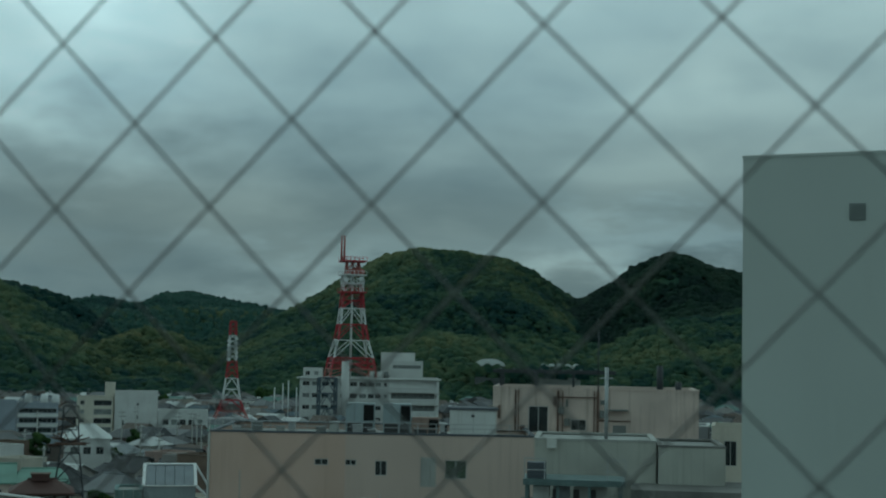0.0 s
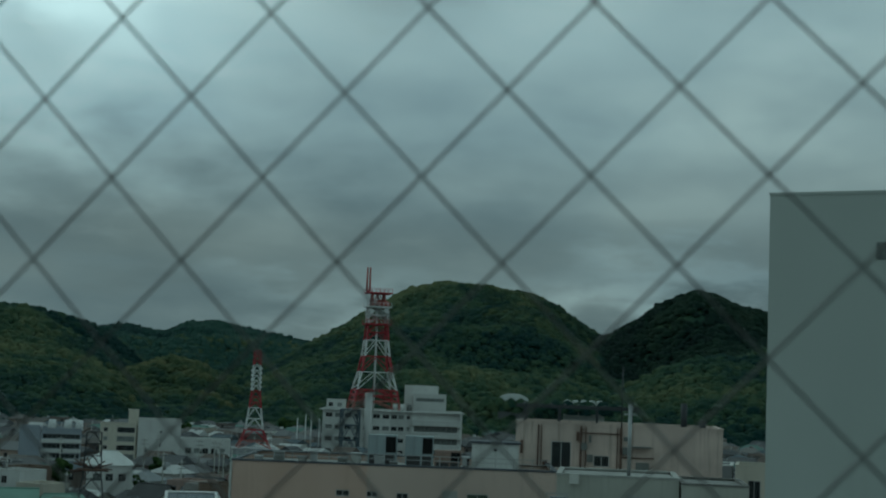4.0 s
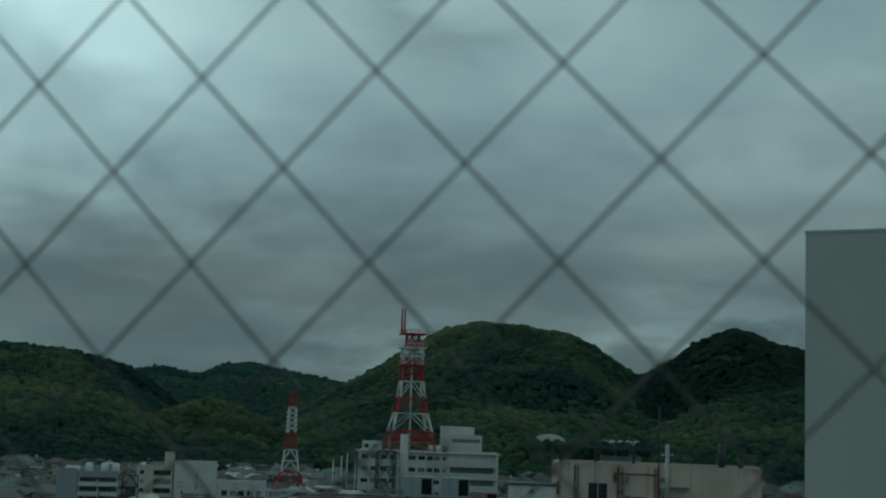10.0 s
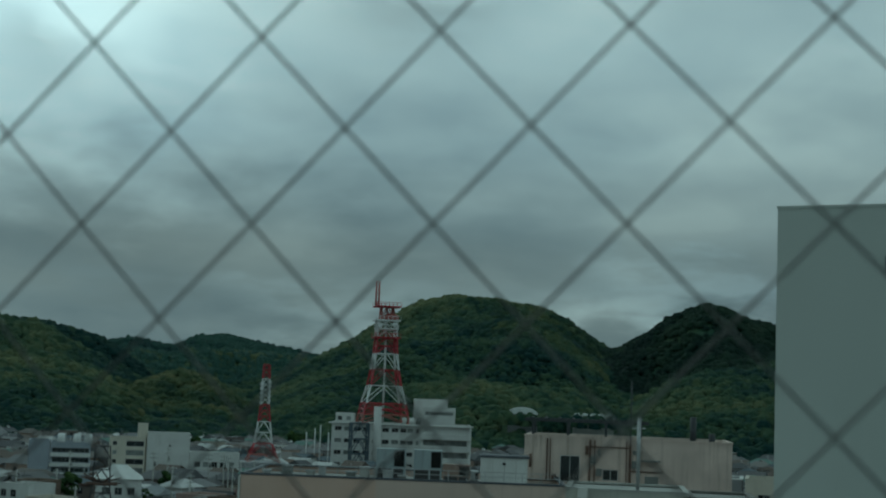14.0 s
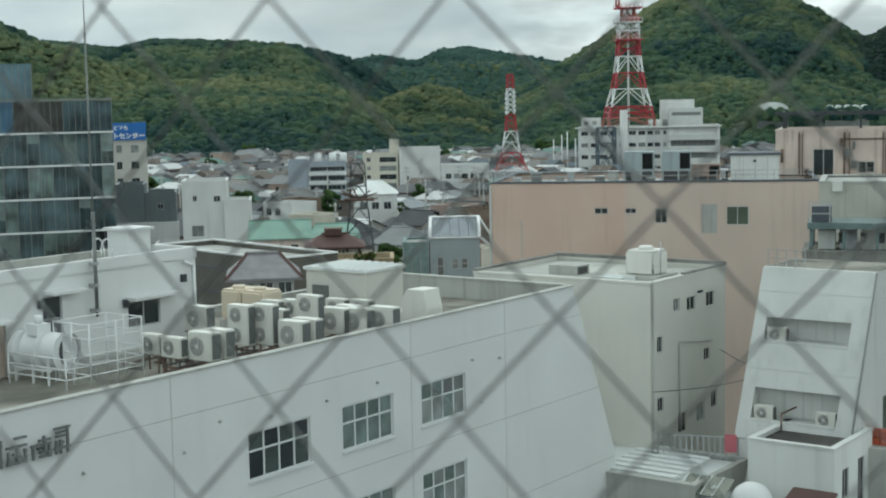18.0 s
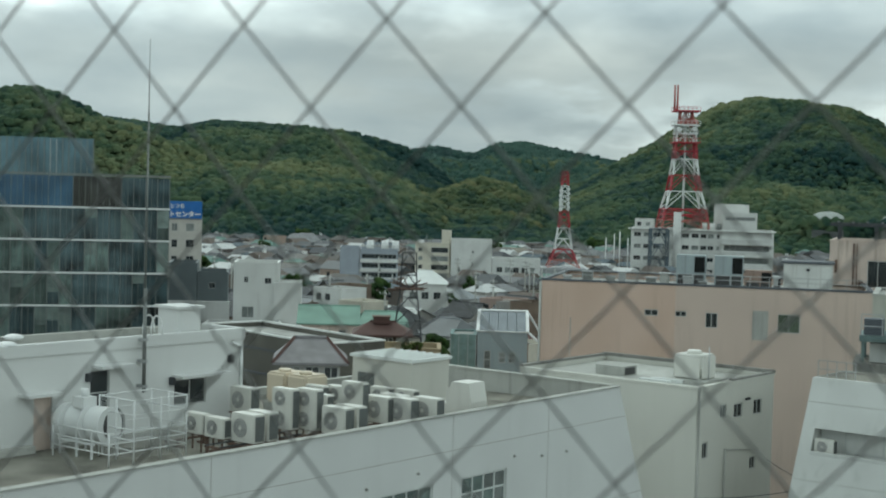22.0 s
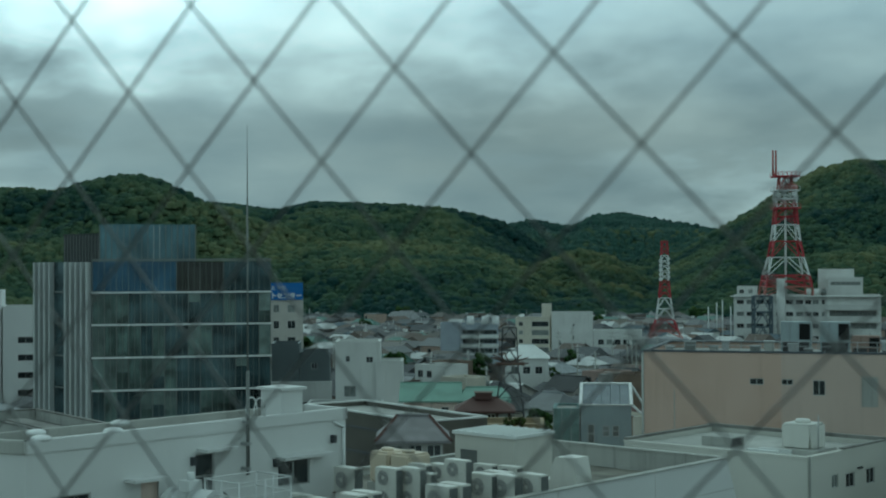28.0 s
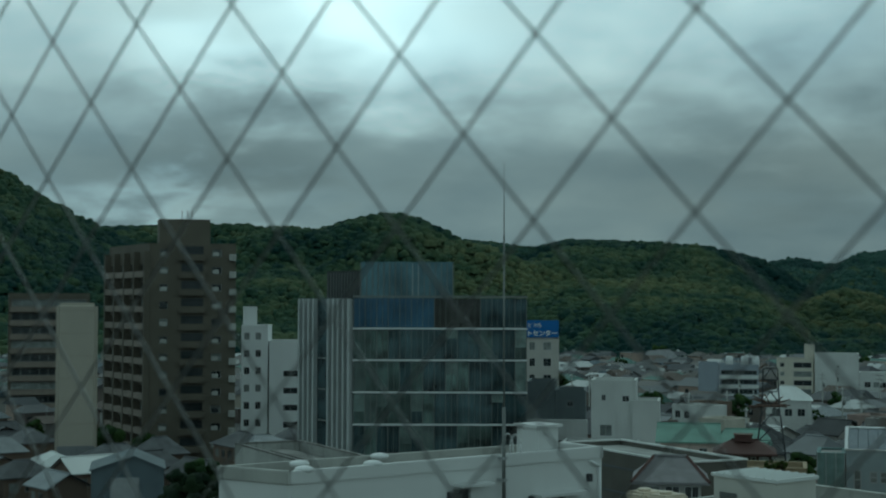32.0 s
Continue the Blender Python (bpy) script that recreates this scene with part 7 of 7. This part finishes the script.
bt, top = mast("relay_mast", "red and white lattice relay mast on the exchange roof", -22.9, 405.0, 16.1, (
    (2.4, 6.5, 6.1, FADEDRED, 1), (3.1, 6.1, 5.5, REDSTEEL, 2), (4.9, 5.5, 4.25, WHITESTEEL, 1), (4.4, 4.25, 3.5, REDSTEEL, 1), (4.5, 3.5, 3.0, WHITESTEEL, 1), (4.4, 3.0, 2.7, REDSTEEL, 2), (4.8, 2.7, 2.6, WHITESTEEL, 2), (4.0, 1.9, 1.6, FADEDRED, 1)), 0.40, 0.20)
for z, w, m in ((top - 3.9, 3.5, WHITESTEEL), (top - 8.7, 3.6, REDSTEEL), (top, 3.5, REDSTEEL), (top - 6.2, 3.0, WHITESTEEL)):
    boxpart("platform", (-w, w, -w, w, z - 0.18, z + 0.18), m, bt)
    for k in range(7):
        for sgn in (-1, 1):
            a = -w + 2 * w * k / 6
            boxpart("rail_post", (a - 0.06, a + 0.06, sgn * w - 0.06, sgn * w + 0.06, z + 0.18, z + 1.1), m, bt)
    for sgn in (-1, 1):
        boxpart("handrail", (-w, w, sgn * w - 0.06, sgn * w + 0.06, z + 1.1, z + 1.2), m, bt)
for x in (-3.25, -2.45):
    bm = bmesh.new()
    tube(bm, (x, 0, top), (x, 0, top + 7.2), 0.30, 10, 0.24)
    part("antenna_mast", bm, FADEDRED, bt, "faded pink whip antenna")
bm = bmesh.new()
bmesh.ops.create_uvsphere(bm, u_segments=18, v_segments=9, radius=2.3)
bmesh.ops.scale(bm, verts=bm.verts, vec=(1, 1, 0.55))
for f in bm.faces:
    f.smooth = True
part("radome", bm, FADEDRED, bt, "faded red rounded radome", pose(1.2, 0, top - 3.0))
bm = bmesh.new()
tube(bm, (0.0, 0, 0), (0.0, 0, top), 0.30, 10)
part("core_pipe", bm, WHITESTEEL, bt)
for x, z, r in ((-2.2, top - 5.3, 0.8), (1.9, top - 5.0, 0.7)):
    bm = bmesh.new()
    tube(bm, (x, -3.0, z), (x, -3.5, z), r, 16, r * 0.8)
    part("dish", bm, WHITESTEEL, bt)
wp = thing("white_shaft", "white round service shaft in front of the exchange", "shaft", pose(-23.6, 394.0, 0))
bm = bmesh.new()
tube(bm, (0, 0, 0), (0, 0, 20.8), 1.05, 20)
part("shaft_wall", bm, WHITE2, wp)
STAIRSTEEL = mat("blue_grey_stair_steel", (0.085, 0.115, 0.135), 0.6, var=0.15, scale=0.8, bump=0.0)
bs, _ = mast("dark_steel_frame", "dark steel lattice stair frame before the exchange", -28.3, 392.0, 0, ((4.0, 2.3, 2.3, STAIRSTEEL, 1), (4.0, 2.3, 2.3, STAIRSTEEL, 1), (4.0, 2.3, 2.3, STAIRSTEEL, 1), (4.2, 2.3, 2.3, STAIRSTEEL, 1)), 0.34, 0.2)
sm, st = mast("small_mast", "slender red and white lattice mast in the town", -47.9, 346.7, 7.2, (
    (1.7, 3.9, 3.1, FADEDRED, 1), (2.6, 3.1, 2.1, REDSTEEL, 1), (5.2, 2.1, 1.4, WHITESTEEL, 2), (4.1, 1.4, 1.0, REDSTEEL, 3), (6.1, 0.95, 0.85, WHITESTEEL, 5), (3.4, 0.85, 0.7, REDSTEEL, 3)), 0.21, 0.12)
boxpart("base_block", (-5.3, 5.3, -5.3, 5.3, -7.2, -0.004), GREY, sm, "concrete base building")
bm = bmesh.new()
for k in range(5):
    tube(bm, (-1.0, -1.2, 14 + k * 1.1), (-1.0, -1.5, 14 + k * 1.1), 0.45, 12)
    tube(bm, (0.9, -1.2, 14.5 + k * 1.1), (0.9, -1.5, 14.5 + k * 1.1), 0.35, 12)
part("antenna_drums", bm, WHITESTEEL, sm)
for k in range(6):
    o = thing("flag_pole", "slim pale pole beyond the roofs", "pole", pose(-45.5 + k * 2.0, 420 + (k % 2) * 4, 0), "poles beyond the salmon block")
    bm = bmesh.new()
    tube(bm, (0, 0, 0), (0, 0, 12.5 + (k % 3)), 0.16, 6)
    part("pole_shaft", bm, WHITESTEEL, o)
tp, _ = mast("roof_sign_frame", "dark lattice steel tower with a rusty crown on a roof", -30.2, 121.2, 0, ((12.2, 1.2, 1.2, BLACKSTEEL, 7), (3.4, 1.2, 0.8, BLACKSTEEL, 3), (3.9, 0.75, 0.6, BLACKSTEEL, 4)), 0.07, 0.04)
random.seed(8)
bm = bmesh.new()
for k in range(22):
    a = k * math.tau / 22
    tube(bm, (0, 0, 16.4), (math.cos(a) * random.uniform(1.2, 1.9), math.sin(a) * random.uniform(1.2, 1.9), 16.4 + random.uniform(-0.3, 0.9)), 0.055, 5)
tube(bm, (0, 0, 16.3), (0, 0, 16.5), 1.1, 12)
part("crown_platform", bm, RUST, tp, "rusty spiked crown platform")
tm = hip_house("temple_roof", "temple with a broad grey tiled roof below the hill", -164, 489, 20, 9.6, 8, 5.4, 2.8, WHITE2, mat("pale_grey_temple_tile", (0.24, 0.245, 0.25), 0.7, var=0.15, scale=0.8, bump=0.4, bscale=4), 1.3, [(0.5 + k * 2.0, 1.9 + k * 2.0, 1, 3.6) for k in range(4)], 0.5, "temple")

# ---- town houses ----
TAKEN = [(-6, 48, 34), (-13, 66, 13), (-4, 95, 15), (6, 64, 12), (10, 75, 10), (-80, 152, 20), (-145, 192, 22), (-134, 156, 8), (-150, 228, 14), (-100, 242, 8), (-71, 178, 9), (-57, 160, 11), (-46, 153, 11), (-31, 116, 6),
         (-26, 81, 6), (-33, 95, 11), (-20, 109, 6), (-85, 322, 12), (-75, 355, 13), (-55, 328, 9), (-55, 236, 7), (-18, 404, 24), (-48, 347, 8), (-31, 127, 3), (-205, 228, 18), (-95, 119, 12), (0, 0, 75), (-26, 392, 6), (44, 500, 12), (28, 704, 14), (-166, 492, 13), (-60, 84, 14), (-57, 92, 8), (-80, 100, 21), (-97, 118, 13), (-70, 108, 12)]
random.seed(77)
gx, gy = Vector((0.9005, -0.4349)), Vector((0.4349, 0.9005))
spots = []
for iy in range(-6, 80):
    for ix in range(-80, 60):
        if iy % 6 == 0 or ix % 8 == 0:
            continue
        p = gx * (ix * 7.1 + random.uniform(-1.2, 1.2)) + gy * (iy * 7.8 + random.uniform(-1.2, 1.2))
        r = p.length
        az = math.degrees(math.atan2(p.x, p.y))
        if not (98 < r < 545 and -47 < az < 17) or random.random() < 0.07:
            continue
        if any((p.x - a) ** 2 + (p.y - b) ** 2 < (c + 4) ** 2 for a, b, c in TAKEN):
            continue
        spots.append((r, az, p))
spots.sort(key=lambda s: s[0])
NEAR = 290
DULL_ROOF = mat("blue_grey_metal_roof", (0.21, 0.225, 0.235), 0.6, var=0.15, scale=0.6, streak=0.2, spread=0.3)
PINKWALL = mat("dull_pink_house_wall", (0.42, 0.31, 0.27), 0.85, var=0.12, streak=0.25, spread=0.2)
BROWNWALL = mat("brown_timber_house_wall", (0.17, 0.125, 0.095), 0.85, var=0.2, streak=0.2, spread=0.3)
HW = [HOUSEWALL, HOUSEWALL, WHITE2, CREAM, BROWNWALL, PINKWALL, BROWNWALL, HOUSEWALL]
for r, az, p in spots[:NEAR]:
    w, d = random.uniform(4.4, 7.0), random.uniform(4.4, 6.4)
    tall = random.random() * (0.7 if az < -33.5 else 1.0)
    # roofs keep below the sight lines over the near roofs
    lim = EYE_Z - r * math.tan(radians(3.9 if az > -24 else 3.3)) if r > 150 else 13.0
    h = random.choice((4.8, 5.6, 5.8, 6.2)) if tall < 0.80 else random.uniform(7.5, 10.5)
    h = 4.8 if az < -33.5 and r < 240 else min(h, max(4.8, lim))
    rz = GRID + random.choice((0, 0, 0, 90)) + random.uniform(-4, 4)
    fh = 2.8
    wins = [(0.6 + k * 1.9, 1.7 + k * 1.9, h - 1.9 - f * fh, h - 0.8 - f * fh) for f in range(2 if h < 8 else 3) for k in range(int((w - 0.9) // 1.9))]
    if tall < 0.72:
        roof = random.choice((TILE_ROOF, TILE_ROOF, TILE_ROOF, TILE_ROOF, DULL_ROOF, BROWN_ROOF, PALE_ROOF if random.random() < 0.6 else DULL_ROOF))
        rise = random.uniform(1.1, 1.8)
        paint = random.choice(HW)
        # dark brown walls in the west stand in for the shade among the towers
        paint = BROWNWALL if az < -33.5 else paint
        hip_house("house", "two-storey house with a grey tiled roof" if roof is TILE_ROOF else "two-storey house with a metal sheet roof", p.x, p.y, rz, w, d, h, rise, paint, roof, 0.5, wins, random.uniform(0.35, 0.7), "house", "houses of the town", random.random() < 0.5)
    else:
        block("small_building", "small flat-roofed building in the town", "building", p.x, p.y, rz, w, d, h, random.choice(HW), FLATROOF, fronts=wins, group="small buildings of the town", parapet=0.3, panes=True)


def soup(name, verts, faces, material, label, category):
    me = bpy.data.meshes.new(name)
    me.from_pydata(verts, [], faces)
    me.materials.append(material)
    return tagged(new(name, me), label, category, kind="stuff")


BOXF = ((3, 2, 1, 0), (4, 5, 6, 7), (0, 1, 5, 4), (1, 2, 6, 5), (2, 3, 7, 6), (3, 0, 4, 7))


def add_box(store, M, x0, x1, y0, y1, z0, z1):
    k = len(store[0])
    store[0].extend(M @ Vector(c) for c in ((x0, y0, z0), (x1, y0, z0), (x1, y1, z0), (x0, y1, z0), (x0, y0, z1), (x1, y0, z1), (x1, y1, z1), (x0, y1, z1)))
    store[1].extend(tuple(k + i for i in f) for f in BOXF)


walls_s, roofs_s, wins_s, bits_s = ([], []), ([], []), ([], []), ([], [])
for r, az, p in spots[NEAR:]:
    w, d = random.uniform(4.2, 7.2), random.uniform(4.2, 6.4)
    h = random.choice((3.2, 4.6, 5.2, 5.6, 5.8))
    if random.random() < 0.06:
        h = random.uniform(6.5, 8.5)
    M = pose(p.x, p.y, 0, 0, 0, GRID + random.choice((0, 0, 90)) + random.uniform(-5, 5))
    add_box(walls_s, M, 0, w, 0, d, 0, h)
    for y in (-0.04, d + 0.0):
        for f in range(1 if h < 4 else 2):
            for k in range(int((w - 0.6) // 1.7)):
                if random.random() < 0.75:
                    add_box(wins_s, M, 0.5 + k * 1.7, 1.5 + k * 1.7, y, y + 0.04, h - 1.7 - f * 2.6, h - 0.7 - f * 2.6)
    ri = random.uniform(1.0, 1.8) if h < 6.4 else 0.15
    o_ = 0.5 if h < 6.4 else 0.1
    k = w * random.uniform(0.1, 0.3) if random.random() < 0.5 and h < 6.4 else -o_
    n0 = len(roofs_s[0])
    roofs_s[0].extend(M @ Vector(c) for c in ((-o_, -o_, h), (w + o_, -o_, h), (w + o_, d + o_, h), (-o_, d + o_, h), (k, d / 2, h + ri), (w - k, d / 2, h + ri)))
    roofs_s[1].extend(tuple(n0 + i for i in f) for f in ((0, 1, 5, 4), (2, 3, 4, 5), (1, 2, 5), (3, 0, 4), (3, 2, 1, 0)))
    # porches, tanks, aerials
    if random.random() < 0.45:
        add_box(walls_s, M, w, w + 1.6, 0.5, d - 0.8, 0, h * 0.5)
        add_box(roofs_s, M, w, w + 1.9, 0.3, d - 0.6, h * 0.5, h * 0.5 + 0.15)
    if random.random() < 0.4:
        x = random.uniform(0.5, w - 0.5)
        add_box(bits_s, M, x, x + 0.08, d / 2, d / 2 + 0.08, h, h + ri + random.uniform(0.8, 2.0))
        add_box(bits_s, M, x - 0.5, x + 0.6, d / 2, d / 2 + 0.05, h + ri + 0.7, h + ri + 0.76)
    if random.random() < 0.22:
        x = random.uniform(0.2, w - 1.4)
        add_box(bits_s, M, x, x + random.uniform(0.7, 1.3), d * 0.4, d * 0.4 + 0.8, h + ri * 0.5, h + ri + random.uniform(0.1, 0.6))
soup("distant_houses", *walls_s, island_mat("distant_walls", ((0.46, 0.45, 0.42), (0.27, 0.26, 0.25), (0.68, 0.68, 0.65), (0.19, 0.16, 0.14), (0.36, 0.35, 0.33), (0.38, 0.29, 0.24), (0.48, 0.44, 0.37), (0.14, 0.12, 0.11))), "crowded distant houses with pale walls", "house")
soup("distant_roofs", *roofs_s, island_mat("distant_roofing", ((0.12, 0.125, 0.13), (0.085, 0.088, 0.095), (0.20, 0.205, 0.21), (0.13, 0.105, 0.09), (0.15, 0.152, 0.155), (0.095, 0.10, 0.105), (0.56, 0.57, 0.56), (0.12, 0.12, 0.122), (0.10, 0.13, 0.15), (0.14, 0.13, 0.12), (0.13, 0.22, 0.19), (0.21, 0.20, 0.19)), 0.85), "crowded distant roofs of tile and metal", "roof")
soup("distant_windows", *wins_s, GLASS, "dark windows of the distant houses", "window")
soup("roof_clutter", *bits_s, island_mat("clutter_paint", ((0.55, 0.56, 0.55), (0.12, 0.12, 0.12), (0.35, 0.36, 0.36), (0.70, 0.70, 0.68)), 0.6), "aerials and tanks on the distant roofs", "aerial")

# utility poles between the houses
first = None
random.seed(31)
for k in range(46):
    az, r = random.uniform(-33, -8), random.uniform(105, 330)
    if r < 170:
        r += 110
    x, y = math.sin(radians(az)) * r, math.cos(radians(az)) * r
    if any((x - a) ** 2 + (y - b) ** 2 < (c + 1) ** 2 for a, b, c in TAKEN):
        continue
    if first is None:
        first = thing("utility_pole", "grey concrete utility pole with cross arms", "utility pole", pose(x, y, 0, 0, 0, GRID), "utility poles of the town")
        bm = bmesh.new()
        tube(bm, (0, 0, 0), (0, 0, 11), 0.17, 8, 0.11)
        part("pole_shaft", bm, PALECON, first)
        for z in (10.4, 9.6):
            boxpart("cross_arm", (-0.95, 0.95, -0.12, -0.02, z, z + 0.10), SIGNGREY, first)
        bm = bmesh.new()
        tube(bm, (0.32, 0, 8.0), (0.32, 0, 8.9), 0.25, 10)
        part("transformer", bm, SIGNGREY, first)
        for x_ in (-0.85, -0.3, 0.3, 0.85):
            bm = bmesh.new()
            tube(bm, (x_, -0.07, 10.5), (x_, -0.07, 10.72), 0.05, 6)
            part("insulator", bm, WHITESTEEL, first)
    else:
        copy_thing(first, pose(x, y, 0, 0, 0, GRID + random.choice((0, 90))))


# ---- trees in the town ----
EVERGREEN = leaf_mat("dark_evergreen_foliage", (0.008, 0.018, 0.010), (0.035, 0.050, 0.022), 0.05)

SHRUB = leaf_mat("yellow_green_shrub", (0.04, 0.055, 0.015), (0.16, 0.17, 0.05), 0.3)


def tree(x, y, h, r, label="dense green garden tree", z=0.0, leaf=None):
    th = thing("tree", label, "tree", pose(x, y, z), "trees in the town")
    bm = bmesh.new()
    tube(bm, (0, 0, 0), (0.1, 0, h * 0.55), 0.22, 8, 0.12)
    for k in range(4):
        a = k * 1.7
        tube(bm, (0.05, 0, h * 0.4), (math.cos(a) * r * 0.5, math.sin(a) * r * 0.5, h * 0.72), 0.09, 6, 0.04)
    part("trunk", bm, BARK, th)
    g = np.random.default_rng(int(abs(x * 7 + y)))
    pl = []
    for k in range(26):
        v = g.normal(0, 1, 3)
        v /= np.linalg.norm(v)
        rad = g.uniform(0.45, 0.9)
        q = v * rad
        s = g.uniform(0.22, 0.4) * r
        pl.append((q[0] * r, q[1] * r, h * 0.68 + q[2] * h * 0.30, s, s * 0.9))
    c = crowns("crown", pl, leaf or TOWNLEAF, "", g)
    for key in ("label", "category", "kind"):
        if key in c:
            del c[key]
    c.parent = th
    return th


for x, y, h, r in ((-50.2, 232, 10.5, 1.8), (-97, 133, 9, 3.6), (-104, 128, 8.5, 3.2), (-99, 140, 7, 3), (-64, 205, 9, 3.5), (-40, 175, 9, 3), (-71, 262, 10, 4), (-90, 270, 10, 4), (-36, 210, 9, 3), (-120, 260, 10, 4), (-58, 285, 9, 4), (-130, 320, 10, 5), (-105, 390, 10, 5),
                   (-28, 140, 10.5, 2.4), (-26.5, 122, 12.5, 1.6), (-82, 210, 9, 3), (-150, 420, 10, 5), (-170, 520, 11, 6), (-185, 560, 11, 6), (-90, 480, 10, 5), (-110, 560, 12, 6), (-60, 520, 11, 6), (30, 420, 11, 5), (52, 440, 11, 5), (70, 460, 12, 6), (-141, 170, 8, 4), (-133, 168, 7, 3.5), (-165, 180, 7, 3)):
    tree(x, y, h * 0.85, r * 0.6)

for az, r, h, w in ((-36.6, 107, 14.6, 1.9), (-36.0, 109, 13.6, 1.7), (-37.1, 110, 13.0, 1.8), (-36.4, 104, 12.4, 2.0), (-37.4, 106, 11.2, 1.6)):
    tree(math.sin(radians(az)) * r, math.cos(radians(az)) * r, h, w, "tall dark evergreen beside the garage", leaf=EVERGREEN)
for az, el, r in ((-14.05, -6.2, 97.5), (-13.6, -6.25, 98)):
    tree(math.sin(radians(az)) * r, math.cos(radians(az)) * r, 1.1, 0.42, "small yellow-green shrub on the tan roof terrace", 13.6, leaf=SHRUB)

# hilltop masts
for az, e, r in ((-28.5, 3.5, 1545), (-27.75, 3.35, 1545), (-2.2, 3.4, 1270)):
    a = radians(az)
    o = thing("hilltop_mast", "thin grey mast on the wooded crest", "mast", pose(math.sin(a) * r, math.cos(a) * r, EYE_Z + math.tan(radians(e)) * r - 12), "masts on the crest")
    bm = bmesh.new()
    tube(bm, (0, 0, 0), (0, 0, 17), 0.5, 6, 0.3)
    part("mast_shaft", bm, STEEL, o)
